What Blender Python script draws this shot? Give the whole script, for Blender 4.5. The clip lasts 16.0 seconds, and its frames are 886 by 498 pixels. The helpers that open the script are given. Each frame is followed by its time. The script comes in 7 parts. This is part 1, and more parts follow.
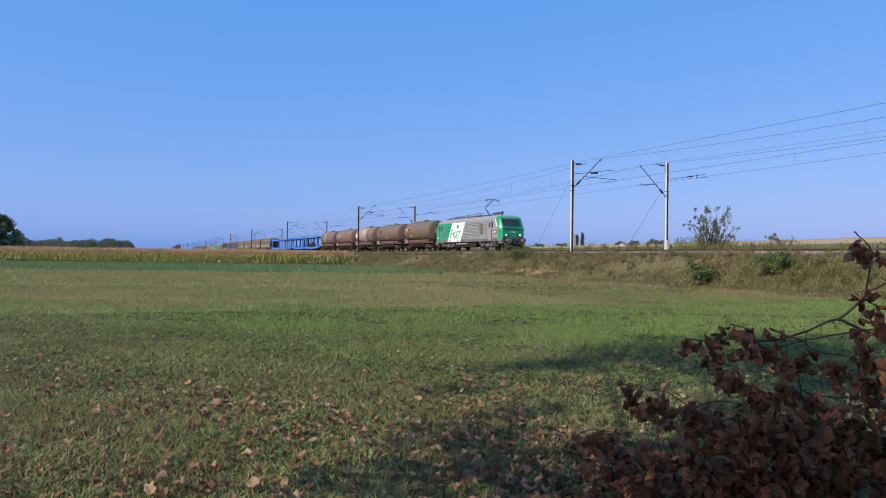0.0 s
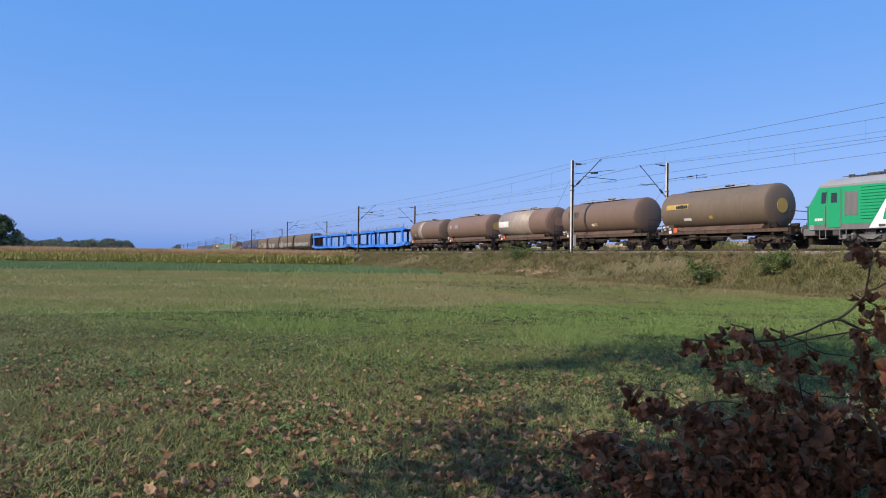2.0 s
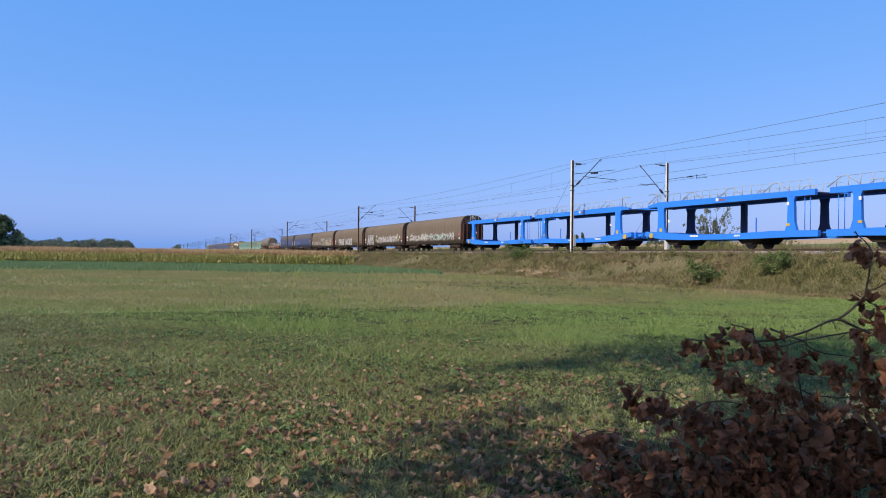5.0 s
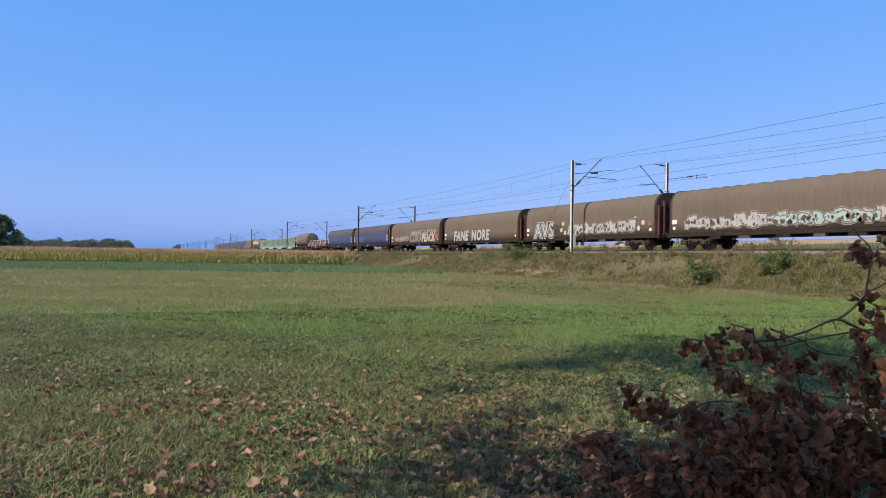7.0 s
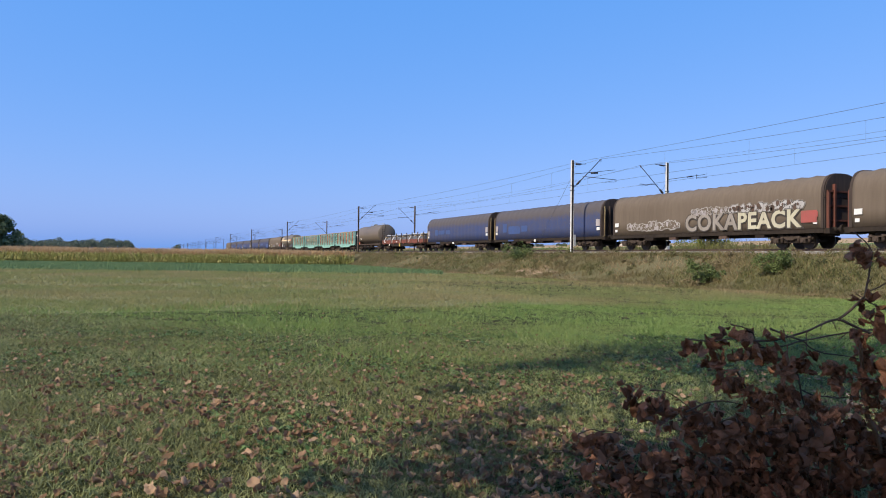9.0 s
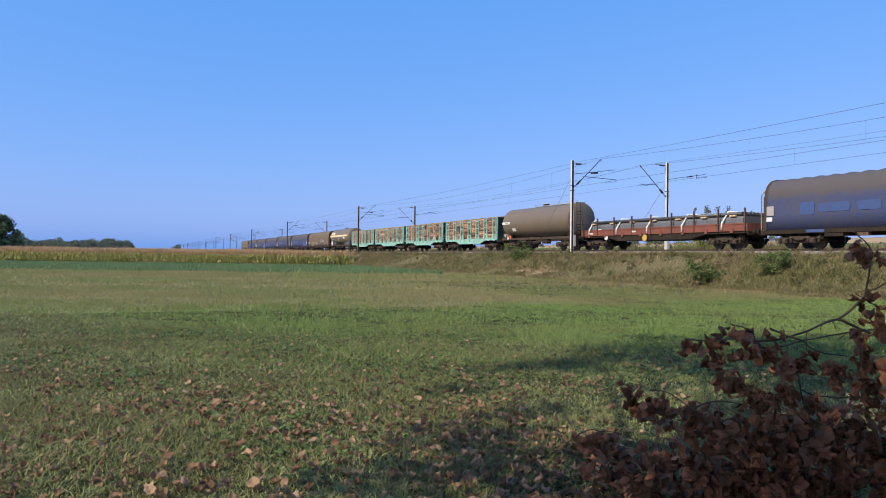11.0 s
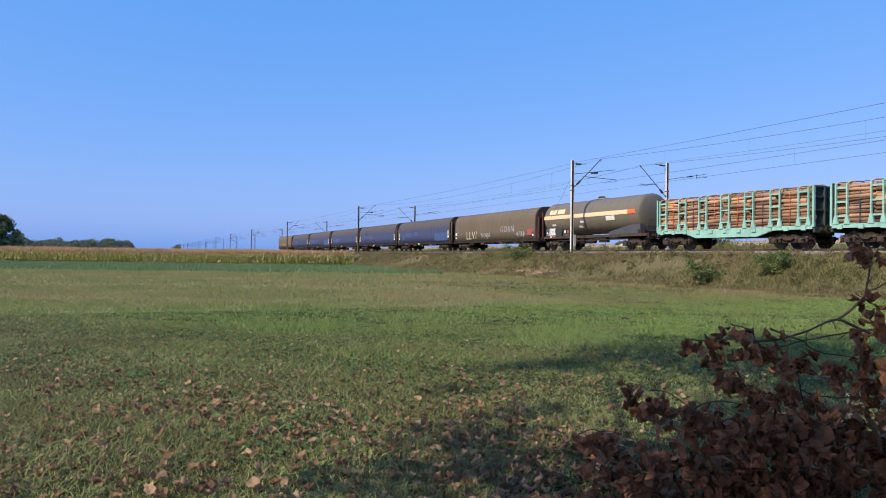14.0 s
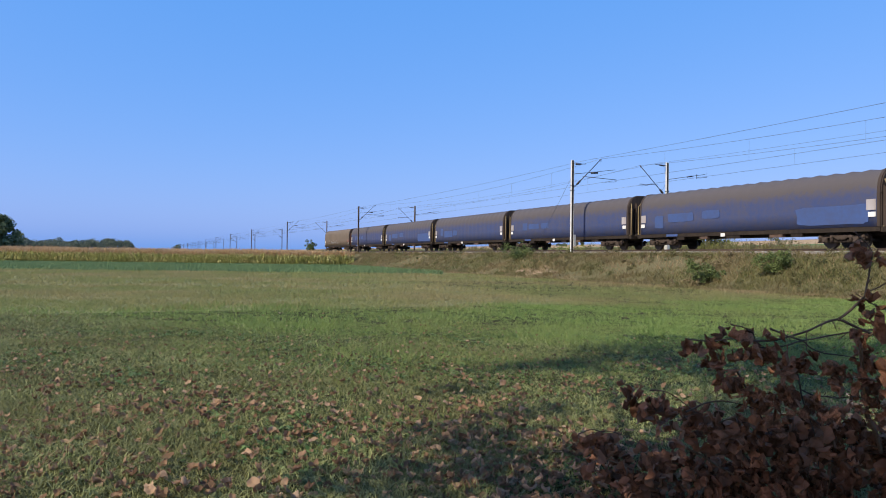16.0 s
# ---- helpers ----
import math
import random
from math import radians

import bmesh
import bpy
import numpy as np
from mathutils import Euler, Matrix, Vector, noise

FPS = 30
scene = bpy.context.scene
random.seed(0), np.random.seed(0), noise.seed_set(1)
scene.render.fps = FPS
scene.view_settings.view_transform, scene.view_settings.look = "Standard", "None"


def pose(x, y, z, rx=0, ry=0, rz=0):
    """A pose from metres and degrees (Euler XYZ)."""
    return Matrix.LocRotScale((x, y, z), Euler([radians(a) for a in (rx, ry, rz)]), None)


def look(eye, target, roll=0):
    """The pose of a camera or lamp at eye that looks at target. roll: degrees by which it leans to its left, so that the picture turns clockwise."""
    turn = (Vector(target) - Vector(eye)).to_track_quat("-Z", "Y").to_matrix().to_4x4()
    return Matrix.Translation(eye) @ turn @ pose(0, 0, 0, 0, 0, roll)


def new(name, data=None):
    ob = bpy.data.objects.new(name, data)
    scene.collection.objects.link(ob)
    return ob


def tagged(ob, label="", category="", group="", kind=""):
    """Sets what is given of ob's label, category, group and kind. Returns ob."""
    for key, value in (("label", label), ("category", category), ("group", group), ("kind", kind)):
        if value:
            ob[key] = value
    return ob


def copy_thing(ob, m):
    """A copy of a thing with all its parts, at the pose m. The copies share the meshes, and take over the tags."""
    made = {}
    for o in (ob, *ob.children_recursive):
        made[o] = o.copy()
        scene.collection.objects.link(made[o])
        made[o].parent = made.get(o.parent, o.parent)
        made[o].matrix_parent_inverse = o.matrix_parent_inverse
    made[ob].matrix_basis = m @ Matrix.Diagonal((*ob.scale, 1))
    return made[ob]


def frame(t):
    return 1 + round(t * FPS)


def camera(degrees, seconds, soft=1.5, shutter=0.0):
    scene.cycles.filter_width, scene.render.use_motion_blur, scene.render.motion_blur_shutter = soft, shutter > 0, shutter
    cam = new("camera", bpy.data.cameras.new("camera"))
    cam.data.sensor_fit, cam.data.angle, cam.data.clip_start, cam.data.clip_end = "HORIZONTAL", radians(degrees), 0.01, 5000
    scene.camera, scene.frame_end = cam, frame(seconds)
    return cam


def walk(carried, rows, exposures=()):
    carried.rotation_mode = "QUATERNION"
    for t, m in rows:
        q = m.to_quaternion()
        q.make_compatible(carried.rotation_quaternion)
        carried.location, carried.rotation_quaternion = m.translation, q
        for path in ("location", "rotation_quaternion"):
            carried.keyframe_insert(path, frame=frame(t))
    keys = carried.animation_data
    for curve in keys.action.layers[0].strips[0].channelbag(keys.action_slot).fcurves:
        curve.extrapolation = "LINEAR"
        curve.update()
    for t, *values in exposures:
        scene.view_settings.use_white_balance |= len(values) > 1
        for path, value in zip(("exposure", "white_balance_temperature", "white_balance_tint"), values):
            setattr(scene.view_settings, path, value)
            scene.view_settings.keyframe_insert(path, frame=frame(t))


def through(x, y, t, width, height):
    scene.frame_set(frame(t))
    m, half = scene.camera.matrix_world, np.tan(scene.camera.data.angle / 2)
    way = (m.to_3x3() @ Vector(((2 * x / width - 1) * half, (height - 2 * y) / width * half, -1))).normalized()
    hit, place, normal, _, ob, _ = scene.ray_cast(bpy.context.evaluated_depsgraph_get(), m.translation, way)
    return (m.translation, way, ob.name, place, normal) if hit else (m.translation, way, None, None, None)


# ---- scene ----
# The railway runs along y; x is the distance from the camera across the line, z = 0 is the meadow.
HEADING = 23.49          # degrees from +y towards +x in which the camera looks
EYE = Vector((0.0, 0.0, 1.6))
cam = camera(65.67, 16.0, soft=1.0)
_way = Vector((math.sin(radians(HEADING)), math.cos(radians(HEADING)), math.tan(radians(0.585))))
CAMERA_POSE = look(EYE, EYE + _way, 0.7)
walk(cam, [(0.0, CAMERA_POSE), (16.0, CAMERA_POSE)], exposures=[(0.0, 0.09), (2.0, 0.10), (3.6, 0.19), (16.0, 0.21)])

# ---- light ----
SUN_ELEVATION, SHADOW_HEADING = 38.0, 77.0   # the shadows fall towards this heading (from +y to +x)
_h = radians(SHADOW_HEADING)
_sun_way = Vector((math.sin(_h), math.cos(_h), -math.tan(radians(SUN_ELEVATION))))
sun = new("sun", bpy.data.lights.new("sun", "SUN"))
sun.data.energy, sun.data.angle, sun.data.color = 4.8, radians(0.53), (1.0, 0.92, 0.74)
sun.matrix_world = look((0, 0, 60), Vector((0, 0, 60)) + _sun_way)
world = bpy.data.worlds.new("world")
scene.world = world
world.use_nodes = True
_n = world.node_tree.nodes
_sky = _n.new("ShaderNodeTexSky")
_sky.sky_type, _sky.sun_disc = "NISHITA", False
_sky.sun_elevation, _sky.sun_rotation = radians(SUN_ELEVATION), radians(SHADOW_HEADING + 180.0)
_sky.air_density, _sky.dust_density, _sky.ozone_density = 1.0, 1.5, 3.0
_n["Background"].inputs["Strength"].default_value = 0.10
_tint = _n.new("ShaderNodeMix")                # a clear, deep autumn blue over a pale horizon
_tint.data_type, _tint.factor_mode = "VECTOR", "NON_UNIFORM"
_tint_sockets = {k.identifier: k for k in _tint.inputs}
_tint_sockets["Factor_Vector"].default_value = (0.22, 0.50, 0.62)
_tint_sockets["B_Vector"].default_value = (0.7, 4.35, 10.5)
world.node_tree.links.new(_sky.outputs["Color"], _tint_sockets["A_Vector"])
world.node_tree.links.new([k for k in _tint.outputs if k.identifier == "Result_Vector"][0], _n["Background"].inputs["Color"])

# ---- materials ----
def material(name, colour, other=None, rough=0.7, metal=0.0, gloss=0.4, scale=1.0, fine=12.0, bump=0.15, spread=0.5, obj_random=0.0, bump_distance=0.01):
    """A surface of two colours mixed by coarse and fine noise, with fine relief."""
    m = bpy.data.materials.new(name)
    m.use_nodes = True
    nt = m.node_tree
    b = nt.nodes["Principled BSDF"]
    b.inputs["Roughness"].default_value, b.inputs["Metallic"].default_value = rough, metal
    b.inputs["Specular IOR Level"].default_value = 0.06 if rough > 0.9 else gloss
    tc = nt.nodes.new("ShaderNodeTexCoord")
    n1, n2 = nt.nodes.new("ShaderNodeTexNoise"), nt.nodes.new("ShaderNodeTexNoise")
    for n, s in ((n1, scale), (n2, scale * fine)):
        n.inputs["Scale"].default_value, n.inputs["Detail"].default_value = s, 5.0
        nt.links.new(tc.outputs["Object"], n.inputs["Vector"])
    add = nt.nodes.new("ShaderNodeMath")
    add.operation = "MULTIPLY_ADD"
    add.inputs[1].default_value = 0.45
    nt.links.new(n2.outputs["Fac"], add.inputs[0])
    nt.links.new(n1.outputs["Fac"], add.inputs[2])
    ramp = nt.nodes.new("ShaderNodeMapRange")
    ramp.inputs["From Min"].default_value, ramp.inputs["From Max"].default_value = 0.72 - spread * 0.5, 0.72 + spread * 0.5
    nt.links.new(add.outputs[0], ramp.inputs["Value"])
    mix = nt.nodes.new("ShaderNodeMix")
    mix.data_type = "RGBA"
    mix.inputs["A"].default_value = (*colour, 1)
    mix.inputs["B"].default_value = (*(other or [c * 0.7 for c in colour]), 1)
    nt.links.new(ramp.outputs["Result"], mix.inputs["Factor"])
    out = mix.outputs["Result"]
    if obj_random:
        info = nt.nodes.new("ShaderNodeObjectInfo")
        hsv = nt.nodes.new("ShaderNodeHueSaturation")
        mr = nt.nodes.new("ShaderNodeMapRange")
        mr.inputs["To Min"].default_value, mr.inputs["To Max"].default_value = 1 - obj_random, 1 + obj_random
        nt.links.new(info.outputs["Random"], mr.inputs["Value"])
        nt.links.new(mr.outputs["Result"], hsv.inputs["Value"])
        nt.links.new(out, hsv.inputs["Color"])
        out = hsv.outputs["Color"]
    nt.links.new(out, b.inputs["Base Color"])
    if bump:
        bp = nt.nodes.new("ShaderNodeBump")
        bp.inputs["Strength"].default_value, bp.inputs["Distance"].default_value = bump, bump_distance
        nt.links.new(n2.outputs["Fac"], bp.inputs["Height"])
        nt.links.new(bp.outputs["Normal"], b.inputs["Normal"])
    return m


# ---- mesh tools ----
class Geo:
    """Vertices and faces of one mesh."""

    def __init__(self):
        self.v, self.f, self.smooth = [], [], []

    def face(self, pts, smooth=False):
        k = len(self.v)
        self.v.extend(pts)
        self.f.append(tuple(range(k, k + len(pts))))
        self.smooth.append(smooth)

    def box(self, x0, x1, y0, y1, z0, z1):
        k = len(self.v)
        self.v += [(x, y, z) for z in (z0, z1) for y in (y0, y1) for x in (x0, x1)]
        self.f += [tuple(k + i for i in q) for q in ((0, 2, 3, 1), (4, 5, 7, 6), (0, 1, 5, 4), (2, 6, 7, 3), (0, 4, 6, 2), (1, 3, 7, 5))]
        self.smooth += [False] * 6
        return self

    def loft(self, rings, close=True, caps=True, smooth=True):
        """Skins equal rings of points, in order."""
        k, n = len(self.v), len(rings[0])
        for r in rings:
            self.v += [tuple(p) for p in r]
        for i in range(len(rings) - 1):
            for j in range(n if close else n - 1):
                a, b = k + i * n + j, k + i * n + (j + 1) % n
                self.f.append((a, b, b + n, a + n))
                self.smooth.append(smooth)
        if caps:
            self.f += [tuple(k + j for j in reversed(range(n))), tuple(k + (len(rings) - 1) * n + j for j in range(n))]
            self.smooth += [False, False]
        return self

    def tube(self, p0, p1, r, n=8, r1=None, smooth=True):
        p0, p1 = Vector(p0), Vector(p1)
        d = (p1 - p0).normalized()
        a = d.orthogonal().normalized()
        b = d.cross(a)
        ring = lambda p, q: [p + (a * math.cos(t) + b * math.sin(t)) * q for t in (2 * math.pi * i / n for i in range(n))]
        return self.loft([ring(p0, r), ring(p1, r if r1 is None else r1)], smooth=smooth)

    def path(self, pts, r, n=6):
        """A bent rod through the points, of one radius or one for each point."""
        pts = [Vector(p) for p in pts]
        rad = r if isinstance(r, (list, tuple)) else [r] * len(pts)
        rings, side = [], None
        for i, p in enumerate(pts):
            d = (pts[min(i + 1, len(pts) - 1)] - pts[max(i - 1, 0)]).normalized()
            side = d.orthogonal() if side is None else side - d * side.dot(d)
            side = side.normalized() if side.length > 1e-6 else d.orthogonal().normalized()
            up = d.cross(side)
            rings.append([p + (side * math.cos(2 * math.pi * k / n) + up * math.sin(2 * math.pi * k / n)) * rad[i] for k in range(n)])
        return self.loft(rings)

    def mesh(self, name, mat):
        me = bpy.data.meshes.new(name)
        me.from_pydata(self.v, [], self.f)
        me.polygons.foreach_set("use_smooth", self.smooth)
        if mat:
            for q in (mat if isinstance(mat, (list, tuple)) else [mat]):
                me.materials.append(q)
        me.update()
        return me


def part(name, geo, mat, parent, label=""):
    ob = new(name, geo.mesh(name, mat))
    ob.parent = parent
    return tagged(ob, label) if label else ob


def thing(name, label, category, at=(0, 0, 0), group="", kind=""):
    ob = new(name)
    ob.location = at
    ob.empty_display_size = 0.3
    return tagged(ob, label, category, group, kind)


def lone(name, geo, mat, label, category, at=(0, 0, 0), group="", kind=""):
    ob = new(name, geo.mesh(name, mat))
    ob.location = at
    return tagged(ob, label, category, group, kind)

NEAR, FAR, RAIL = 35.4, 39.5, 2.27      # track centres and the height of the rails
SPEED = 26.60
MOVING = []

# ---- fast meshes of many small pieces ----
def many(name, verts, faces, mat):
    """A mesh from arrays of points and of faces with equal corners."""
    me = bpy.data.meshes.new(name)
    n, k = faces.shape
    me.vertices.add(len(verts))
    me.vertices.foreach_set("co", np.ascontiguousarray(verts, dtype=np.float32).ravel())
    me.loops.add(n * k)
    me.loops.foreach_set("vertex_index", np.ascontiguousarray(faces, dtype=np.int32).ravel())
    me.polygons.add(n)
    me.polygons.foreach_set("loop_start", np.arange(0, n * k, k, dtype=np.int32))
    me.materials.append(mat)
    me.update(calc_edges=True)
    return me


def blades(rng, roots, height, width, lean=0.5, plain=False):
    """Bent tapering blades on the given roots, or plain pointed ones: points and triangles."""
    n = len(roots)
    a = rng.uniform(0, 2 * np.pi, n)
    side = np.stack([np.cos(a), np.sin(a), np.zeros(n)], 1)
    b = rng.uniform(0, 2 * np.pi, n)
    tilt = np.stack([np.cos(b), np.sin(b), np.zeros(n)], 1) * (rng.uniform(0.1, 1, n) * lean)[:, None]
    up = np.array([0, 0, 1.0])
    h, w = np.broadcast_to(height, n)[:, None], np.broadcast_to(width, n)[:, None]
    mid = roots + h * (0.6 * up + 0.3 * tilt)
    tip = roots + h * (up * 0.95 + tilt)
    if plain:
        v = np.stack([roots - side * w / 2, roots + side * w / 2, tip], 1).reshape(-1, 3)
        return v, np.arange(3 * n).reshape(-1, 3)
    v = np.stack([roots - side * w / 2, roots + side * w / 2, mid + side * w * 0.38, mid - side * w * 0.38, tip], 1).reshape(-1, 3)
    i = np.arange(n)[:, None] * 5
    f = np.concatenate([i + [0, 1, 2], i + [0, 2, 3], i + [3, 2, 4]], 0)
    return v, f


def foliage_material(name, a, b, c=None, patch=0.3, rough=0.6, through=0.18):
    """Leaves: every leaf its own shade between a and b, patches of c over the ground."""
    m = bpy.data.materials.new(name)
    m.use_nodes = True
    nt = m.node_tree
    bs = nt.nodes["Principled BSDF"]
    bs.inputs["Roughness"].default_value = rough
    bs.inputs["Specular IOR Level"].default_value = 0.12
    geo = nt.nodes.new("ShaderNodeNewGeometry")
    mix = nt.nodes.new("ShaderNodeMix")
    mix.data_type = "RGBA"
    mix.inputs["A"].default_value, mix.inputs["B"].default_value = (*a, 1), (*b, 1)
    nt.links.new(geo.outputs["Random Per Island"], mix.inputs["Factor"])
    out = mix.outputs["Result"]
    if c:
        tc = nt.nodes.new("ShaderNodeTexCoord")
        nz = nt.nodes.new("ShaderNodeTexNoise")
        nz.inputs["Scale"].default_value, nz.inputs["Detail"].default_value = patch, 4
        nt.links.new(tc.outputs["Object"], nz.inputs["Vector"])
        mr = nt.nodes.new("ShaderNodeMapRange")
        mr.inputs["From Min"].default_value, mr.inputs["From Max"].default_value = 0.42, 0.62
        nt.links.new(nz.outputs["Fac"], mr.inputs["Value"])
        m2 = nt.nodes.new("ShaderNodeMix")
        m2.data_type = "RGBA"
        m2.inputs["B"].default_value = (*c, 1)
        nt.links.new(out, m2.inputs["A"])
        nt.links.new(mr.outputs["Result"], m2.inputs["Factor"])
        out = m2.outputs["Result"]
    nt.links.new(out, bs.inputs["Base Color"])
    if through:
        tr = nt.nodes.new("ShaderNodeBsdfTranslucent")
        ms = nt.nodes.new("ShaderNodeMixShader")
        ms.inputs["Fac"].default_value = through
        nt.links.new(out, tr.inputs["Color"])
        nt.links.new(bs.outputs["BSDF"], ms.inputs[1])
        nt.links.new(tr.outputs["BSDF"], ms.inputs[2])
        nt.links.new(ms.outputs["Shader"], nt.nodes["Material Output"].inputs["Surface"])
    return m


_c, _s = math.cos(radians(HEADING)), math.sin(radians(HEADING))


def ahead(right, forward):
    """A place in the meadow by its distance to the right of and ahead of the camera."""
    return right * _c + forward * _s, -right * _s + forward * _c


def ahead_array(right, forward):
    return right * _c + forward * _s, -right * _s + forward * _c


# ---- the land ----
# Soil colour darkened to imitate the shadow gaps between near grass blades.
soil_grass_shade = material("meadow_turf_shade", (0.024, 0.027, 0.010), (0.06, 0.054, 0.022), rough=0.95, scale=0.35, fine=22, bump=0.5, spread=0.5, bump_distance=0.03)
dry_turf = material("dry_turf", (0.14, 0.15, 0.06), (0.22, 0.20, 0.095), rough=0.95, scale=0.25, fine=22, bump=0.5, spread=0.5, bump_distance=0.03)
rough_grass = material("rough_grass", (0.13, 0.13, 0.05), (0.20, 0.16, 0.08), rough=0.95, scale=0.05, fine=30, bump=0.6, bump_distance=0.2)
crop_green = material("green_crop", (0.09, 0.16, 0.05), (0.12, 0.17, 0.06), rough=0.95, scale=0.03, fine=40, bump=0.5, bump_distance=0.2)
stubble = material("stubble_field", (0.36, 0.24, 0.13), (0.43, 0.30, 0.18), rough=0.95, scale=0.02, fine=40, bump=0.5, bump_distance=0.2)
ploughed = material("ploughed_field", (0.27, 0.19, 0.12), (0.33, 0.24, 0.15), rough=0.95, scale=0.02, fine=40, bump=0.5, bump_distance=0.2)


def land_height(x, y):
    if x < 44:
        return 0.0
    if x < 55:
        return 1.3 * min(1.0, (x - 44) / 3.0)
    rise = min(x, 700.0) - 55.0
    lean = 1.0 + 0.28 * max(0.0, 1.0 - max(y, 0.0) / x)
    fade = 1.0 if x <= 700 else max(0.0, 1 - (x - 700) / 1500)
    return 1.3 + rise * 0.036 * lean * fade


def make_ground():
    xs = [-3500, -1500, -600, -250, -100, -40, 0, 15, 27, 36, 44, 47, 51, 55, 62, 80, 100, 125, 150, 180, 215, 260, 310, 370, 440, 520, 610, 700, 900, 1300, 2200, 3500]
    ys = [-3500, -1200, -400, -150, -60, -20, 0, 20, 40, 60, 80, 100, 130, 160, 200, 250, 310, 380, 460, 560, 700, 900, 1300, 2000, 3500]
    g = Geo()
    for x in xs:
        for y in ys:
            g.v.append((x, y, land_height(x, y)))
    slots, n = [], len(ys)
    for i in range(len(xs) - 1):
        for j in range(n - 1):
            g.f.append((i * n + j, (i + 1) * n + j, (i + 1) * n + j + 1, i * n + j + 1))
            x = xs[i]
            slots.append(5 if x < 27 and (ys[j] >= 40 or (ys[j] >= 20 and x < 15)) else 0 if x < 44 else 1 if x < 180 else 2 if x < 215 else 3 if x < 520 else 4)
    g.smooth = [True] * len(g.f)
    ob = lone("ground", g, [soil_grass_shade, rough_grass, crop_green, stubble, ploughed, dry_turf], "flat green meadow rising to stubble fields behind the railway", "ground", kind="structure")
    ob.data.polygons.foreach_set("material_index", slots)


make_ground()

bank_soil = material("bank_soil", (0.085, 0.082, 0.038), (0.15, 0.125, 0.07), rough=0.95, scale=0.35, fine=16, bump=0.8, spread=0.6, bump_distance=0.08)


def bank_height(x, y):
    """Height of the embankment's near slope."""
    f = min(1.0, max(0.0, (x - 27.7) / 3.9))
    return 1.83 * (f * f * (3 - 2 * f)) ** 0.85 + 0.12 * math.sin(f * math.pi) * (noise.noise((x * 0.5, y * 0.3, 3.1)) + 0.6 * noise.noise((x * 1.5, y * 1.1, 7.7)))


def make_bank():
    ys = [-60 + 1.5 * i for i in range(160)] + [180 + 20 * i for i in range(1, 60)]
    xs = [27.3, 27.7, 28.2, 28.8, 29.4, 30.0, 30.6, 31.1, 31.6, 32.4, 33.4]
    g = Geo()
    rings = [[(x, y, bank_height(x, y) - (0.25 if x < 27.5 else 0)) for x in xs] + [(42.3, y, 1.83), (44.5, y, 1.6), (47.5, y, 1.2), (48, y, -0.3)] for y in ys]
    g.loft(rings, close=False, caps=False)
    for i, f in enumerate(g.f):
        g.f[i] = f[::-1]
    lone("embankment", g, bank_soil, "grassy railway embankment of brown earth", "embankment", kind="structure")


make_bank()

# ---- track ----
stone = material("ballast_stone", (0.155, 0.135, 0.112), (0.27, 0.24, 0.205), rough=0.9, scale=4, fine=5, bump=1.0, spread=0.5, bump_distance=0.06)
rail_steel = material("rail_steel", (0.06, 0.042, 0.032), (0.11, 0.075, 0.055), rough=0.55, metal=0.4, scale=1.5)
sleeper_concrete = material("sleeper_concrete", (0.30, 0.28, 0.25), (0.38, 0.36, 0.33), rough=0.9, scale=2)


def make_track():
    g = Geo()
    ys = [-60 + 0.9 * i for i in range(240)] + [156 + 25 * i for i in range(1, 55)]
    r = random.Random(4)
    w = lambda: r.uniform(-0.05, 0.05)
    g.loft([[(33.0 + w(), y, 1.72), (33.45 + w(), y, 1.92 + w()), (33.95 + w(), y, 2.08 + w() * 0.4), (34.3, y, 2.1), (40.6, y, 2.1), (41.1 + w(), y, 2.0), (41.9, y, 1.7)] for y in ys], close=False, caps=False, smooth=False)
    for i, f in enumerate(g.f):
        g.f[i] = f[::-1]
    lone("ballast_bed", g, stone, "grey-brown crushed stone ballast bed", "ballast", kind="structure")
    for x in (NEAR, FAR):
        for d in (-0.755, 0.755):
            g = Geo()
            q = [(-0.07, 2.10), (-0.07, 2.125), (-0.012, 2.14), (-0.012, 2.225), (-0.036, 2.235), (-0.036, RAIL), (0.036, RAIL), (0.036, 2.235), (0.012, 2.225), (0.012, 2.14), (0.07, 2.125), (0.07, 2.10)]
            g.loft([[(x + d + a, y, z) for a, z in q] for y in (1450, -60)], smooth=False)
            lone("rail", g, rail_steel, "rusty steel running rail on sleepers", "rail", kind="structure")
    g = Geo()
    for x in (NEAR, FAR):
        for i in range(420):
            g.box(x - 1.25, x + 1.25, -40 + 0.6 * i - 0.13, -40 + 0.6 * i + 0.13, 1.95, 2.125)
    lone("sleepers", g, sleeper_concrete, "grey concrete sleepers in the ballast", "sleeper", kind="stuff")


make_track()

# ---- overhead line ----
mast_paint = material("mast_steel", (0.80, 0.79, 0.76), (0.46, 0.43, 0.38), rough=0.55, metal=0.15, scale=0.9, fine=14, spread=0.7)
# Weathered brown, darkened further to imitate the shade between the flanges.
mast_web_shade = material("mast_web_shade", (0.035, 0.027, 0.022), (0.06, 0.045, 0.036), rough=0.85, gloss=0.1, scale=1.5)
mast_rust = material("mast_rust", (0.12, 0.085, 0.06), (0.20, 0.15, 0.11), rough=0.7, metal=0.2, scale=1.5)
dark_steel = material("dark_line_steel", (0.045, 0.045, 0.05), (0.08, 0.08, 0.085), rough=0.5, metal=0.5, scale=3)
insulator = material("brown_insulator", (0.03, 0.025, 0.025), (0.05, 0.04, 0.04), rough=0.25, scale=3)
wire_metal = material("wire_copper", (0.10, 0.11, 0.13), (0.14, 0.15, 0.17), rough=0.5, metal=0.5, scale=1)
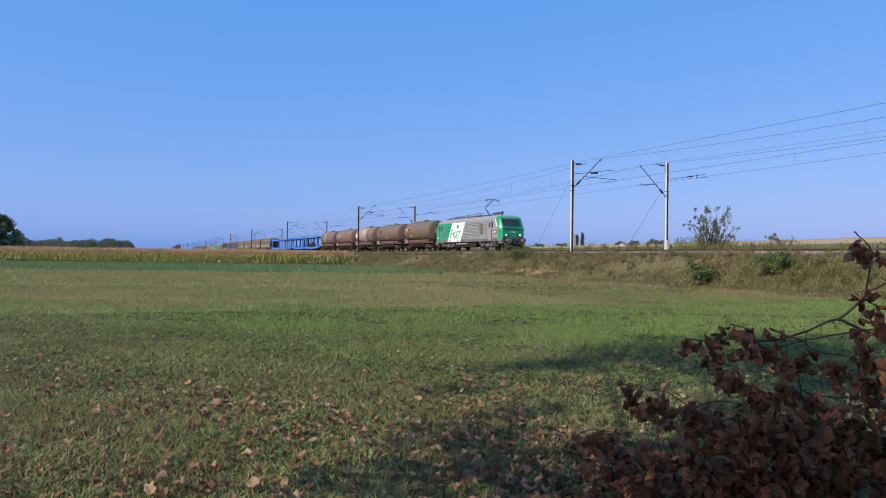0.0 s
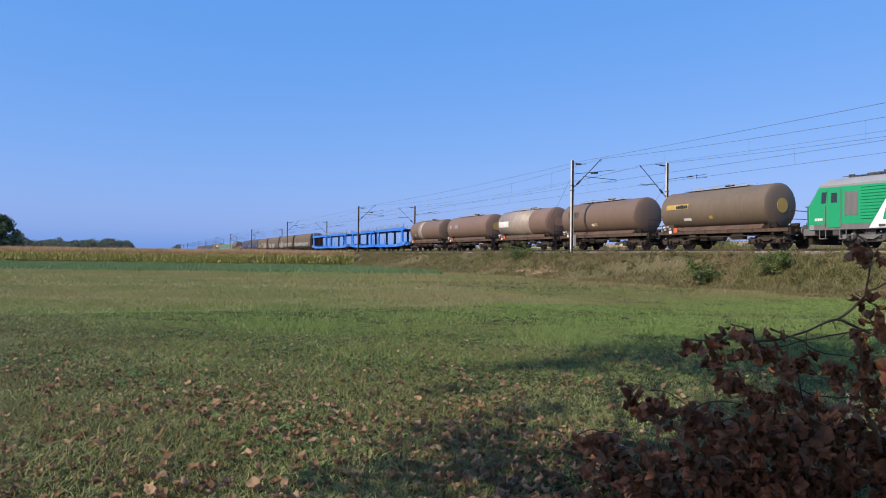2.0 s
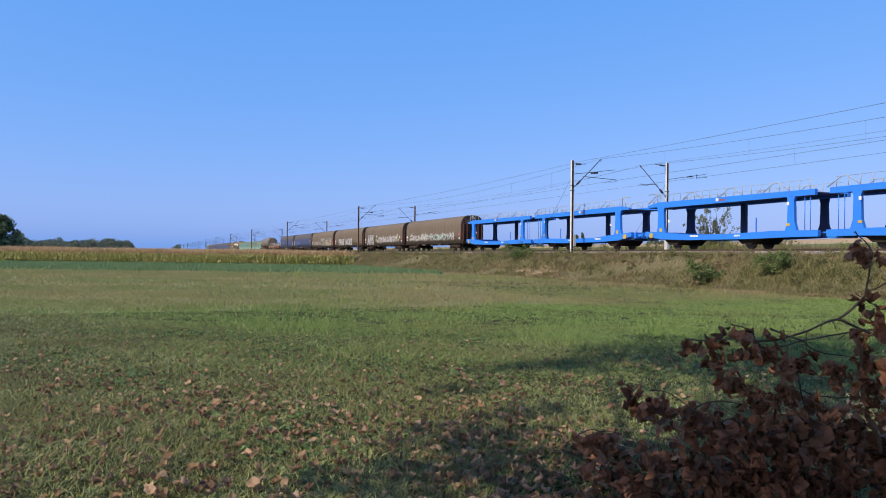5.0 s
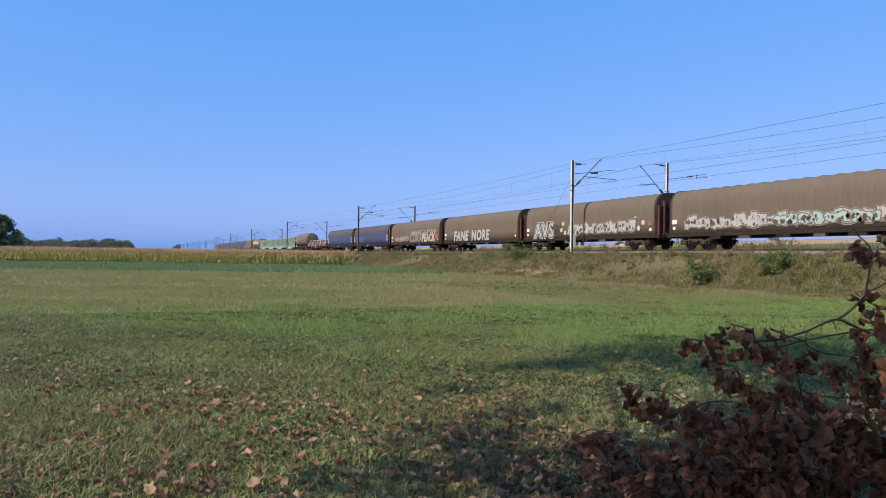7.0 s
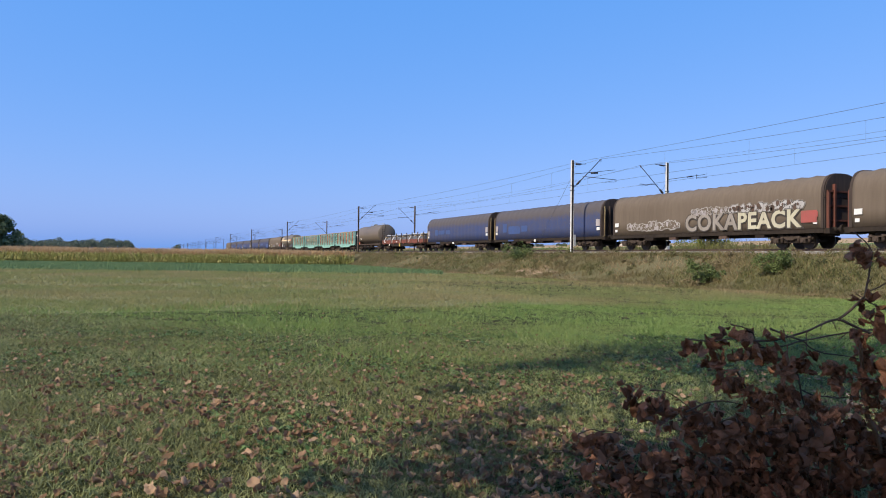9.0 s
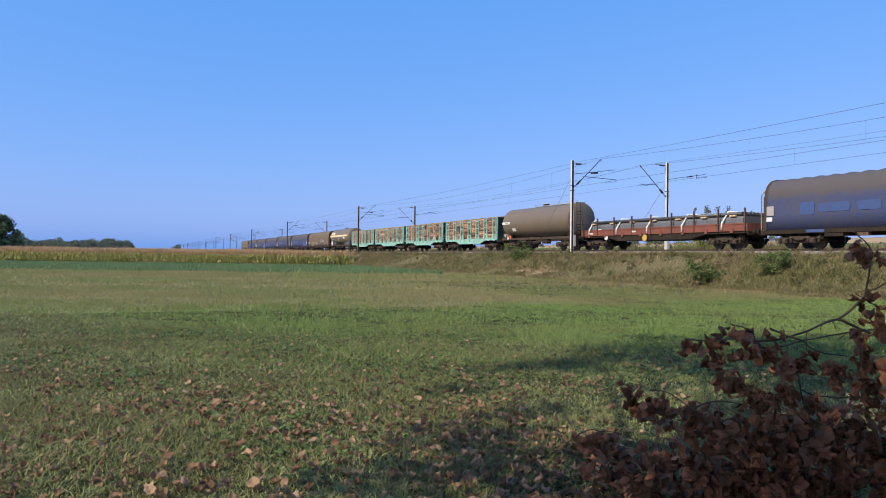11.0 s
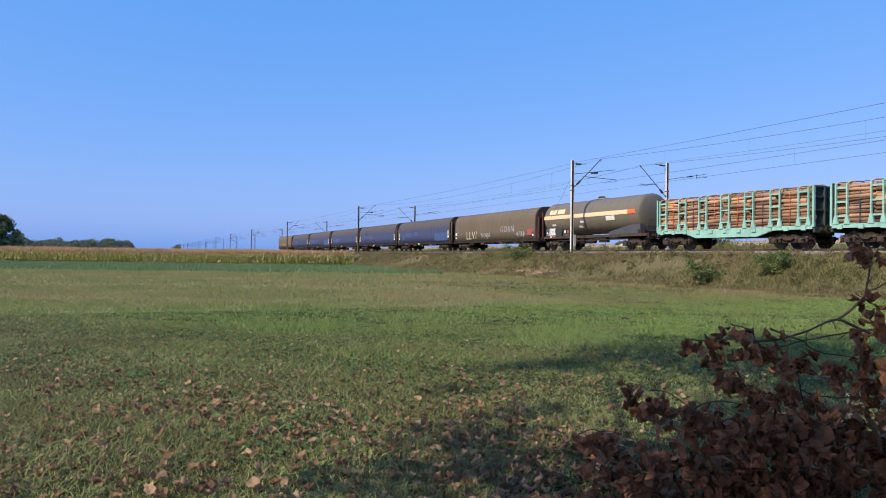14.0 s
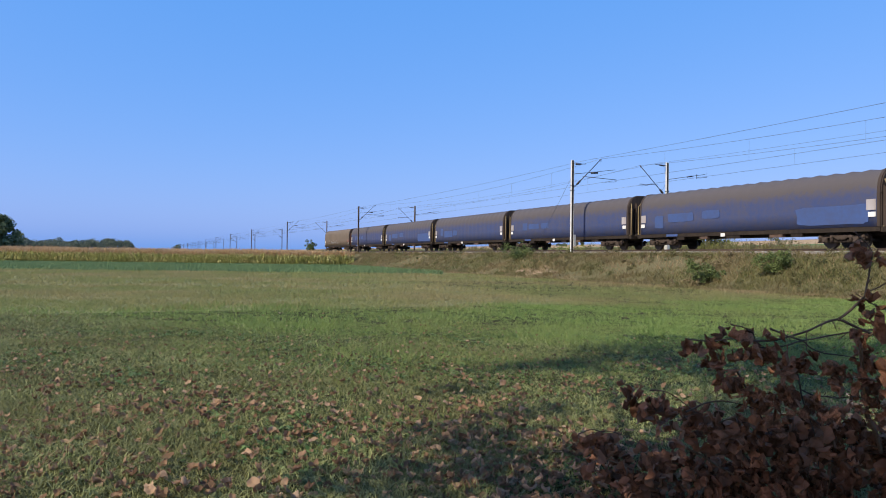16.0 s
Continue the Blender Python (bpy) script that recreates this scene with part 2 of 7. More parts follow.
concrete = material("pale_concrete", (0.55, 0.54, 0.50), (0.42, 0.41, 0.38), rough=0.9, scale=3, bump=0.3)
BASE = 1.8
MESSENGER, CONTACT = 10.0 - BASE, 7.98 - BASE


def make_mast(side, reach, top_z=7.9, drop=0.0):
    """A steel mast with its cantilever; side is +1 where the arm points to +x."""
    m = thing("catenary_mast", "tall weathered steel overhead line mast beside the track", "mast", group="overhead line masts")
    g = Geo()
    for a in (-0.1, 0.1):
        g.box(a - 0.01, a + 0.01, -0.09, 0.09, -0.25, top_z)
    post = part("post", g, mast_paint, m)
    # Nearly fills the channel, so the post's side away from the sun looks shaded.
    part("web", Geo().box(-0.09, 0.09, -0.084, 0.084, -0.25, top_z - 0.02), mast_web_shade, post, "weathered brown web of the post, darkened for shade")
    g = Geo().box(-0.3, 0.3, -0.3, 0.3, -0.5, 0.06)
    part("footing", g, concrete, m, "pale concrete footing block")
    X = lambda d: side * d
    foot, top = (X(0.13), 0, 5.6 - drop), (X(reach), 0, MESSENGER - drop)
    mid = tuple(f + (t - f) * 0.38 for f, t in zip(foot, top))
    a = tuple(f + (t - f) * 0.12 for f, t in zip(foot, top))
    b = tuple(f + (t - f) * 0.24 for f, t in zip(foot, top))
    g = Geo().tube(foot, a, 0.035).tube(b, top, 0.035).tube(top, (top[0] - X(0.05), 0, top[2] - 0.25), 0.02)
    part("strut", g, dark_steel, m, "dark sloping tubular strut")
    g = Geo().tube(a, b, 0.09, 10)
    part("insulator", g, insulator, m, "dark ribbed insulator")
    arm0, arm1 = (mid[0] - X(0.15), 0, mid[2] + 0.02), (X(reach + (1.55 if side > 0 else 0.0)), 0, CONTACT + (0.32 if side > 0 else 0.1))
    g = Geo().tube(arm0, arm1, 0.025).tube(arm1, (arm1[0], 0, arm1[2] - 0.18), 0.016)
    g.tube((arm1[0], 0, arm1[2] - 0.16), (X(reach + (0.1 if side > 0 else -0.9)), 0, CONTACT + 0.03), 0.014)
    part("registration_arm", g, dark_steel, m, "thin registration arm")
    for z in (5.35, 5.75):
        part("clamp", Geo().box(-0.14, 0.14, -0.14, 0.14, z, z + 0.05), dark_steel, m)
    g = Geo().tube((X(0.1), 0, top_z - 0.3), (X(1.35), 0, top_z - 0.24), 0.025)
    part("feeder_bracket", g, dark_steel, m)
    g = Geo().tube((X(0.35), 0, top_z - 0.3), (X(0.85), 0, top_z - 0.28), 0.075, 10)
    part("feeder_insulator", g, insulator, m)
    g = Geo().tube((X(-0.1), 0, 6.85), (X(-4.4), 0, 7.55), 0.022).tube((X(-2.3), 0, 7.2), (X(-2.9), 0, 7.3), 0.06).tube((X(-3.4), 0, 7.5), (X(-3.4), 0, 7.1), 0.02).tube((X(-3.4), 0, 7.15), (X(-4.6), 0, 7.3), 0.018) if side < 0 else Geo().tube((0.1, 0, 6.75), (2.3, 0, 7.05), 0.022).tube((1.9, 0, 6.95), (2.5, 0, 7.0), 0.095, 10).tube((2.3, 0, 7.05), (4.3, 0, 7.35), 0.02)
    part("switch_arm", g, dark_steel, m)
    return m


near_mast = make_mast(1, 2.9)
near_mast.location = (32.5, 48.0, BASE)
far_mast = make_mast(-1, 3.0, 8.35, 0.3)
far_mast.location = (42.5, 48.0, BASE)
for mast, x in ((near_mast, 32.5), (far_mast, 42.5)):
    for k in range(1, 13):
        copy = copy_thing(mast, pose(x, 48.0 + 62.1 * k, BASE))
        tagged(copy, "tall dark steel overhead line mast beside the track")
        for o in copy.children:
            if o.name.startswith("post"):
                o.data = o.data.copy()
                o.data.materials[0] = mast_rust

part("cable_box", Geo().box(0.12, 0.32, -0.12, 0.12, 0.75, 1.7), concrete, near_mast, "pale grey cable box on the post")
part("cable_box", Geo().box(-0.36, -0.1, -0.5, -0.12, 0.0, 1.45), concrete, far_mast, "pale grey cable box on the post")
part("mast_plate", Geo().box(-0.15, 0.0, -0.15, -0.125, 1.75, 2.05), mast_rust, far_mast)
for mast in (near_mast, far_mast):
    part("guy_wire", Geo().tube((0, 0.1, 6.5), (0, 6.2, 0.1), 0.012, 6), dark_steel, mast, "taut steel guy wire")


def make_wire(name, x, at_mast, sag, radius, label, n=14):
    g = Geo()
    for k in range(-1, 12):
        y0 = 48.0 + 62.1 * k
        pts = [(x, y0 + 62.1 * i / n, at_mast - 4 * sag * (i / n) * (1 - i / n)) for i in range(n + 1)]
        g.path(pts, radius, 5)
    return lone(name, g, wire_metal, label, "wire", group="overhead wires", kind="structure")


for x in (NEAR, FAR):
    z1, z2 = MESSENGER + BASE - (0.3 if x == FAR else 0.0), CONTACT + BASE
    make_wire("messenger_wire", x, z1, 0.9, 0.0105, "dark sagging messenger wire over the track")
    make_wire("contact_wire", x, z2, 0.04, 0.0105, "straight copper contact wire over the track", 4)
    g = Geo()
    for k in range(-1, 8):
        for i in range(1, 8):
            f = i / 8
            y = 48.0 + 62.1 * (k + f)
            g.tube((x, y, z2 - 0.16 * f * (1 - f)), (x, y, z1 - 3.6 * f * (1 - f)), 0.005, 4)
    lone("droppers", g, wire_metal, "thin hanging dropper wires", "wire", kind="stuff")
make_wire("feeder_wire", 33.75, 9.75, 0.25, 0.011, "dark feeder wire along the mast tops")
make_wire("feeder_wire", 41.25, 10.0, 0.5, 0.0085, "dark feeder wire along the mast tops")

# ---- train materials ----
def paint(name, colour, dirt=(0.10, 0.075, 0.055), amount=0.35, rough=0.5, low=None, high=None, scale=0.8, streak=True, bump=0.1):
    """Weathered paint: patchy dirt, vertical streaks, and grime that gathers below or above the given heights."""
    m = bpy.data.materials.new(name)
    m.use_nodes = True
    nt = m.node_tree
    b = nt.nodes["Principled BSDF"]
    b.inputs["Roughness"].default_value = rough
    b.inputs["Specular IOR Level"].default_value = 0.15 if rough > 0.68 else 0.5
    tc = nt.nodes.new("ShaderNodeTexCoord")
    n1 = nt.nodes.new("ShaderNodeTexNoise")
    n1.inputs["Scale"].default_value, n1.inputs["Detail"].default_value = scale, 6
    nt.links.new(tc.outputs["Object"], n1.inputs["Vector"])
    mp = nt.nodes.new("ShaderNodeMapping")
    mp.inputs["Scale"].default_value = (3.0, 3.0, 0.25) if streak else (2, 2, 2)
    nt.links.new(tc.outputs["Object"], mp.inputs["Vector"])
    n2 = nt.nodes.new("ShaderNodeTexNoise")
    n2.inputs["Scale"].default_value, n2.inputs["Detail"].default_value = 2.0, 6
    nt.links.new(mp.outputs["Vector"], n2.inputs["Vector"])
    s = nt.nodes.new("ShaderNodeMath")
    s.operation = "ADD"
    nt.links.new(n1.outputs["Fac"], s.inputs[0])
    nt.links.new(n2.outputs["Fac"], s.inputs[1])
    mr = nt.nodes.new("ShaderNodeMapRange")
    mr.inputs["From Min"].default_value, mr.inputs["From Max"].default_value = 0.7, 1.3
    mr.inputs["To Min"].default_value, mr.inputs["To Max"].default_value = amount * 0.3, min(1.0, amount * 1.7)
    nt.links.new(s.outputs[0], mr.inputs["Value"])
    fac = mr.outputs["Result"]
    for span in (low, high):
        if span:
            sep = nt.nodes.new("ShaderNodeSeparateXYZ")
            nt.links.new(tc.outputs["Object"], sep.inputs[0])
            wob = nt.nodes.new("ShaderNodeMath")
            wob.operation = "MULTIPLY_ADD"
            wob.inputs[1].default_value = 0.9
            nt.links.new(n2.outputs["Fac"], wob.inputs[0])
            nt.links.new(sep.outputs["Z"], wob.inputs[2])
            r2 = nt.nodes.new("ShaderNodeMapRange")
            r2.inputs["From Min"].default_value, r2.inputs["From Max"].default_value = span[0] + 0.45, span[1] + 0.45
            r2.inputs["To Min"].default_value, r2.inputs["To Max"].default_value = 0.0, span[2]
            nt.links.new(wob.outputs[0], r2.inputs["Value"])
            mx = nt.nodes.new("ShaderNodeMath")
            mx.operation = "MAXIMUM"
            nt.links.new(fac, mx.inputs[0])
            nt.links.new(r2.outputs["Result"], mx.inputs[1])
            fac = mx.outputs[0]
    mix = nt.nodes.new("ShaderNodeMix")
    mix.data_type = "RGBA"
    mix.inputs["A"].default_value, mix.inputs["B"].default_value = (*colour, 1), (*dirt, 1)
    nt.links.new(fac, mix.inputs["Factor"])
    nt.links.new(mix.outputs["Result"], b.inputs["Base Color"])
    if bump:
        n3 = nt.nodes.new("ShaderNodeTexNoise")
        n3.inputs["Scale"].default_value = 9.0
        nt.links.new(tc.outputs["Object"], n3.inputs["Vector"])
        bp = nt.nodes.new("ShaderNodeBump")
        bp.inputs["Strength"].default_value, bp.inputs["Distance"].default_value = bump, 0.02
        nt.links.new(n3.outputs["Fac"], bp.inputs["Height"])
        nt.links.new(bp.outputs["Normal"], b.inputs["Normal"])
    return m


grime = paint("underframe_grime", (0.015, 0.012, 0.011), (0.042, 0.031, 0.023), 0.5, rough=0.85)
box_brown = paint("axlebox_brown", (0.085, 0.062, 0.048), (0.035, 0.026, 0.021), 0.45, rough=0.8)
rust_frame = paint("rusty_sole_bar", (0.13, 0.085, 0.062), (0.055, 0.038, 0.029), 0.55, rough=0.8)
wheel_steel = paint("wheel_steel", (0.026, 0.02, 0.016), (0.06, 0.044, 0.032), 0.4, rough=0.6)
tank_brown = paint("tank_brown", (0.185, 0.115, 0.085), (0.125, 0.088, 0.06), 0.5, rough=0.6, scale=0.5)
tank_dun = paint("tank_dun", (0.175, 0.12, 0.085), (0.115, 0.09, 0.06), 0.55, rough=0.6, scale=0.5)
tank_rust = paint("tank_rust", (0.21, 0.125, 0.095), (0.14, 0.095, 0.07), 0.5, rough=0.65, scale=0.6)
tank_grey = paint("tank_grey_brown", (0.155, 0.118, 0.085), (0.115, 0.09, 0.065), 0.5, rough=0.55, scale=0.5)
tank_silver = paint("tank_silver", (0.40, 0.33, 0.28), (0.22, 0.16, 0.12), 0.55, rough=0.5)
tank_gas = paint("gas_tank_olive", (0.115, 0.105, 0.085), (0.17, 0.13, 0.09), 0.45, rough=0.55, scale=0.4)
frame_brown = paint("frame_brown", (0.15, 0.095, 0.072), (0.05, 0.036, 0.028), 0.5, rough=0.8)
tarp_brown = paint("tarp_brown", (0.150, 0.117, 0.088), (0.105, 0.080, 0.060), 0.45, rough=0.75, scale=0.35, bump=0.25)
tarp_blue = paint("tarp_blue", (0.034, 0.058, 0.165), (0.085, 0.075, 0.078), 0.42, rough=0.7, high=(2.35, 3.2, 1.0), scale=0.3, bump=0.25, streak=False)
tarp_clean = paint("tarp_clean_blue", (0.036, 0.078, 0.225), (0.04, 0.06, 0.15), 0.6, rough=0.65, streak=False)
post_yellow = paint("dirty_yellow_post", (0.34, 0.26, 0.12), (0.14, 0.10, 0.06), 0.5, rough=0.7)
end_red = paint("end_wall_red", (0.16, 0.055, 0.04), (0.06, 0.035, 0.028), 0.55, rough=0.8)
end_dark = paint("end_wall_dark", (0.07, 0.05, 0.042), (0.035, 0.028, 0.024), 0.55, rough=0.8)
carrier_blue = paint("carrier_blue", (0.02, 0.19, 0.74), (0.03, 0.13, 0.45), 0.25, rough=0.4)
# Dark blue of the decks; also paints shade onto the far-side posts.
carrier_deck_and_shade = paint("carrier_deck_and_shade", (0.03, 0.06, 0.16), (0.03, 0.035, 0.05), 0.5, rough=0.8)
galvanised = paint("galvanised_mesh", (0.34, 0.36, 0.40), (0.22, 0.22, 0.24), 0.4, rough=0.5)
timber_teal = paint("timber_wagon_teal", (0.30, 0.56, 0.48), (0.14, 0.22, 0.18), 0.36, rough=0.55)
# The wagon's turquoise darkened by hand: the ends' shade is in this colour.
timber_end_shaded = paint("timber_wagon_end_shaded", (0.045, 0.075, 0.072), (0.03, 0.042, 0.04), 0.5, rough=0.7)
flat_red = paint("flat_wagon_red", (0.23, 0.075, 0.055), (0.12, 0.055, 0.042), 0.5, rough=0.75)
load_grey = paint("wrapped_steel_grey", (0.13, 0.135, 0.15), (0.09, 0.09, 0.095), 0.4, rough=0.6)
load_dark = paint("dark_steel_tube", (0.05, 0.055, 0.065), (0.08, 0.075, 0.07), 0.4, rough=0.45)
loco_grey = paint("loco_grey", (0.29, 0.288, 0.30), (0.205, 0.195, 0.185), 0.3, rough=0.4, bump=0.03)
loco_dark = paint("loco_dark_grey", (0.17, 0.165, 0.165), (0.11, 0.10, 0.09), 0.45, rough=0.55)
loco_green = paint("loco_green", (0.012, 0.33, 0.135), (0.02, 0.22, 0.10), 0.25, rough=0.35, bump=0.02)
loco_white = paint("loco_white", (0.80, 0.80, 0.80), (0.62, 0.60, 0.57), 0.2, rough=0.4, bump=0.02)
loco_bogie = paint("loco_bogie_grey", (0.24, 0.235, 0.235), (0.09, 0.08, 0.072), 0.5, rough=0.7)
roof_gear = paint("roof_gear", (0.085, 0.08, 0.078), (0.05, 0.045, 0.042), 0.5, rough=0.6)
white_mark = paint("white_marking", (0.72, 0.71, 0.69), (0.45, 0.42, 0.38), 0.3, rough=0.6)
grey_mark = paint("faded_marking", (0.40, 0.37, 0.38), (0.22, 0.18, 0.16), 0.45, rough=0.7)
slate_mark = paint("slate_marking", (0.085, 0.085, 0.10), (0.14, 0.105, 0.085), 0.5, rough=0.7)
disc_rust = paint("pale_rust_disc", (0.33, 0.20, 0.15), (0.22, 0.14, 0.10), 0.4, rough=0.7)
yellow_mark = paint("yellow_marking", (0.55, 0.36, 0.06), (0.30, 0.20, 0.07), 0.4, rough=0.6)
orange_mark = paint("orange_plate", (0.68, 0.11, 0.03), (0.45, 0.14, 0.06), 0.3, rough=0.6)
red_mark = paint("red_marking", (0.36, 0.065, 0.055), (0.20, 0.08, 0.06), 0.55, rough=0.6)
cream_mark = paint("cream_band", (0.72, 0.55, 0.33), (0.5, 0.38, 0.24), 0.3, rough=0.6)
spray_silver = paint("spray_silver", (0.42, 0.41, 0.40), (0.26, 0.23, 0.21), 0.45, rough=0.6)
spray_cream = paint("spray_cream", (0.50, 0.47, 0.33), (0.3, 0.26, 0.2), 0.4, rough=0.6)
spray_faint = paint("spray_faint", (0.30, 0.27, 0.245), (0.20, 0.17, 0.14), 0.5, rough=0.7)
spray_dark = paint("spray_black", (0.05, 0.044, 0.042), (0.085, 0.07, 0.06), 0.4, rough=0.7)
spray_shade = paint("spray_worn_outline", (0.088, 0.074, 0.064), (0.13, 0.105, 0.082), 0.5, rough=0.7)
spray_teal = paint("spray_teal", (0.30, 0.48, 0.46), (0.3, 0.3, 0.28), 0.5, rough=0.6)
black_board = paint("black_board", (0.02, 0.02, 0.02), (0.05, 0.045, 0.04), 0.4, rough=0.6)
glass_dark = material("cab_glass", (0.02, 0.028, 0.035), (0.03, 0.04, 0.05), rough=0.06, bump=0)
lamp_clear = bpy.data.materials.new("headlight_glow")
lamp_clear.use_nodes = True
_b = lamp_clear.node_tree.nodes["Principled BSDF"]
_b.inputs["Emission Color"].default_value, _b.inputs["Emission Strength"].default_value = (1, 0.97, 0.88, 1), 1.6
bark_log = material("log_bark", (0.10, 0.058, 0.04), (0.40, 0.235, 0.14), rough=0.85, scale=1.6, fine=8, bump=0.5, spread=0.8, obj_random=0.65)
sawn_log = material("log_end", (0.62, 0.42, 0.24), (0.5, 0.33, 0.18), rough=0.8, scale=4)


# ---- parts that the wagons share ----
def disc(g, x0, x1, y, z, r, n=20):
    g.loft([[(x, y + r * math.cos(2 * math.pi * i / n), z + r * math.sin(2 * math.pi * i / n)) for i in range(n)] for x in (x0, x1)], smooth=False)


SHARED = {}


def shared(key, make):
    if key not in SHARED:
        SHARED[key] = make()
    return SHARED[key]


def wheelset_mesh(r):
    def make():
        g = Geo()
        for s in (-1, 1):
            disc(g, s * 0.69, s * 0.82, 0, 0, r)
            disc(g, s * 0.66, s * 0.69, 0, 0, r + 0.03)
            disc(g, s * 0.82, s * 0.9, 0, 0, r * 0.35, 12)
        g.tube((-1.0, 0, 0), (1.0, 0, 0), 0.085, 10)
        return g.mesh("wheelset", wheel_steel)
    return shared(("wheelset", r), make)


WHEELS = []


def add_wheels(parent, ys, r, at=0.0):
    """Wheelsets under a bogie or a wagon; each turns about its own axle."""
    for y in ys:
        w = new("wheelset", wheelset_mesh(r))
        w.parent = parent
        w.matrix_parent_inverse = Matrix.Translation((0, y, r - at))
        WHEELS.append(w)


def add_bogie(wagon, y, base=1.8, r=0.46, mat=None, loco=False):
    def make():
        g = Geo()
        for s in (-1, 1):
            x0, x1 = (s * 0.98, s * 1.14) if s > 0 else (-1.14, -0.98)
            q = [(-base / 2 - 0.5, 0.52), (-base / 2 - 0.5, 0.66), (-base / 2 + 0.3, 0.72), (-0.4, 0.82), (0.4, 0.82), (base / 2 - 0.3, 0.72), (base / 2 + 0.5, 0.66), (base / 2 + 0.5, 0.52), (base / 2 - 0.35, 0.5), (0.5, 0.36), (-0.5, 0.36), (-base / 2 + 0.35, 0.5)]
            g.loft([[(x, a, b) for a, b in q] for x in (x0, x1)], smooth=False)
            for yy in (-base / 2, base / 2):
                g.box(min(s * 1.0, s * 1.28), max(s * 1.0, s * 1.28), yy - 0.17, yy + 0.17, r - 0.16, r + 0.17)
                disc(g, s * 1.24, s * 1.33, yy, r, 0.13, 12)
                for d in (-0.27, 0.27):
                    g.tube((s * 1.12, yy + d, 0.42), (s * 1.12, yy + d, 0.72), 0.075, 8)
            for d in (-0.2, 0.0, 0.2):
                g.tube((s * 1.12, d, 0.4), (s * 1.12, d, 0.78), 0.08, 8)
            if loco:
                for yy in (-base / 2, base / 2):
                    for d in (-0.42, 0.42):
                        g.tube((s * 1.16, yy + d, 0.5), (s * 1.16, yy + d, 0.98), 0.12, 10)
                g.tube((s * 1.2, -0.55, 0.55), (s * 1.2, 0.6, 1.0), 0.05, 8)
                g.box(min(s * 1.12, s * 1.24), max(s * 1.12, s * 1.24), -0.3, 0.3, 0.62, 1.0)
        g.box(-1.0, 1.0, -0.25, 0.25, 0.5, 0.86)
        return g.mesh("bogie", mat or grime)

    def make_box():
        """An axlebox with its cover, spring seat and two bolts."""
        g = Geo().box(-1.36, -1.29, -0.15, 0.15, -0.14, 0.15)
        disc(g, -1.40, -1.36, 0, 0, 0.115, 14)
        g.box(-1.33, -1.1, -0.42, 0.42, 0.10, 0.145)
        for d in (-0.34, 0.34):
            g.tube((-1.22, d, -0.12), (-1.22, d, 0.24), 0.085, 9)
        return g.mesh("axlebox", loco_bogie if loco else box_brown)

    def make_spring():
        g = Geo()
        for k in range(5):
            g.box(-1.27, -1.17, -0.58 + 0.09 * k, 0.58 - 0.09 * k, 0.66 - 0.045 * k, 0.695 - 0.045 * k)
        return g.mesh("leaf_spring", loco_bogie if loco else box_brown)
    b = new("bogie", shared(("bogie", base, r, loco), make))
    b.parent, b.location = wagon, (0, y, 0)
    for d in (-base / 2, base / 2):
        o = new("axlebox", shared(("axlebox", loco), make_box))
        o.parent, o.location = b, (0, d, r)
    o = new("leaf_spring", shared(("leaf_spring", loco), make_spring))
    o.parent = b
    part("brake_beam", Geo().tube((-1.12, -base / 2 - 0.55, 0.34), (-1.12, base / 2 + 0.55, 0.34), 0.03, 6), grime, b)
    add_wheels(b, (-base / 2, base / 2), r)
    return b


def add_buffers(wagon, half, mat=None):
    def make(front):
        g = Geo()
        s = -1 if front else 1
        g.tube((0, -s * 0.62, 0), (0, -s * 0.3, 0), 0.13, 12).tube((0, -s * 0.3, 0), (0, -s * 0.06, 0), 0.085, 12).tube((0, -s * 0.06, 0), (0, 0, 0), 0.24, 16)
        return g.mesh("buffer", mat or grime)
    for front, y in ((True, -half), (False, half)):
        me = shared(("buffer", front, mat.name if mat else ""), lambda: make(front))
        for x in (-0.875, 0.875):
            b = new("buffer", me)
            b.parent, b.location = wagon, (x, y, 1.05)
    for y in (-half, half):
        s = 1 if y > 0 else -1
        g = Geo().tube((0, y - s * 0.6, 1.0), (0, y + s * 0.02, 0.95), 0.05, 6)
        part("coupling", g, grime, wagon)


def place_text(word, size, y, z, x, mat, parent, name, label="", shear=0.0, spread=0.0, space=1.0):
    """Flat lettering on a side that faces the camera; y is where the word starts, and it runs towards -y."""
    cu = bpy.data.curves.new(name, "FONT")
    cu.body, cu.size, cu.shear, cu.offset, cu.space_character, cu.extrude, cu.resolution_u = word, size, shear, spread, space, 0.004, 3
    ob = bpy.data.objects.new(name, cu)
    scene.collection.objects.link(ob)
    me = bpy.data.meshes.new_from_object(ob.evaluated_get(bpy.context.evaluated_depsgraph_get()))
    bpy.data.objects.remove(ob)
    me.materials.clear()
    me.materials.append(mat)
    me.transform(pose(x, y, z, 90, 0, -90))
    t = new(name, me)
    t.parent = parent
    return tagged(t, label) if label else t


def plate(parent, name, mat, y0, y1, z0, z1, x=-1.45, label="", t=0.012):
    return part(name, Geo().box(x - t, x, min(y0, y1), max(y0, y1), z0, z1), mat, parent, label)


def bars(parent, name, mat, y, z, x, count, size, seed, label=""):
    """Lettering that cannot be read, as plain bars."""
    r = random.Random(seed)
    g = Geo()
    for i in range(count):
        w = size * r.uniform(0.35, 0.7)
        g.box(x - 0.012, x, y - w, y, z, z + size * r.uniform(0.75, 1.0))
        y -= w + size * 0.18
    return part(name, g, mat, parent, label)


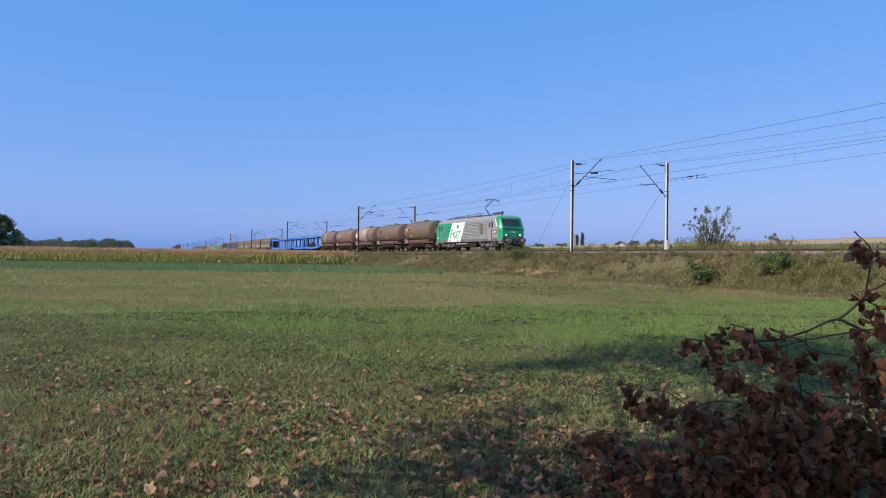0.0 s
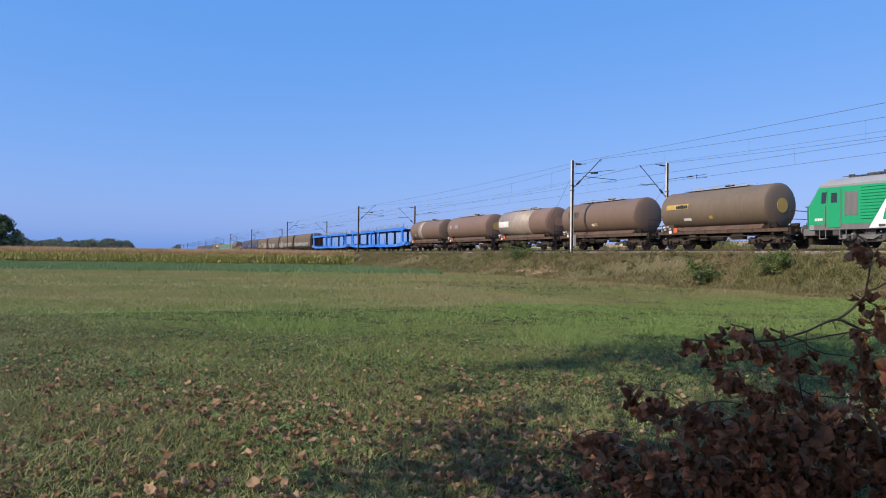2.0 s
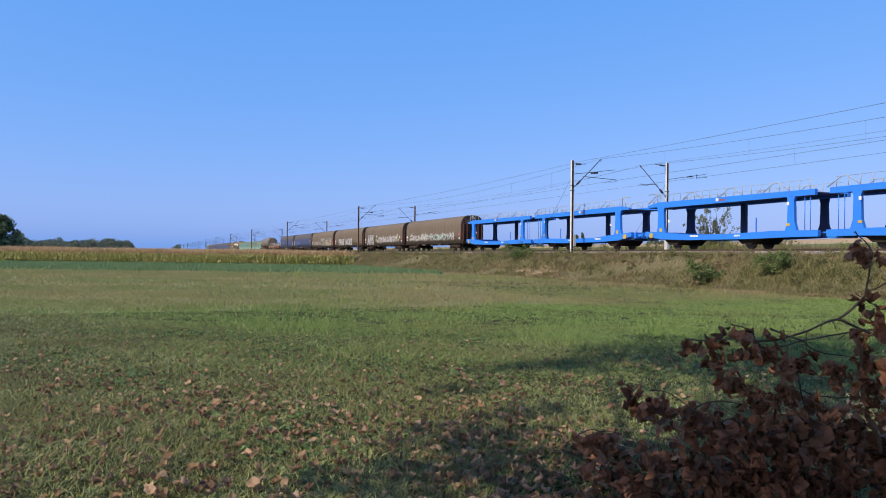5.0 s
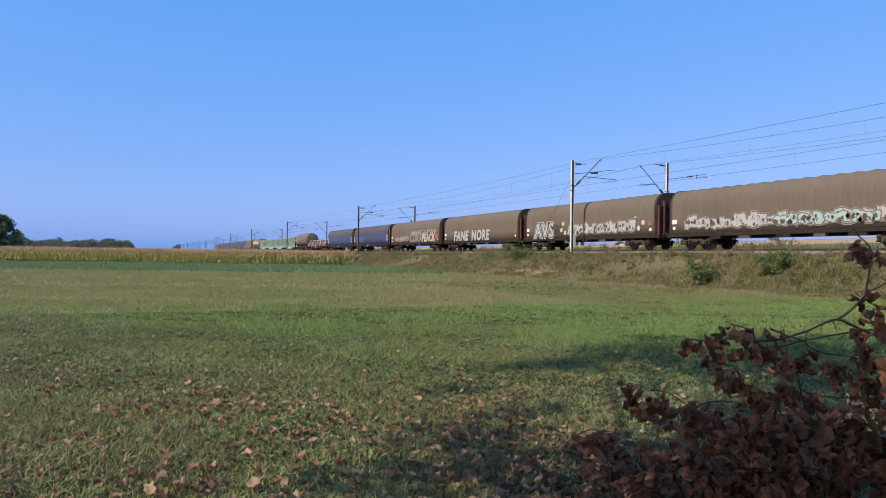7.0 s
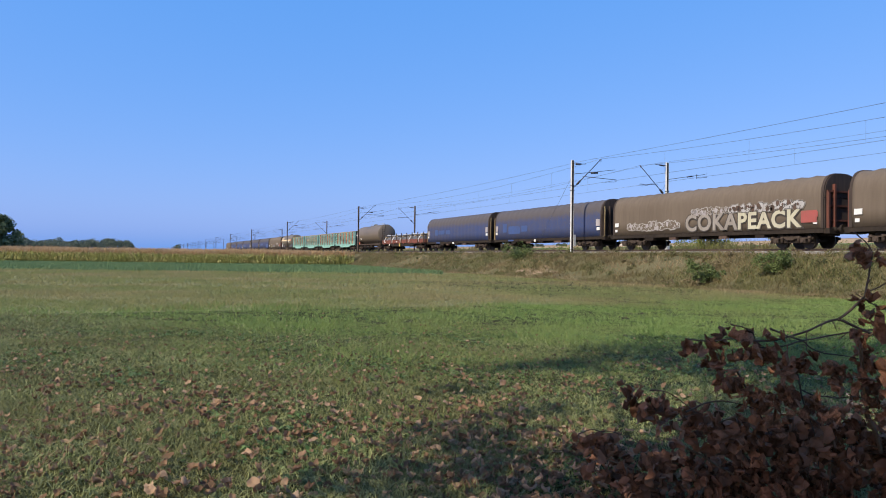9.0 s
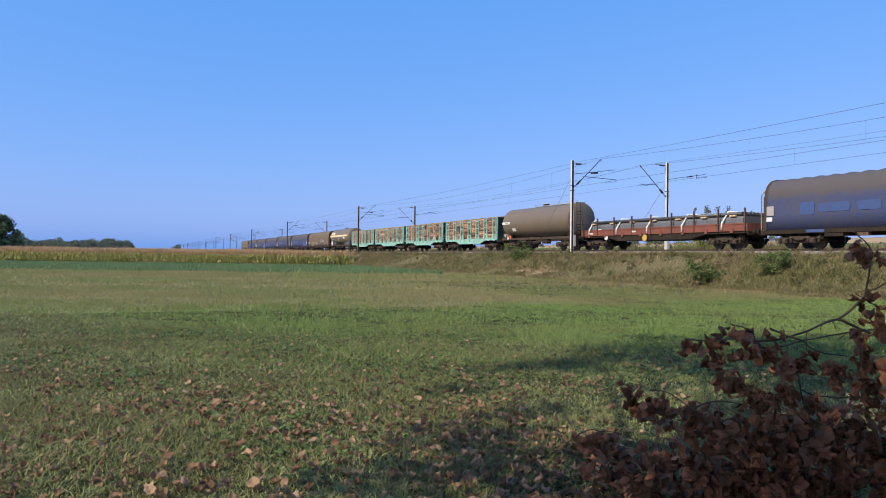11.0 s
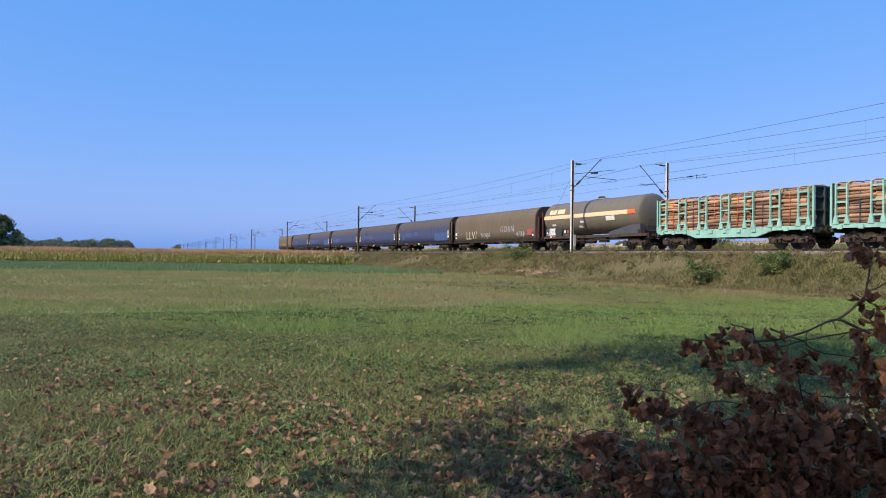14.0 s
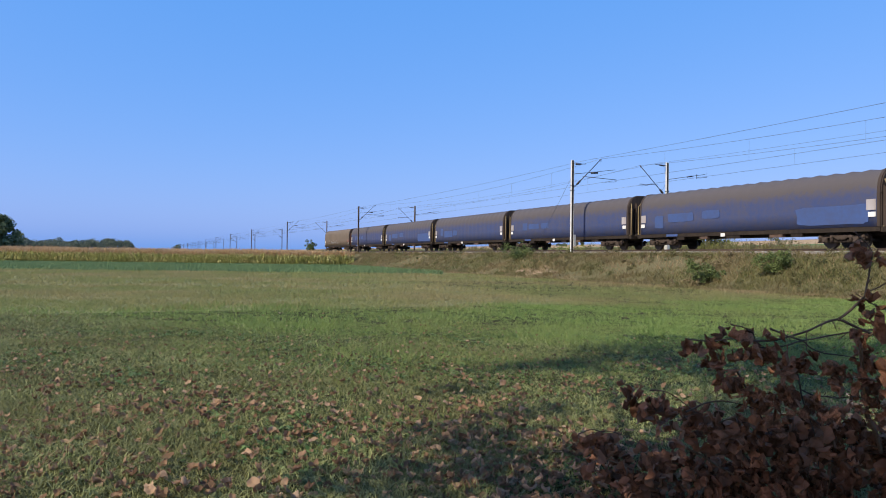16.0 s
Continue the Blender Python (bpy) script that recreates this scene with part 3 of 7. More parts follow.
def scrawl(parent, y0, y1, z0, z1, x, seed, fill, line, label):
    """Sprayed bubble shapes that cannot be read: a pale halo, dark outlines, fill and inner shading."""
    r = random.Random(seed)
    fills, lines, halo, shade = Geo(), Geo(), Geo(), Geo()
    y, k = y0, 0
    while y > y1:
        w = r.uniform(0.55, 1.15) * (z1 - z0) * 0.9
        top, bot = z1 - r.uniform(0, 0.35) * (z1 - z0), z0 + r.uniform(0, 0.15) * (z1 - z0)
        lean, mid = r.uniform(-0.2, 0.3), 0.0
        mid = (top + bot) / 2
        outline = []
        for i in range(13):
            a = 2 * math.pi * i / 13
            rr = r.uniform(0.68, 1.15)
            outline.append((math.copysign(abs(math.cos(a)) ** 0.6, math.cos(a)) * w / 2 * rr, mid + math.copysign(abs(math.sin(a)) ** 0.6, math.sin(a)) * (top - bot) / 2 * rr))
        d = 0.004 + 0.002 * (k % 3)
        for gg, grow, push in ((halo, 1.24, 0.0), (lines, 1.13, 0.007), (fills, 0.98, 0.014)):
            gg.face([(x - d - push, y - w / 2 - p * grow - lean * (q - bot), mid + (q - mid) * grow) for p, q in outline])
        for i in range(r.randint(2, 4)):
            a = (y - w * r.uniform(0.15, 0.85), bot + (top - bot) * r.uniform(0.1, 0.5))
            b = (a[0] + r.uniform(-0.25, 0.25), a[1] + (top - bot) * r.uniform(0.2, 0.45))
            t = r.uniform(0.015, 0.03)
            lines.face([(x - d - 0.02, a[0] - t, a[1]), (x - d - 0.02, a[0] + t, a[1]), (x - d - 0.02, b[0] + t, b[1]), (x - d - 0.02, b[0] - t, b[1])])
        for i in range(r.randint(1, 3)):
            cy, cz, q = y - w * r.uniform(0.2, 0.8), bot + (top - bot) * r.uniform(0.15, 0.7), r.uniform(0.06, 0.17)
            shade.face([(x - d - 0.018, cy + q * r.uniform(0.6, 1.2) * math.cos(a), cz + q * 1.3 * r.uniform(0.6, 1.2) * math.sin(a)) for a in (2 * math.pi * i / 7 for i in range(7))])
        y -= w * r.uniform(0.68, 0.9)
        k += 1
    for name, g, m, text in (("graffiti_halo", halo, spray_faint, "pale sprayed halo"), ("graffiti_outline", lines, line, "sprayed outlines"), ("graffiti_shading", shade, grey_mark if fill is tarp_brown else frame_brown, "darker sprayed shading"), ("graffiti", fills, fill, label)):
        part(name, g, m, parent, text)["kind"] = "stuff"


def strokes(parent, y0, y1, z0, z1, x, seed, mat, label, count=14, t=0.03):
    r = random.Random(seed)
    g = Geo()
    for i in range(count):
        y = y0 + (y1 - y0) * (i + r.random()) / count
        a, b = z0 + (z1 - z0) * r.uniform(0, 0.35), z0 + (z1 - z0) * r.uniform(0.6, 1)
        s = r.uniform(-0.35, 0.35)
        g.face([(x - 0.008 - 0.001 * i, y - t, a), (x - 0.008 - 0.001 * i, y + t, a), (x - 0.008 - 0.001 * i, y + s + t, b), (x - 0.008 - 0.001 * i, y + s - t, b)])
    part("graffiti", g, mat, parent, label)["kind"] = "stuff"


def wagon(name, label, category, front, back, group="wagons of the freight train"):
    w = thing(name, label, category, group=group)
    MOVING.append((w, (front + back) / 2))
    return w, (back - front) / 2


# ---- tarpaulin wagon ----
def hood_section(y, swell=0.0, inset=0.0):
    pts = [(-1.42 - swell * 0.3 + inset, y, 1.1), (-1.43 - swell * 0.5 + inset, y, 2.0)]
    for i in range(0, 17):
        a = math.pi * i / 16
        c, s = math.cos(a), math.sin(a)
        pts.append((-(1.43 + swell * 0.3 - inset) * math.copysign(abs(c) ** 0.62, c), y, 2.82 + (1.33 + swell - inset) * s ** 0.86))
    pts += [(1.43 + swell * 0.5 - inset, y, 2.0), (1.42 + swell * 0.3 - inset, y, 1.1)]
    return pts


def tarp_wagon(label, front, back, blue=False, seed=0):
    w, half = wagon("tarpaulin_wagon", label, "freight wagon", front, back)
    body = half - 0.75
    cover = tarp_blue if blue else tarp_brown

    def make():
        g = Geo()
        n = 18
        rings = []
        r = random.Random(seed)
        for i in range(n * 4 + 1):
            y = -body + 0.12 + (2 * body - 0.24) * i / (n * 4)
            k = i % 4
            rings.append(hood_section(y, 0.014 if k == 0 else -0.045 - r.uniform(0, 0.02) if k == 2 else -0.03))
        g.loft(rings, caps=True)
        return g.mesh("tarpaulin_hood", cover)
    hood = new("tarpaulin_hood", make())
    hood.parent = w
    for s in (-1, 1):
        y = s * body
        g = Geo().loft([hood_section(y, 0.03), hood_section(y - s * 0.16, 0.03)], smooth=False)
        part("end_hoop", g, end_dark, w)
        g = Geo().box(-1.38, 1.38, min(y, y + s * 0.05), max(y, y + s * 0.05), 1.1, 2.75)
        g.loft([[(x * 0.96, yy, z) for x, _, z in hood_section(0)[2:-2]] for yy in (y, y + s * 0.05)], smooth=False)
        wall = part("end_wall", g, end_dark, w)
        for x in (-1.2, -0.72, 0.72, 1.2):
            part("end_post", Geo().box(x - 0.06, x + 0.06, min(y + s * 0.05, y + s * 0.2), max(y + s * 0.05, y + s * 0.2), 1.1, 3.55 if abs(x) < 1 else 3.1), end_dark if blue else end_red, wall)
        for z in (1.5, 2.3, 3.1):
            part("end_rail", Geo().box(-1.25, 1.25, min(y + s * 0.05, y + s * 0.13), max(y + s * 0.05, y + s * 0.13), z, z + 0.1), end_dark if blue else end_red, wall)
        part("headstock", Geo().box(-1.35, 1.35, min(y, y + s * 0.32), max(y, y + s * 0.32), 0.82, 1.12), grime, w)
        if blue:
            part("end_platform_post", Geo().path([(-1.32, y + s * 0.1, 1.1), (-1.32, y + s * 0.3, 1.1), (-1.32, y + s * 0.3, 3.2), (-1.2, y + s * 0.1, 3.5)], 0.04), post_yellow, w, "dirty yellow handrail post")
            plate(w, "notice_board", white_mark, y - s * 0.2, y - s * 0.6, 1.6, 1.85, -1.46, "white notice board")
            plate(w, "notice_board", grey_mark, y - s * 0.2, y - s * 0.7, 1.95, 2.5, -1.455, "pale grey notice board")
        else:
            plate(w, "side_plate", red_mark if s < 0 else white_mark, y - s * 0.3, y - s * 0.75, 1.75, 2.05, -1.465, "small marking plate")
            plate(w, "side_plate", white_mark, y - s * 0.35, y - s * 0.6, 1.35, 1.55, -1.46)
    part("sole_bar", Geo().box(-1.4, -1.22, -body, body, 0.86, 1.1), grime, w)
    part("sole_bar", Geo().box(1.22, 1.4, -body, body, 0.86, 1.1), grime, w)
    part("centre_frame", Geo().box(-0.4, 0.4, -body * 0.96, body * 0.96, 0.72, 1.08), grime, w)
    r = random.Random(seed + 5)
    for i in range(5):
        y = -body * 0.52 + body * 1.05 * i / 4 + r.uniform(-0.4, 0.4)
        part("frame_box", Geo().box(-1.36, -1.1, y - r.uniform(0.25, 0.7), y + r.uniform(0.2, 0.6), 0.66, 0.87), frame_brown if i % 2 else grime, w)
    add_bogie(w, -half + 3.0)
    add_bogie(w, half - 3.0)
    add_buffers(w, half)
    return w, half


# ---- tank wagon ----
def tank_wagon(label, front, back, mat, r=1.38, cz=2.66, rings=0, stain=None, end_mark=None, ladder=False, low_frame=True, longer=0.0):
    w, half = wagon("tank_wagon", label, "tank wagon", front, back)
    tl, shift = half - (0.95 if ladder else 1.35), (0.35 if ladder else 0.75)
    n = 32

    def ring(y, q):
        return [(q * math.cos(2 * math.pi * i / n), y + shift, cz + q * math.sin(2 * math.pi * i / n)) for i in range(n)]
    head = -tl - longer
    dish = ((0.08, 0.02), (0.095, 0.35), (0.135, 0.62), (0.20, 0.86), (0.255, 0.965), (0.3, 1.0))
    if stain:
        y0, y1, _ = stain
    shell = Geo().loft([ring(y, r) for y in (head + 0.3, tl - 0.3)], caps=False)
    for y, s in ((head, 1), (tl, -1)):
        rows = [ring(y + s * d, q * r) for d, q in dish]
        shell.loft(rows if s > 0 else rows[::-1])
    tank = part("tank", shell, mat, w)
    for y in (head + 0.31, tl - 0.31):
        part("end_seam", Geo().loft([ring(y - 0.02, r + 0.006), ring(y + 0.02, r + 0.006)]), mat, tank)
    if stain:
        part("stained_shell", Geo().loft([ring(y, r + 0.008) for y in (y0, y1)]), stain[2], w, "pale streaked section of the shell")
    for i in range(rings):
        y = -tl + 0.5 + (2 * tl - 1.0) * i / (rings - 1)
        part("hoop", Geo().loft([ring(y - 0.02, r + 0.009), ring(y + 0.02, r + 0.009)]), mat, tank)
    if end_mark:
        g = Geo()
        g.loft([[(q * math.cos(a), shift + head + 0.10 - d, cz + q * math.sin(a)) for a in (2 * math.pi * i / 20 for i in range(20))] for q, d in ((0.45, -0.04), (0.45, 0.026))], smooth=False)
        part("end_disc", g, end_mark, w, "faded round mark on the tank end")
    if not ladder:
        for s in (-1, 1):
            part("walkway_rail", Geo().path([(s * 0.42, -tl * 0.35, cz + r - 0.05), (s * 0.42, -tl * 0.35, cz + r + 0.16), (s * 0.42, tl * 0.8, cz + r + 0.16), (s * 0.42, tl * 0.8, cz + r - 0.05)], 0.022), galvanised, w)
        part("walkway", Geo().box(-0.45, 0.45, -tl * 0.35, tl * 0.8, cz + r + 0.0, cz + r + 0.045), galvanised, w, "grey grated roof walkway")
        for i in range(5):
            y = -tl * 0.35 + tl * 1.15 * i / 4
            part("walkway_post", Geo().tube((-0.42, y, cz + r), (-0.42, y, cz + r + 0.17), 0.018, 6), galvanised, w)
        part("walkway_ladder", Geo().path([(-0.55, tl * 0.8, cz + r - 0.1), (-0.8, tl + 0.12, cz + 0.7), (-0.9, tl + 0.15, 1.3)], 0.022), grime, w)
    else:
        part("walkway", Geo().box(-0.4, 0.4, *((-tl * 0.9, tl * 0.25) if low_frame else (-0.8, 0.8)), cz + r - 0.02, cz + r + 0.04), galvanised, w, "grey grated roof walkway")
        if low_frame:
            part("walkway_rail", Geo().path([(-0.4, -tl * 0.9, cz + r), (-0.4, -tl * 0.9, cz + r + 0.17), (-0.4, tl * 0.25, cz + r + 0.2), (-0.4, tl * 0.25, cz + r)], 0.02), galvanised, w)
        for s in (-0.2, 0.2) if low_frame else ():
            part("ladder_rail", Geo().path([(s - 0.75, -tl - 0.12, 1.2), (s - 0.75, -tl - 0.12, cz + 0.6), (s - 0.6, -tl + 0.15, cz + r - 0.02)], 0.03), grime, w)
        for i in range(8 if low_frame else 0):
            part("ladder_rung", Geo().tube((-0.95, -tl - 0.12, 1.4 + 0.28 * i), (-0.55, -tl - 0.12, 1.4 + 0.28 * i), 0.02), grime, w)
    if not low_frame:
        for s in (-1, 1):
            ya, yb, yc = s * (tl - 0.2) + shift, s * (tl - 1.4) + shift, s * (tl - 4.0) + shift
            part("end_skirt", Geo().loft([[(x, ya, 1.24), (x, ya, 1.95), (x, yb, 1.9), (x, yc, 1.42), (x, yc, 1.24)] for x in (-1.26, 1.26)], smooth=False), load_dark, w, "dark grey sloping end skirt")
    part("manhole", Geo().tube((0, 0.2, cz + r - 0.05), (0, 0.2, cz + r + 0.22), 0.3, 16), grime, w)
    if not ladder:
        part("cradle", Geo().loft([[(-1.3, yy, 1.24), (-1.0, yy, 1.52), (-0.7, yy, 1.38), (0.7, yy, 1.38), (1.0, yy, 1.52), (1.3, yy, 1.24)] for yy in (head + shift + 0.5, tl + shift - 0.5)], smooth=False), frame_brown, w)
    for s in (-1, 1):
        y = s * (tl - 0.7)
        part("saddle", Geo().loft([[(-0.95, yy, 1.2), (-1.0, yy, 1.6), (-0.7, yy, 1.42), (0.7, yy, 1.42), (1.0, yy, 1.6), (0.95, yy, 1.2)] for yy in (y - 0.3, y + 0.3)], smooth=False), grime, w)
        part("gusset", Geo().box(-1.3, -1.22, y - 0.08, y + 0.08, 1.2, 1.52), grime, w)
        x0, x1 = (-1.38, -1.15) if s < 0 else (1.15, 1.38)
        part("sole_bar", Geo().box(x0, x1, -half + 0.65, half - 0.65, 1.02, 1.22), rust_frame if not ladder else box_brown, w, "rust-brown sole bar")
        if s < 0:
            for k in range(6):
                yb = -half + 1.2 + (2 * half - 2.4) * k / 5
                part("frame_rib", Geo().box(x0 - 0.03, x0, yb - 0.05, yb + 0.05, 0.98, 1.24), box_brown, w)
            part("brake_pipe", Geo().path([(x0 + 0.05, -half + 2.8, 0.82), (x0 + 0.05, -0.6, 0.78), (x0 + 0.05, half - 2.8, 0.84)], 0.03), box_brown, w)
            part("frame_box", Geo().box(-1.3, -0.9, -2.1, -1.2, 0.6, 1.0), grime, w)
            part("frame_box", Geo().box(-1.28, -0.95, 1.9, 2.5, 0.66, 1.0), box_brown, w)
        part("headstock", Geo().box(-1.3, 1.3, min(s * (half - 0.68), s * (half - 0.5)), max(s * (half - 0.68), s * (half - 0.5)), 0.85, 1.26), grime, w)
    part("centre_frame", Geo().box(-0.35, 0.35, -half + 0.7, half - 0.7, 0.85, 1.2), grime, w)
    part("end_railing", Geo().path([(-1.2, -half + 0.6, 1.26), (-1.2, -half + 0.6, 2.2), (1.2, -half + 0.6, 2.2), (1.2, -half + 0.6, 1.26)], 0.025), grime, w)
    part("end_railing", Geo().path([(-1.2, -half + 0.6, 1.72), (1.2, -half + 0.6, 1.72)], 0.02), grime, w)
    part("valve_box", Geo().box(-1.36, -1.0, half - 2.2, half - 1.0, 1.26, 1.72), box_brown, w, "dirty valve cabinet with stuck notices")
    for k, (dy, dz, m) in enumerate(((1.1, 1.5, white_mark), (1.45, 1.52, grey_mark), (1.2, 1.32, grey_mark), (1.7, 1.38, grey_mark))):
        plate(w, "notice", m, half - dy, half - dy - 0.22, dz, dz + 0.12, -1.362)
    plate(w, "data_plate", white_mark, half - 1.75, half - 2.0, 1.1, 1.32, -1.39, "small white plate")
    plate(w, "hazard_plate", orange_mark, half - 2.2, half - 2.56, 1.16, 1.48, -1.39, "orange hazard plate")
    part("brake_gear", Geo().tube((-1.2, -0.6, 0.7), (-1.2, 0.5, 0.7), 0.17, 12), grime, w)
    part("brake_gear", Geo().box(-1.25, -0.7, 0.9, 1.5, 0.55, 0.98), grime, w)
    add_bogie(w, -half + 2.25)
    add_bogie(w, half - 2.25)
    add_buffers(w, half)
    return w, half, tl


def side_x(z, r=1.38, cz=2.66):
    return -math.sqrt(max(0.01, r * r - (z - cz) ** 2))


def tank_mark(w, name, mat, y0, y1, z0, z1, r=1.38, cz=2.66, label=""):
    """A painted patch that follows the round shell."""
    g = Geo()
    rows = [[(side_x(z, r + 0.012, cz), y + 0.5, z) for z in (z0 + (z1 - z0) * i / 4 for i in range(5))] for y in (max(y0, y1), min(y0, y1))]
    g.loft(rows, close=False, caps=False)
    return part(name, g, mat, w, label)


# ---- locomotive ----
def locomotive(front, back):
    w, half = wagon("electric_locomotive", "grey and green electric locomotive with raised pantograph", "locomotive", front, back, "")
    S, N, REAR = 8.2, 8.5, 0.35      # where the side walls end, the nose, and how much further the rear cab reaches

    def ring(z, hw, side, nose, nw):
        q = [(-hw, -side), (-nw, -nose), (nw, -nose), (hw, -side), (hw, side + REAR), (nw, nose + REAR), (-nw, nose + REAR), (-hw, side + REAR)]
        return [(x, y, z) for x, y in q]
    g = Geo().loft([ring(1.02, 1.45, S, N, 1.24), ring(2.1, 1.46, S + 0.02, N + 0.03, 1.24), ring(2.3, 1.46, S, N, 1.24), ring(2.45, 1.46, S - 0.08, N - 0.12, 1.22), ring(3.4, 1.45, S - 0.6, N - 0.72, 1.16), ring(3.6, 1.32, S - 0.8, N - 0.92, 1.06), ring(3.76, 1.05, S - 1.05, N - 1.25, 0.85)], smooth=False)
    body = part("body", g, [loco_grey, loco_green, loco_dark], w)
    slots = []
    for f in g.f:
        c = sum((Vector(g.v[i]) for i in f), Vector()) / len(f)
        slots.append(1 if abs(c.y) > S - 0.9 and c.z < 3.62 and abs(c.x) < 1.4 else 0)
    body.data.polygons.foreach_set("material_index", slots)
    X = -1.475
    # livery
    def sheet(name, mat, quad, t=0.012, x=X, label="", parent=w):
        gg = Geo()
        gg.loft([[(xx, y, z) for y, z in quad] for xx in (x + t, x)], smooth=False)
        return part(name, gg, mat, parent, label)
    sheet("green_side_panel", loco_green, [(8.53, 1.3), (8.53, 2.3), (7.97, 3.3), (3.78, 3.28), (4.98, 1.3)], label="bright green side panel")
    sheet("white_side_panel", loco_white, [(5.12, 1.04), (3.76, 3.28), (0.12, 3.28), (1.48, 1.04)], label="white slanted side panel")
    part("far_green_panel", Geo().box(1.462, 1.475, 4.3, 8.0, 1.3, 2.4), loco_green, w)
    # "F" stands larger than the rest
    place_text("F", 1.5, 4.5, 1.45, X - 0.006, loco_green, w, "lettering", "green painted letter", shear=0.25, spread=0.012)
    place_text("RET", 1.2, 3.68, 1.45, X - 0.006, loco_green, w, "lettering", "green painted letters", shear=0.25, spread=0.012, space=1.08)
    # ribbed grey panels
    for i in range(11):
        z = 1.5 + 0.163 * i
        y0 = 1.2 - (z - 1.3) * 0.6
        part("side_rib", Geo().loft([[(X + 0.03, y, z), (X - 0.03, y, z + 0.03), (X - 0.03, y, z + 0.075), (X + 0.03, y, z + 0.1)] for y in (-3.45, y0 - 0.1)], smooth=False), loco_grey, body)
        part("side_rib", Geo().loft([[(X + 0.03, y, z), (X - 0.03, y, z + 0.03), (X - 0.03, y, z + 0.075), (X + 0.03, y, z + 0.1)] for y in (-5.35, -4.65)], smooth=False), loco_grey, body)
        part("side_rib", Geo().loft([[(X + 0.01, y, z), (X - 0.035, y, z + 0.03), (X - 0.035, y, z + 0.075), (X + 0.01, y, z + 0.1)] for y in (4.75 - (z - 1.3) * 0.6 + 0.25, 5.55)], smooth=False), loco_green, body)
    sheet("louvre", tank_gas, [(-3.6, 1.75), (-3.6, 3.0), (-4.45, 3.0), (-4.45, 1.75)], x=X - 0.012, label="dark brown louvre")
    sheet("louvre", loco_dark, [(6.45, 1.75), (6.45, 3.0), (5.7, 3.0), (5.7, 1.75)], x=X - 0.012, label="grey-green louvre")
    sheet("small_window", glass_dark, [(2.35, 2.62), (2.35, 3.0), (1.95, 3.0), (1.95, 2.62)], x=X - 0.008, label="small dark window")
    for s in (-1, 1):
        ext = 0.0 if s < 0 else REAR
        y = -6.05 if s < 0 else 7.05
        m = loco_grey if s < 0 else loco_green
        door = sheet("cab_door", m, [(y + 0.36, 1.12), (y + 0.36, 3.15), (y - 0.36, 3.15), (y - 0.36, 1.12)], x=X - 0.016)
        for d in (-0.4, 0.4):
            sheet("door_edge", loco_dark, [(y + d + 0.025, 1.12), (y + d + 0.025, 3.18), (y + d - 0.025, 3.18), (y + d - 0.025, 1.12)], x=X - 0.01)
        sheet("door_window", glass_dark, [(y + 0.17, 2.45), (y + 0.17, 2.98), (y - 0.17, 2.98), (y - 0.17, 2.45)], x=X - 0.024, parent=door)
        sheet("door_rail", loco_dark, [(y + s * 0.5 + 0.02, 1.2), (y + s * 0.5 + 0.02, 2.3), (y + s * 0.5 - 0.02, 2.3), (y + s * 0.5 - 0.02, 1.2)], x=X - 0.05, t=0.04)
        yw = -6.65 if s < 0 else 7.68
        sheet("cab_side_window", glass_dark, [(yw + 0.13, 2.45), (yw + 0.15 - s * 0.04, 3.05), (yw - 0.15 - s * 0.04, 3.05), (yw - 0.13, 2.45)], x=X - 0.014, label="dark cab side window")
        # windscreen, lights and front details
        fy = lambda z: s * (N + ext - 0.12 - (z - 2.45) * 0.632 + 0.015)
        gg = Geo().loft([[(x, fy(z) + s * k, z) for x, z in ((-1.1, 2.52), (1.1, 2.52), (1.04, 3.3), (-1.04, 3.3))] for k in (-0.02, 0.012)], smooth=False)
        part("windscreen", gg, glass_dark, w, "dark raked windscreen")
        gg = Geo().loft([[(x, fy(z) + s * k, z) for x, z in ((-1.1, 3.31), (1.1, 3.31), (1.08, 3.39), (-1.08, 3.39))] for k in (-0.02, 0.03)], smooth=False)
        part("windscreen_visor", gg, roof_gear, w)
        part("wiper_panel", Geo().box(-0.9, 0.9, s * (N + ext - 0.08) - 0.03, s * (N + ext - 0.08) + 0.05, 2.36, 2.46), loco_dark, w)
        for x in (-0.82, 0.82):
            yy = s * (N + ext + 0.02)
            lamp = part("headlight", Geo().tube((x, yy - s * 0.05, 1.62), (x, yy + s * 0.03, 1.62), 0.075, 14), lamp_clear if s < 0 else roof_gear, w, "round lit headlight" if s < 0 else "")
            part("tail_light", Geo().tube((x * 0.72, yy - s * 0.05, 1.6), (x * 0.72, yy + s * 0.02, 1.6), 0.07, 12), roof_gear, w)
        part("front_beam", Geo().box(-1.3, 1.3, min(s * (8.50 + ext), s * (8.72 + ext)), max(s * (8.50 + ext), s * (8.72 + ext)), 1.12, 1.32), roof_gear, w, "dark buffer beam")
        part("nose_step", Geo().box(-1.3, 1.3, min(s * (8.50 + ext), s * (8.60 + ext)), max(s * (8.50 + ext), s * (8.60 + ext)), 2.3, 2.36), loco_green, w)
        for x in (-1.0, -0.25, 0.3, 1.0):
            part("front_gear", Geo().box(x - 0.1, x + 0.1, min(s * (8.60 + ext), s * (8.85 + ext)), max(s * (8.60 + ext), s * (8.85 + ext)), 0.55, 0.95), grime, w)
        part("number_panel", Geo().box(-0.28, 0.28, s * (N + ext + 0.02) - 0.02, s * (N + ext + 0.02) + 0.02, 1.88, 1.98), white_mark, w)
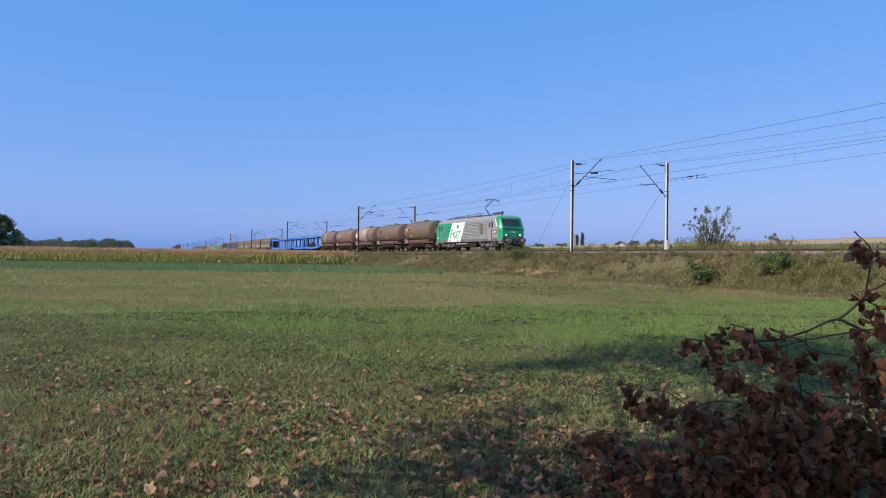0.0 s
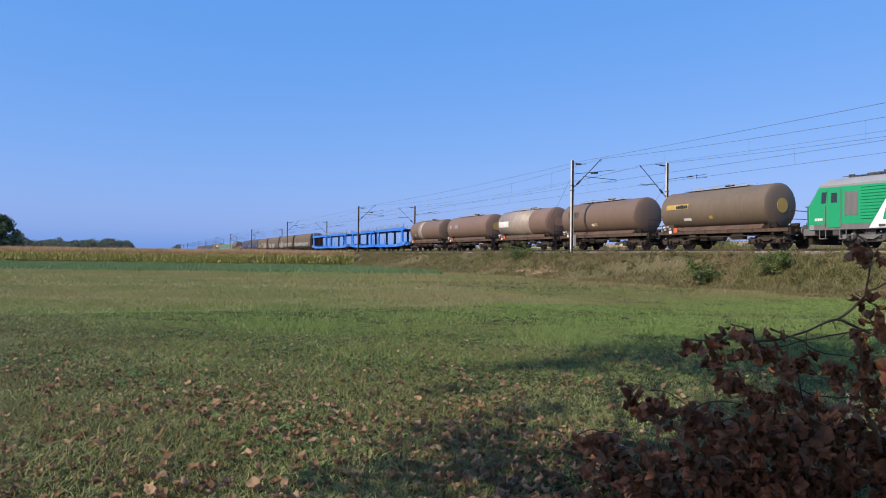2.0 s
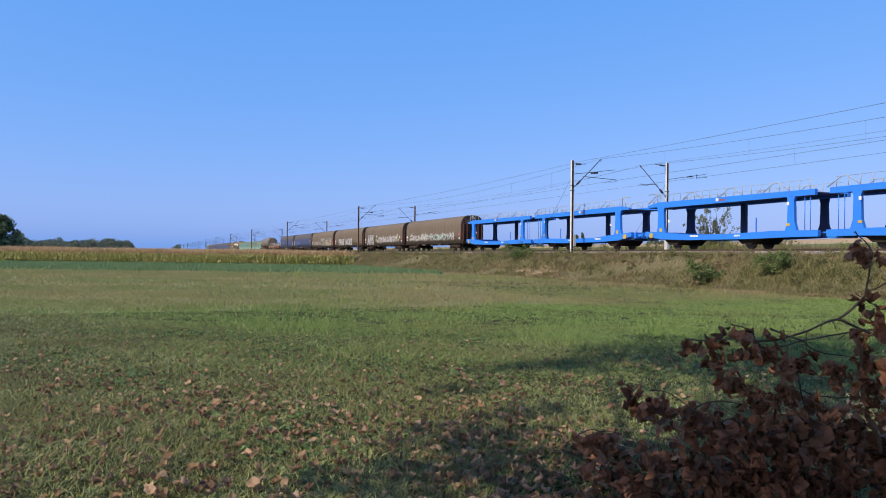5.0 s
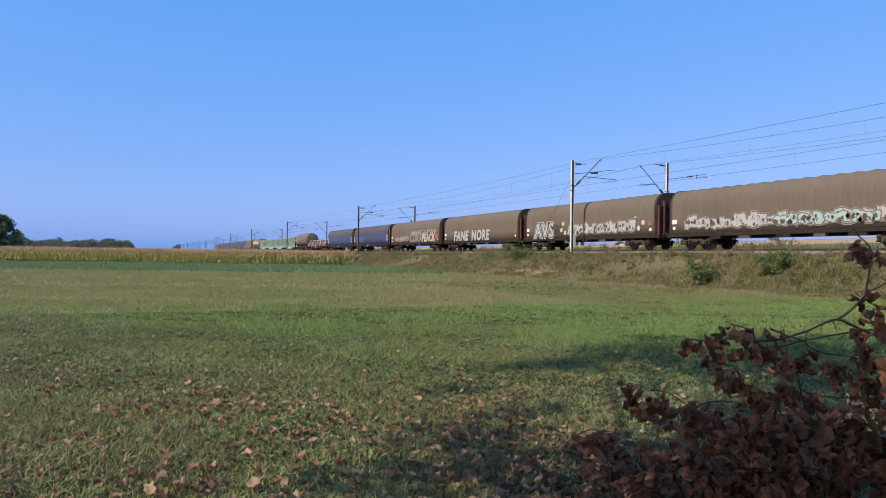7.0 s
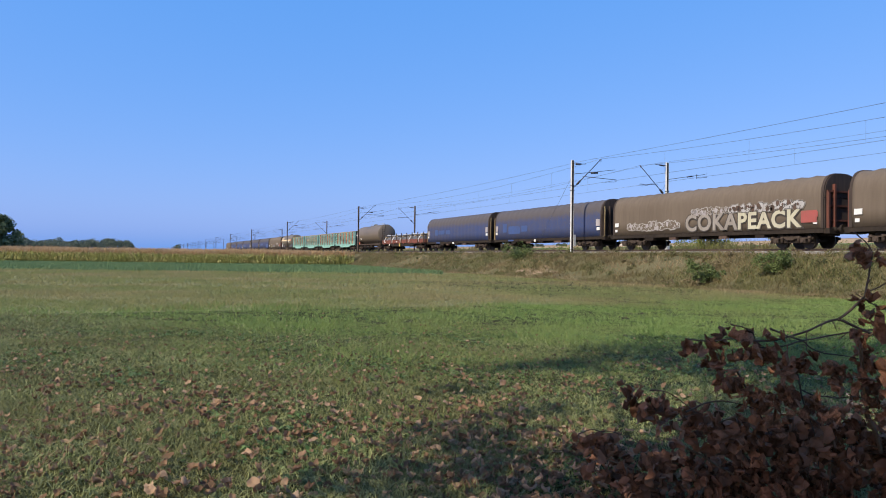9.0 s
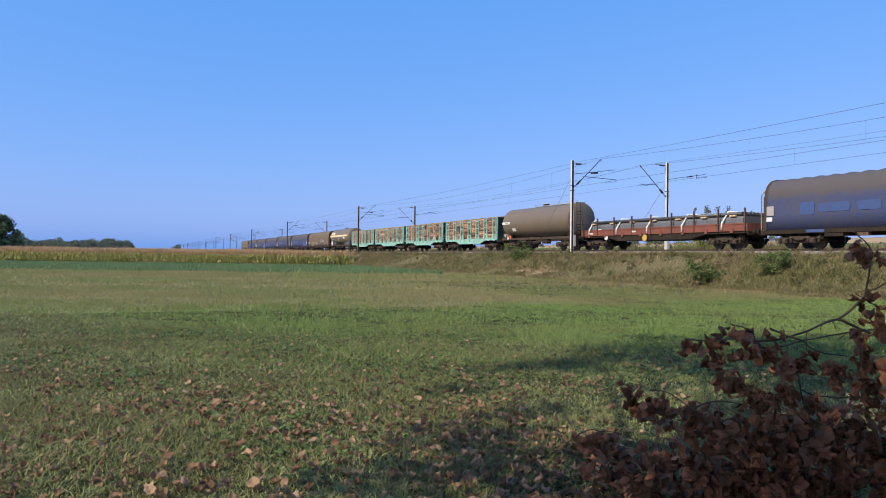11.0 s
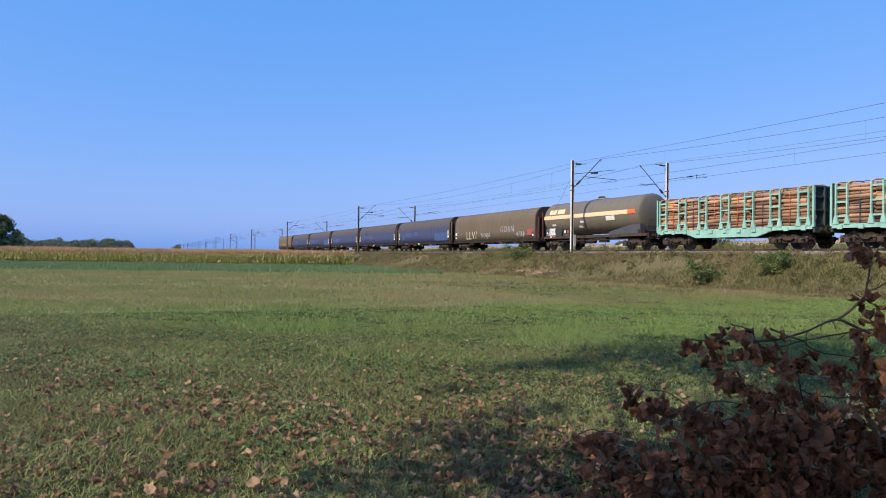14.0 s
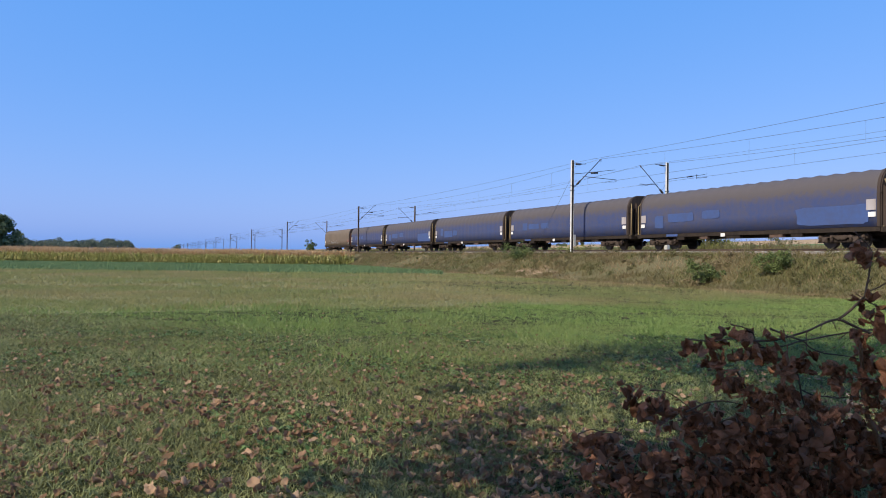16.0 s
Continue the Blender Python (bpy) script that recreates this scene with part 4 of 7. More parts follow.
        part("front_apron", Geo().box(-1.4, 1.4, min(s * (7.90 + ext), s * (8.62 + ext)), max(s * (7.90 + ext), s * (8.62 + ext)), 0.72, 1.1), loco_dark, w)
        part("snow_guard", Geo().box(-1.2, 1.2, min(s * (8.20 + ext), s * (8.45 + ext)), max(s * (8.20 + ext), s * (8.45 + ext)), 0.22, 0.72), grime, w)
        part("front_rail", Geo().path([(-1.1, s * (8.66 + ext), 1.06), (-1.1, s * (8.66 + ext), 1.42), (-0.5, s * (8.66 + ext), 1.42), (-0.5, s * (8.66 + ext), 1.06)], 0.025), grime, w)
        part("front_rail", Geo().path([(1.1, s * (8.66 + ext), 1.06), (1.1, s * (8.66 + ext), 1.42), (0.5, s * (8.66 + ext), 1.42), (0.5, s * (8.66 + ext), 1.06)], 0.025), grime, w)
        part("brake_hose", Geo().path([(0.35, s * (8.60 + ext), 0.95), (0.38, s * (8.80 + ext), 0.75), (0.36, s * (8.75 + ext), 0.5)], 0.03), grime, w)
    # white flash beside the windscreen and the red badge
    gg = Geo()
    gg.loft([[(-1.478 + k, y, z) for y, z in ((-7.82, 2.5), (-7.36, 3.32), (-7.2, 3.32), (-7.58, 2.5))] for k in (0.01, 0)], smooth=False)
    part("white_flash", gg, loco_white, w, "white slanted flash")
    gg = Geo()
    gg.loft([[(-1.474 + k, y, z) for y, z in ((-8.2, 1.25), (-8.22, 2.1), (-8.1, 2.46), (-7.6, 3.38), (-7.38, 3.38), (-7.84, 2.45), (-7.86, 1.25))] for k in (0.01, 0)], smooth=False)
    part("green_nose_edge", gg, loco_green, w, "green edge of the nose")
    badge = sheet("badge", red_mark, [(-6.85, 1.76), (-6.9, 2.17), (-7.65, 2.12), (-7.58, 1.76)], x=X - 0.012, label="red badge with pale strokes")
    sheet("badge_stroke", loco_white, [(-6.97, 1.88), (-7.0, 2.02), (-7.52, 2.0), (-7.48, 1.89)], x=X - 0.02, parent=badge)
    # sill, roof and gear
    part("sill", Geo().box(-1.47, 1.47, -7.9, 8.25, 1.0, 1.3), loco_dark, w, "dark grey sill band")
    part("equipment_case", Geo().box(-1.3, 1.3, -2.4, 3.2, 0.42, 1.02), grime, w)
    part("side_step", Geo().box(-1.46, -1.2, -0.4, 2.6, 0.72, 0.86), loco_grey, w)
    part("roof_cover", Geo().loft([[(-1.12, y, 3.68), (-0.85, y, 3.98), (0.85, y, 3.98), (1.12, y, 3.68)] for y in (-2.0, 3.7)], smooth=False), roof_gear, w, "dark sloping roof cover")
    for i in range(1, 6):
        y = -2.0 + 5.7 * i / 6
        part("roof_seam", Geo().loft([[(-1.13, yy, 3.69), (-0.86, yy, 3.995), (0.86, yy, 3.995), (1.13, yy, 3.69)] for yy in (y - 0.04, y + 0.04)], smooth=False), loco_grey, w)
    for y, hh in ((5.4, 0.22), (4.5, 0.3), (6.4, 0.15)):
        part("roof_unit", Geo().box(-0.75, 0.75, y - 0.35, y + 0.35, 3.7, 3.74 + hh), roof_gear, w)
    for y in (-6.5, -6.2, 6.9):
        part("horn", Geo().tube((-0.35, y, 3.7), (-0.35, y, 3.98), 0.03).tube((-0.35, y - 0.2, 3.98), (-0.35, y + 0.12, 3.98), 0.05), roof_gear, w)
    part("roof_conductor", Geo().path([(-0.3, 5.0, 4.1), (-0.3, 0.5, 4.17), (-0.3, -1.6, 4.28), (-0.3, -2.4, 4.1)], 0.03), roof_gear, w)
    for y in (4.8, 1.5, -1.6):
        part("post_insulator", Geo().tube((-0.3, y, 3.95), (-0.3, y, 4.2), 0.06, 8), roof_gear, w)
    for i, y in enumerate((-3.2, 5.0)):
        base = part("pantograph_base", Geo().box(-0.55, 0.55, y - 0.75, y + 0.75, 3.86, 3.96), roof_gear, w)
        for x in (-0.5, 0.5):
            for d in (-0.6, 0.6):
                part("base_insulator", Geo().tube((x, y + d, 3.68), (x, y + d, 3.88), 0.06, 8), roof_gear, base)
    part("folded_arm", Geo().path([(0, 5.6, 4.0), (0, 3.9, 4.05)], 0.05), roof_gear, w)
    part("folded_arm", Geo().path([(0.2, -6.0, 4.2), (0.2, -4.0, 4.02)], 0.09), roof_gear, w)
    knee, head = (0, -1.95, 4.83), (0, -3.75, 5.58)
    part("pantograph_arm", Geo().tube((0, -3.3, 3.95), knee, 0.06, 8, 0.05), roof_gear, w, "dark raised pantograph arm")
    for x in (-1, 1):
        part("pantograph_upper_arm", Geo().tube((0.08 * x, knee[1], knee[2]), (0.14 * x, head[1], head[2]), 0.03, 8), roof_gear, w)
    part("pantograph_link", Geo().tube((0.1, -2.7, 4.0), (0.1, knee[1] + 0.1, knee[2] - 0.1), 0.02, 6), roof_gear, w)
    for d in (-0.17, 0.17):
        part("pantograph_strip", Geo().path([(-0.82, head[1] + d, head[2] - 0.12), (-0.6, head[1] + d, head[2] + 0.06), (0.6, head[1] + d, head[2] + 0.06), (0.82, head[1] + d, head[2] - 0.12)], 0.035), roof_gear, w)
    for y in (-7.55, -6.4, 6.55, 7.75):
        step = part("cab_step", Geo().box(-1.48, -1.25, y - 0.2, y + 0.2, 0.5, 0.55), loco_dark, w)
        part("step_hanger", Geo().box(-1.46, -1.42, y - 0.2, y - 0.16, 0.5, 1.02).box(-1.46, -1.42, y + 0.16, y + 0.2, 0.5, 1.02), loco_dark, step)
    for y in (-3.6, -6.9, 3.3, 6.95):
        part("sand_box", Geo().box(-1.42, -1.2, y - 0.22, y + 0.22, 0.7, 1.02), roof_gear, w)
    for y in (-7.2, -4.6, 0.9, 2.3, 4.6):
        plate(w, "sill_hatch", roof_gear, y, y - 0.35, 1.08, 1.22, -1.472)
    bars(w, "lettering", white_mark, 0.8, 1.42, -1.478, 9, 0.07, 41)
    bars(w, "lettering", loco_white, 8.2, 1.5, -1.478, 5, 0.16, 43)
    part("roof_rail", Geo().tube((-0.9, -7.0, 3.86), (-0.9, 7.0, 3.86), 0.018, 6), roof_gear, w)
    for y in (-6.6, -5.6, -4.7):
        part("roof_insulator", Geo().tube((-0.25, y, 3.74), (-0.25, y, 4.08), 0.075, 10), roof_gear, w)
    part("roof_busbar", Geo().tube((-0.25, -6.9, 4.12), (-0.25, -4.2, 4.1), 0.05, 8), roof_gear, w)
    for y in (-5.2, 5.2):
        add_bogie(w, y, 2.6, 0.575, roof_gear, True)
    add_buffers(w, half, loco_bogie)
    return w


# ---- car carrier ----
def car_carrier(front, back):
    w, half = wagon("car_carrier_wagon", "empty bright blue two-deck car carrier wagon", "car carrier", front, back)
    for s in (-1, 1):                     # the two sections on either side of the joint
        y0, y1 = sorted((s * 0.25, s * (half - 0.75)))
        o, j = (y0, y1) if s < 0 else (y1, y0)      # outer and joint ends
        inner = s * 1.45
        post_y = [s * (half - 2.45), s * 2.0]
        for x in (-1, 1):
            xa, xb = sorted((x * 1.46, x * 1.24))
            # the lower beam drops between the wheels
            q = [(s * 0.25, 0.66), (s * 0.25, 1.02), (s * 3.2, 1.05), (s * 6.5, 0.95), (s * (half - 5.5), 0.98), (s * (half - 3.4), 1.15), (s * (half - 0.8), 1.32), (s * (half - 0.8), 1.0), (s * (half - 2.4), 0.72), (s * (half - 5.0), 0.62), (s * 5.0, 0.60), (s * 2.0, 0.66)]
            part("lower_beam", Geo().loft([[(xx, a, b) for a, b in q] for xx in (xa, xb)], smooth=False), carrier_blue, w)
            q = [(s * 0.45, 2.98), (s * 0.45, 3.3), (s * (half - 2.2), 3.38), (s * (half - 1.1), 3.2), (s * (half - 1.1), 3.06), (s * (half - 2.0), 3.05), (s * (half - 2.6), 2.96)]
            part("upper_beam", Geo().loft([[(xx, a, b) for a, b in q] for xx in (xa, xb)], smooth=False), carrier_blue, w)
            for k, py in enumerate(post_y):
                wd = 0.34 if k == 0 else 0.24
                # Far-side posts get the dark blue to imitate the upper deck's shade.
                part("post", Geo().loft([[(xx, py + d * sc, z) for xx, d in ((xa + 0.006, -1), (xb - 0.006, -1), (xb - 0.006, 1), (xa + 0.006, 1))] for z, sc in ((0.95, wd * 1.7), (1.5, wd), (2.7, wd * 0.85), (3.1, wd * 1.3))], smooth=False), carrier_blue if x < 0 else carrier_deck_and_shade, w)
            part("middle_post", Geo().box(xa, xb, s * half * 0.52 - 0.2, s * half * 0.52 + 0.2, 1.0, 3.05) if x > 0 else Geo().box(-1.3, -1.25, s * half * 0.3 - 0.03, s * half * 0.3 + 0.03, 1.0, 1.9), carrier_deck_and_shade if x > 0 else carrier_blue, w)
            g = Geo()
            n = 19
            ys = [s * (0.8 + (half - 2.4) * i / n) for i in range(n + 1)]
            for i, yy in enumerate(ys):
                g.tube((x * 1.4, yy, 3.3), (x * 1.36, yy, 3.88), 0.022, 5)
            part("railing_posts", g, galvanised, w)["kind"] = "stuff"
            part("railing", Geo().path([(x * 1.36, ys[0], 3.86), (x * 1.36, ys[-1], 3.9)], 0.013, 5), galvanised, w)
            for i in range(2, n, 5):
                part("railing_brace", Geo().path([(x * 1.38, ys[i], 3.34), (x * 1.36, ys[i] + 0.75, 3.85), (x * 1.36, ys[i] + 1.1, 3.85), (x * 1.38, ys[i] + 1.9, 3.34)], 0.028, 5), galvanised, w)
        part("lower_deck", Geo().box(-1.24, 1.24, y0 + 0.05, y1 - 0.05, 0.74, 0.86), carrier_deck_and_shade, w)
        part("upper_deck", Geo().box(-1.24, 1.24, *sorted((s * 0.5, s * (half - 2.3))), 3.08, 3.16), carrier_deck_and_shade, w)
        part("end_ramp", Geo().loft([[(xx, a, b) for a, b in ((s * (half - 2.3), 3.1), (s * (half - 2.3), 3.18), (s * (half - 0.9), 3.1), (s * (half - 0.9), 3.02))] for xx in (-1.2, 1.2)], smooth=False), carrier_deck_and_shade, w)
        part("end_hoop", Geo().path([(-1.35, s * (half - 2.0), 3.35), (-1.35, s * (half - 2.0), 4.05), (-1.35, s * (half - 1.1), 4.0)], 0.035), galvanised, w)
        part("hand_wheel", Geo().tube((-1.47, s * (half - 1.5), 1.0), (-1.53, s * (half - 1.5), 1.0), 0.19, 14), yellow_mark, w, "yellow brake hand wheel")
        plate(w, "notice_plate", yellow_mark, s * (half - 2.35), s * (half - 2.6), 1.25, 1.5, -1.462)
        plate(w, "notice_plate", white_mark, s * (half - 3.2), s * (half - 3.4), 1.9, 2.05, -1.462)
        plate(w, "notice_plate", white_mark, s * 2.1, s * 2.25, 2.5, 2.7, -1.462)
        plate(w, "notice_plate", yellow_mark, s * 2.05, s * 2.3, 1.3, 1.45, -1.462)
        bars(w, "lettering", white_mark, s * half * 0.4, 0.78, -1.462, 6, 0.12, 3)
        bars(w, "lettering", white_mark, s * half * 0.65, 0.82, -1.462, 8, 0.13, 5)
        plate(w, "notice_plate", white_mark, s * half * 0.5, s * half * 0.5 - 0.22, 3.1, 3.28, -1.462)
        bars(w, "lettering", red_mark, s * half * 0.5 - 0.3, 3.1, -1.462, 5, 0.14, 8)
        for yy in (half - 3.4, 5.4, 3.0) if s < 0 else (half - 3.4, 5.4):
            carrier = part("axle_guard", Geo().loft([[(xx, s * yy + a, b) for a, b in ((-0.9, 0.72), (-0.35, 0.3), (0.35, 0.3), (0.9, 0.72))] for xx in (-1.16, 1.16)], smooth=False), grime, w)
            add_wheels(w, (s * yy,), 0.38)
        part("ladder", Geo().path([(-1.3, s * 1.2, 1.0), (-1.3, s * 1.2, 2.9)], 0.025).path([(-1.3, s * 0.85, 1.0), (-1.3, s * 0.85, 2.9)], 0.025), carrier_blue, w)
    part("joint_frame", Geo().box(-0.6, 0.6, -0.6, 0.6, 0.6, 0.95), carrier_blue, w)
    for s in (-1, 1):
        part("end_frame", Geo().box(-1.2, 1.2, min(s * (half - 0.9), s * (half - 0.6)), max(s * (half - 0.9), s * (half - 0.6)), 0.85, 1.3), carrier_blue, w)
    add_buffers(w, half, carrier_blue)
    return w


# ---- timber wagon ----
LOGS = []


def log_meshes():
    r = random.Random(8)
    for i in range(5):
        g = Geo()
        n, rad = 9, 0.13
        rings = []
        for k in range(5):
            y = -0.5 + k / 4
            q = rad * (1.08 - 0.16 * k / 4) * r.uniform(0.96, 1.04)
            ox, oz = r.uniform(-0.015, 0.015), r.uniform(-0.015, 0.015)
            rings.append([(ox + q * math.cos(2 * math.pi * j / n), y, oz + q * math.sin(2 * math.pi * j / n)) for j in range(n)])
        g.loft(rings)
        me = g.mesh("log", [bark_log, sawn_log])
        slot = [0] * len(me.polygons)
        slot[-1] = slot[-2] = 1
        me.polygons.foreach_set("material_index", slot)
        LOGS.append(me)


log_meshes()


def timber_wagon(front, back, seed):
    w, half = wagon("timber_wagon", "turquoise stake wagon with tall double stanchions", "timber wagon", front, back)
    body = half - 0.6
    for s in (-1, 1):
        xa, xb = sorted((s * 1.42, s * 1.28))
        q = [(-body, 1.09), (-body, 1.3), (body, 1.3), (body, 1.09), (body * 0.58, 1.07), (body * 0.4, 0.74), (-body * 0.4, 0.74), (-body * 0.58, 1.07)]
        part("side_beam", Geo().loft([[(x, a, b) for a, b in q] for x in (xa, xb)], smooth=False), timber_teal, w, "deep-bellied turquoise side beam")
        for i in range(11):
            y = -body + 0.5 + (2 * body - 1.0) * i / 10
            part("bracket", Geo().box(min(s * 1.42, s * 1.5), max(s * 1.42, s * 1.5), y - 0.14, y + 0.14, 1.02, 1.24), timber_teal, w)
        for k in range(7):
            y = -body + 0.55 + (2 * body - 1.1) * k / 6
            st = part("stanchion", Geo().box(min(s * 1.34, s * 1.46), max(s * 1.34, s * 1.46), y - 0.36, y - 0.28, 1.3, 3.45), timber_teal, w)
            part("stanchion_post", Geo().box(min(s * 1.34, s * 1.46), max(s * 1.34, s * 1.46), y + 0.28, y + 0.36, 1.3, 3.45), timber_teal, st)
            for z in (1.66, 2.42, 3.16):
                part("rung", Geo().box(min(s * 1.36, s * 1.44), max(s * 1.36, s * 1.44), y - 0.27, y + 0.27, z, z + 0.09), timber_teal, st)
            for d in (-0.32, 0.32):
                part("foot_gusset", Geo().loft([[(x, y + d + a, b) for a, b in ((-0.17, 1.28), (0.17, 1.28), (0.06, 1.75), (-0.06, 1.75))] for x in sorted((s * 1.35, s * 1.47))], smooth=False), timber_teal, st)
        y = s * body
        end = part("end_wall", Geo().box(-1.4, 1.4, min(y, y - s * 0.06), max(y, y - s * 0.06), 1.2, 3.5), timber_end_shaded, w, "shaded turquoise end wall")
        for x in (-1.36, -0.5, 0.5, 1.36):
            part("end_post", Geo().box(x - 0.06, x + 0.06, min(y, y + s * 0.12), max(y, y + s * 0.12), 1.2, 3.52), timber_teal if abs(x) > 1 else timber_end_shaded, end)
        for z in (1.3, 2.1, 2.85, 3.42):
            part("end_rail", Geo().box(-1.3, 1.3, min(y, y + s * 0.09), max(y, y + s * 0.09), z, z + 0.09), timber_end_shaded, end)
        part("headstock", Geo().box(-1.35, 1.35, min(y, y + s * 0.12), max(y, y + s * 0.12), 0.9, 1.25), timber_end_shaded, w)
    part("deck", Geo().box(-1.28, 1.28, -body, body, 1.14, 1.26), grime, w)
    part("centre_frame", Geo().box(-0.4, 0.4, -body, body, 0.75, 1.14), grime, w)
    for y in (-half + 2.3, half - 2.3):
        add_bogie(w, y)
    add_buffers(w, half)
    # the load
    load = thing("timber_load", "stack of bare brown logs strapped on a stake wagon", "logs", group="timber loads")
    MOVING.append((load, (front + back) / 2))
    r = random.Random(seed)
    part("stacked_core", Geo().box(-1.14, 1.14, -body + 0.25, body - 0.25, 1.27, 3.2), end_dark, load)
    span = 2 * body - 0.3
    bays = 6
    length = span / bays

    def put(x, y, z, rad, ln):
        o = new("log", LOGS[r.randrange(5)])
        o.parent = load
        o.matrix_basis = Matrix.LocRotScale((x, y, z), Euler((r.uniform(-0.075, 0.075), r.uniform(0, 6), r.uniform(-0.035, 0.035) + (math.pi if r.random() < 0.5 else 0))), (rad / 0.13, ln, rad / 0.13))
    for b in range(bays):
        yc = -body + 0.15 + length * (b + 0.5)
        z = 1.27
        while z < 3.22:
            rad = r.uniform(0.06, 0.13)
            put(-1.2 + r.uniform(-0.09, 0.06), yc + r.uniform(-0.2, 0.2), z + rad, rad, length * r.uniform(0.85, 1.1))
            z += rad * 1.9
        x = -1.05
        while x < 1.2:
            rad = r.uniform(0.09, 0.15)
            put(x + rad, yc + r.uniform(-0.1, 0.1), 3.28 + r.uniform(0, 0.1) + 0.1 * (1 - abs(x)), rad, length * r.uniform(0.93, 1.02))
            x += rad * 1.9
    for k in range(6):
        y = -body + 0.55 + (2 * body - 1.1) * (k + 0.5) / 6
        part("strap", Geo().path([(-1.345, y, 1.3), (-1.34, y, 3.25), (-0.9, y, 3.55), (0.9, y, 3.55), (1.34, y, 3.2), (1.345, y, 1.3)], 0.022, 5), orange_mark if (k + seed) % 3 else tarp_clean, load, "thin lashing strap")
    for k in range(7):
        for d in (-0.32, 0.32):
            y = -body + 0.55 + (2 * body - 1.1) * k / 6 + d
            part("chain", Geo().path([(-1.4, y, 3.44), (-1.0, y + 0.1, 3.56), (0, y + 0.1, 3.62)], 0.04, 5), yellow_mark, load)
    return w


# ---- flat wagon ----
def flat_wagon(front, back):
    w, half = wagon("flat_wagon", "rust-red flat wagon with low drop sides and stakes", "flat wagon", front, back)
    body = half - 0.62
    part("deck", Geo().box(-1.36, 1.36, -body, body, 1.1, 1.26), flat_red, w)
    for s in (-1, 1):
        xa, xb = sorted((s * 1.42, s * 1.3))
        part("side_beam", Geo().loft([[(x, a, b) for a, b in ((-body, 0.98), (-body, 1.14), (body, 1.14), (body, 0.98), (body * 0.6, 0.96), (body * 0.45, 0.68), (-body * 0.45, 0.68), (-body * 0.6, 0.96))] for x in (xa * 0.97, xb * 0.97)], smooth=False), grime, w)
        n = 8
        for i in range(n):
            y0, y1 = -body + 2 * body * i / n + 0.04, -body + 2 * body * (i + 1) / n - 0.04
            side = part("drop_side", Geo().box(min(s * 1.39, s * 1.45), max(s * 1.39, s * 1.45), y0, y1, 1.12, 1.62), flat_red, w)
            part("side_rib", Geo().box(min(s * 1.45, s * 1.48), max(s * 1.45, s * 1.48), y0, y1, 1.53, 1.6), flat_red, side)
            part("hinge", Geo().box(min(s * 1.45, s * 1.5), max(s * 1.45, s * 1.5), (y0 + y1) / 2 - 0.12, (y0 + y1) / 2 + 0.12, 1.0, 1.3), flat_red, side)
        for i in range(n + 1):
            y = -body + 0.05 + (2 * body - 0.1) * i / n
            part("stake", Geo().box(min(s * 1.4, s * 1.5), max(s * 1.4, s * 1.5), y - 0.035, y + 0.035, 1.1, 2.55), rust_frame, w)
        part("end_board", Geo().box(-1.38, 1.38, min(s * body, s * (body + 0.06)), max(s * body, s * (body + 0.06)), 1.1, 1.6), flat_red, w)
        part("headstock", Geo().box(-1.32, 1.32, min(s * body, s * (body + 0.1)), max(s * body, s * (body + 0.1)), 0.85, 1.1), grime, w)
    part("hand_wheel", Geo().tube((-1.46, 0.6, 0.85), (-1.52, 0.6, 0.85), 0.24, 16), yellow_mark, w, "yellow brake hand wheel")
    plate(w, "notice_plate", white_mark, 5.5, 5.1, 0.8, 1.08, -1.43, "white notice plate")
    bars(w, "lettering", white_mark, body - 1.0, 1.25, -1.465, 7, 0.13, 2)
    bars(w, "lettering", white_mark, 2.2, 1.3, -1.465, 6, 0.14, 9)
    bars(w, "lettering", white_mark, body - 2.3, 1.55, -1.465, 5, 0.13, 12)
    part("centre_frame", Geo().box(-0.4, 0.4, -body, body, 0.7, 1.08), grime, w)
    for y in (-half + 2.5, half - 2.5):
        add_bogie(w, y)
    add_buffers(w, half)
    load = thing("steel_load", "grey wrapped steel bundles and dark tubes lashed on a flat wagon", "steel load", group="")
    MOVING.append((load, (front + back) / 2))
    part("wrapped_bundle", Geo().loft([[(-1.2, y, 1.27), (-1.22, y, 1.9), (-1.1, y, 2.06), (1.1, y, 2.06), (1.22, y, 1.9), (1.2, y, 1.27)] for y in (-body + 0.4, body - 0.9)], smooth=False), load_grey, load, "grey wrapped bundle")
    for i in range(8):
        x = -1.12 + 0.32 * i
        part("steel_tube", Geo().tube((x, -body + 0.5, 2.22), (x, body - 1.0, 2.22), 0.115, 10), load_dark, load)
    for i in range(7):
        y = -body + 1.2 + (2 * body - 2.6) * i / 6
        part("wood_block", Geo().box(-1.3, 1.3, y - 0.25, y + 0.25, 2.06, 2.14), sawn_log, load)
    for i in range(5):
        y = -body + 1.9 + (2 * body - 3.0) * i / 4
        part("white_strap", Geo().path([(-1.47, y, 1.2), (-1.47, y, 1.64), (-1.26, y - 0.05, 1.95), (-1.12, y - 0.2, 2.38), (1.12, y - 0.2, 2.38), (1.26, y, 1.95), (1.36, y, 1.3)], 0.06, 6), white_mark, load, "broad white lashing strap")
    return w


# ---- the train, from its head ----
locomotive(62.2, 80.95)

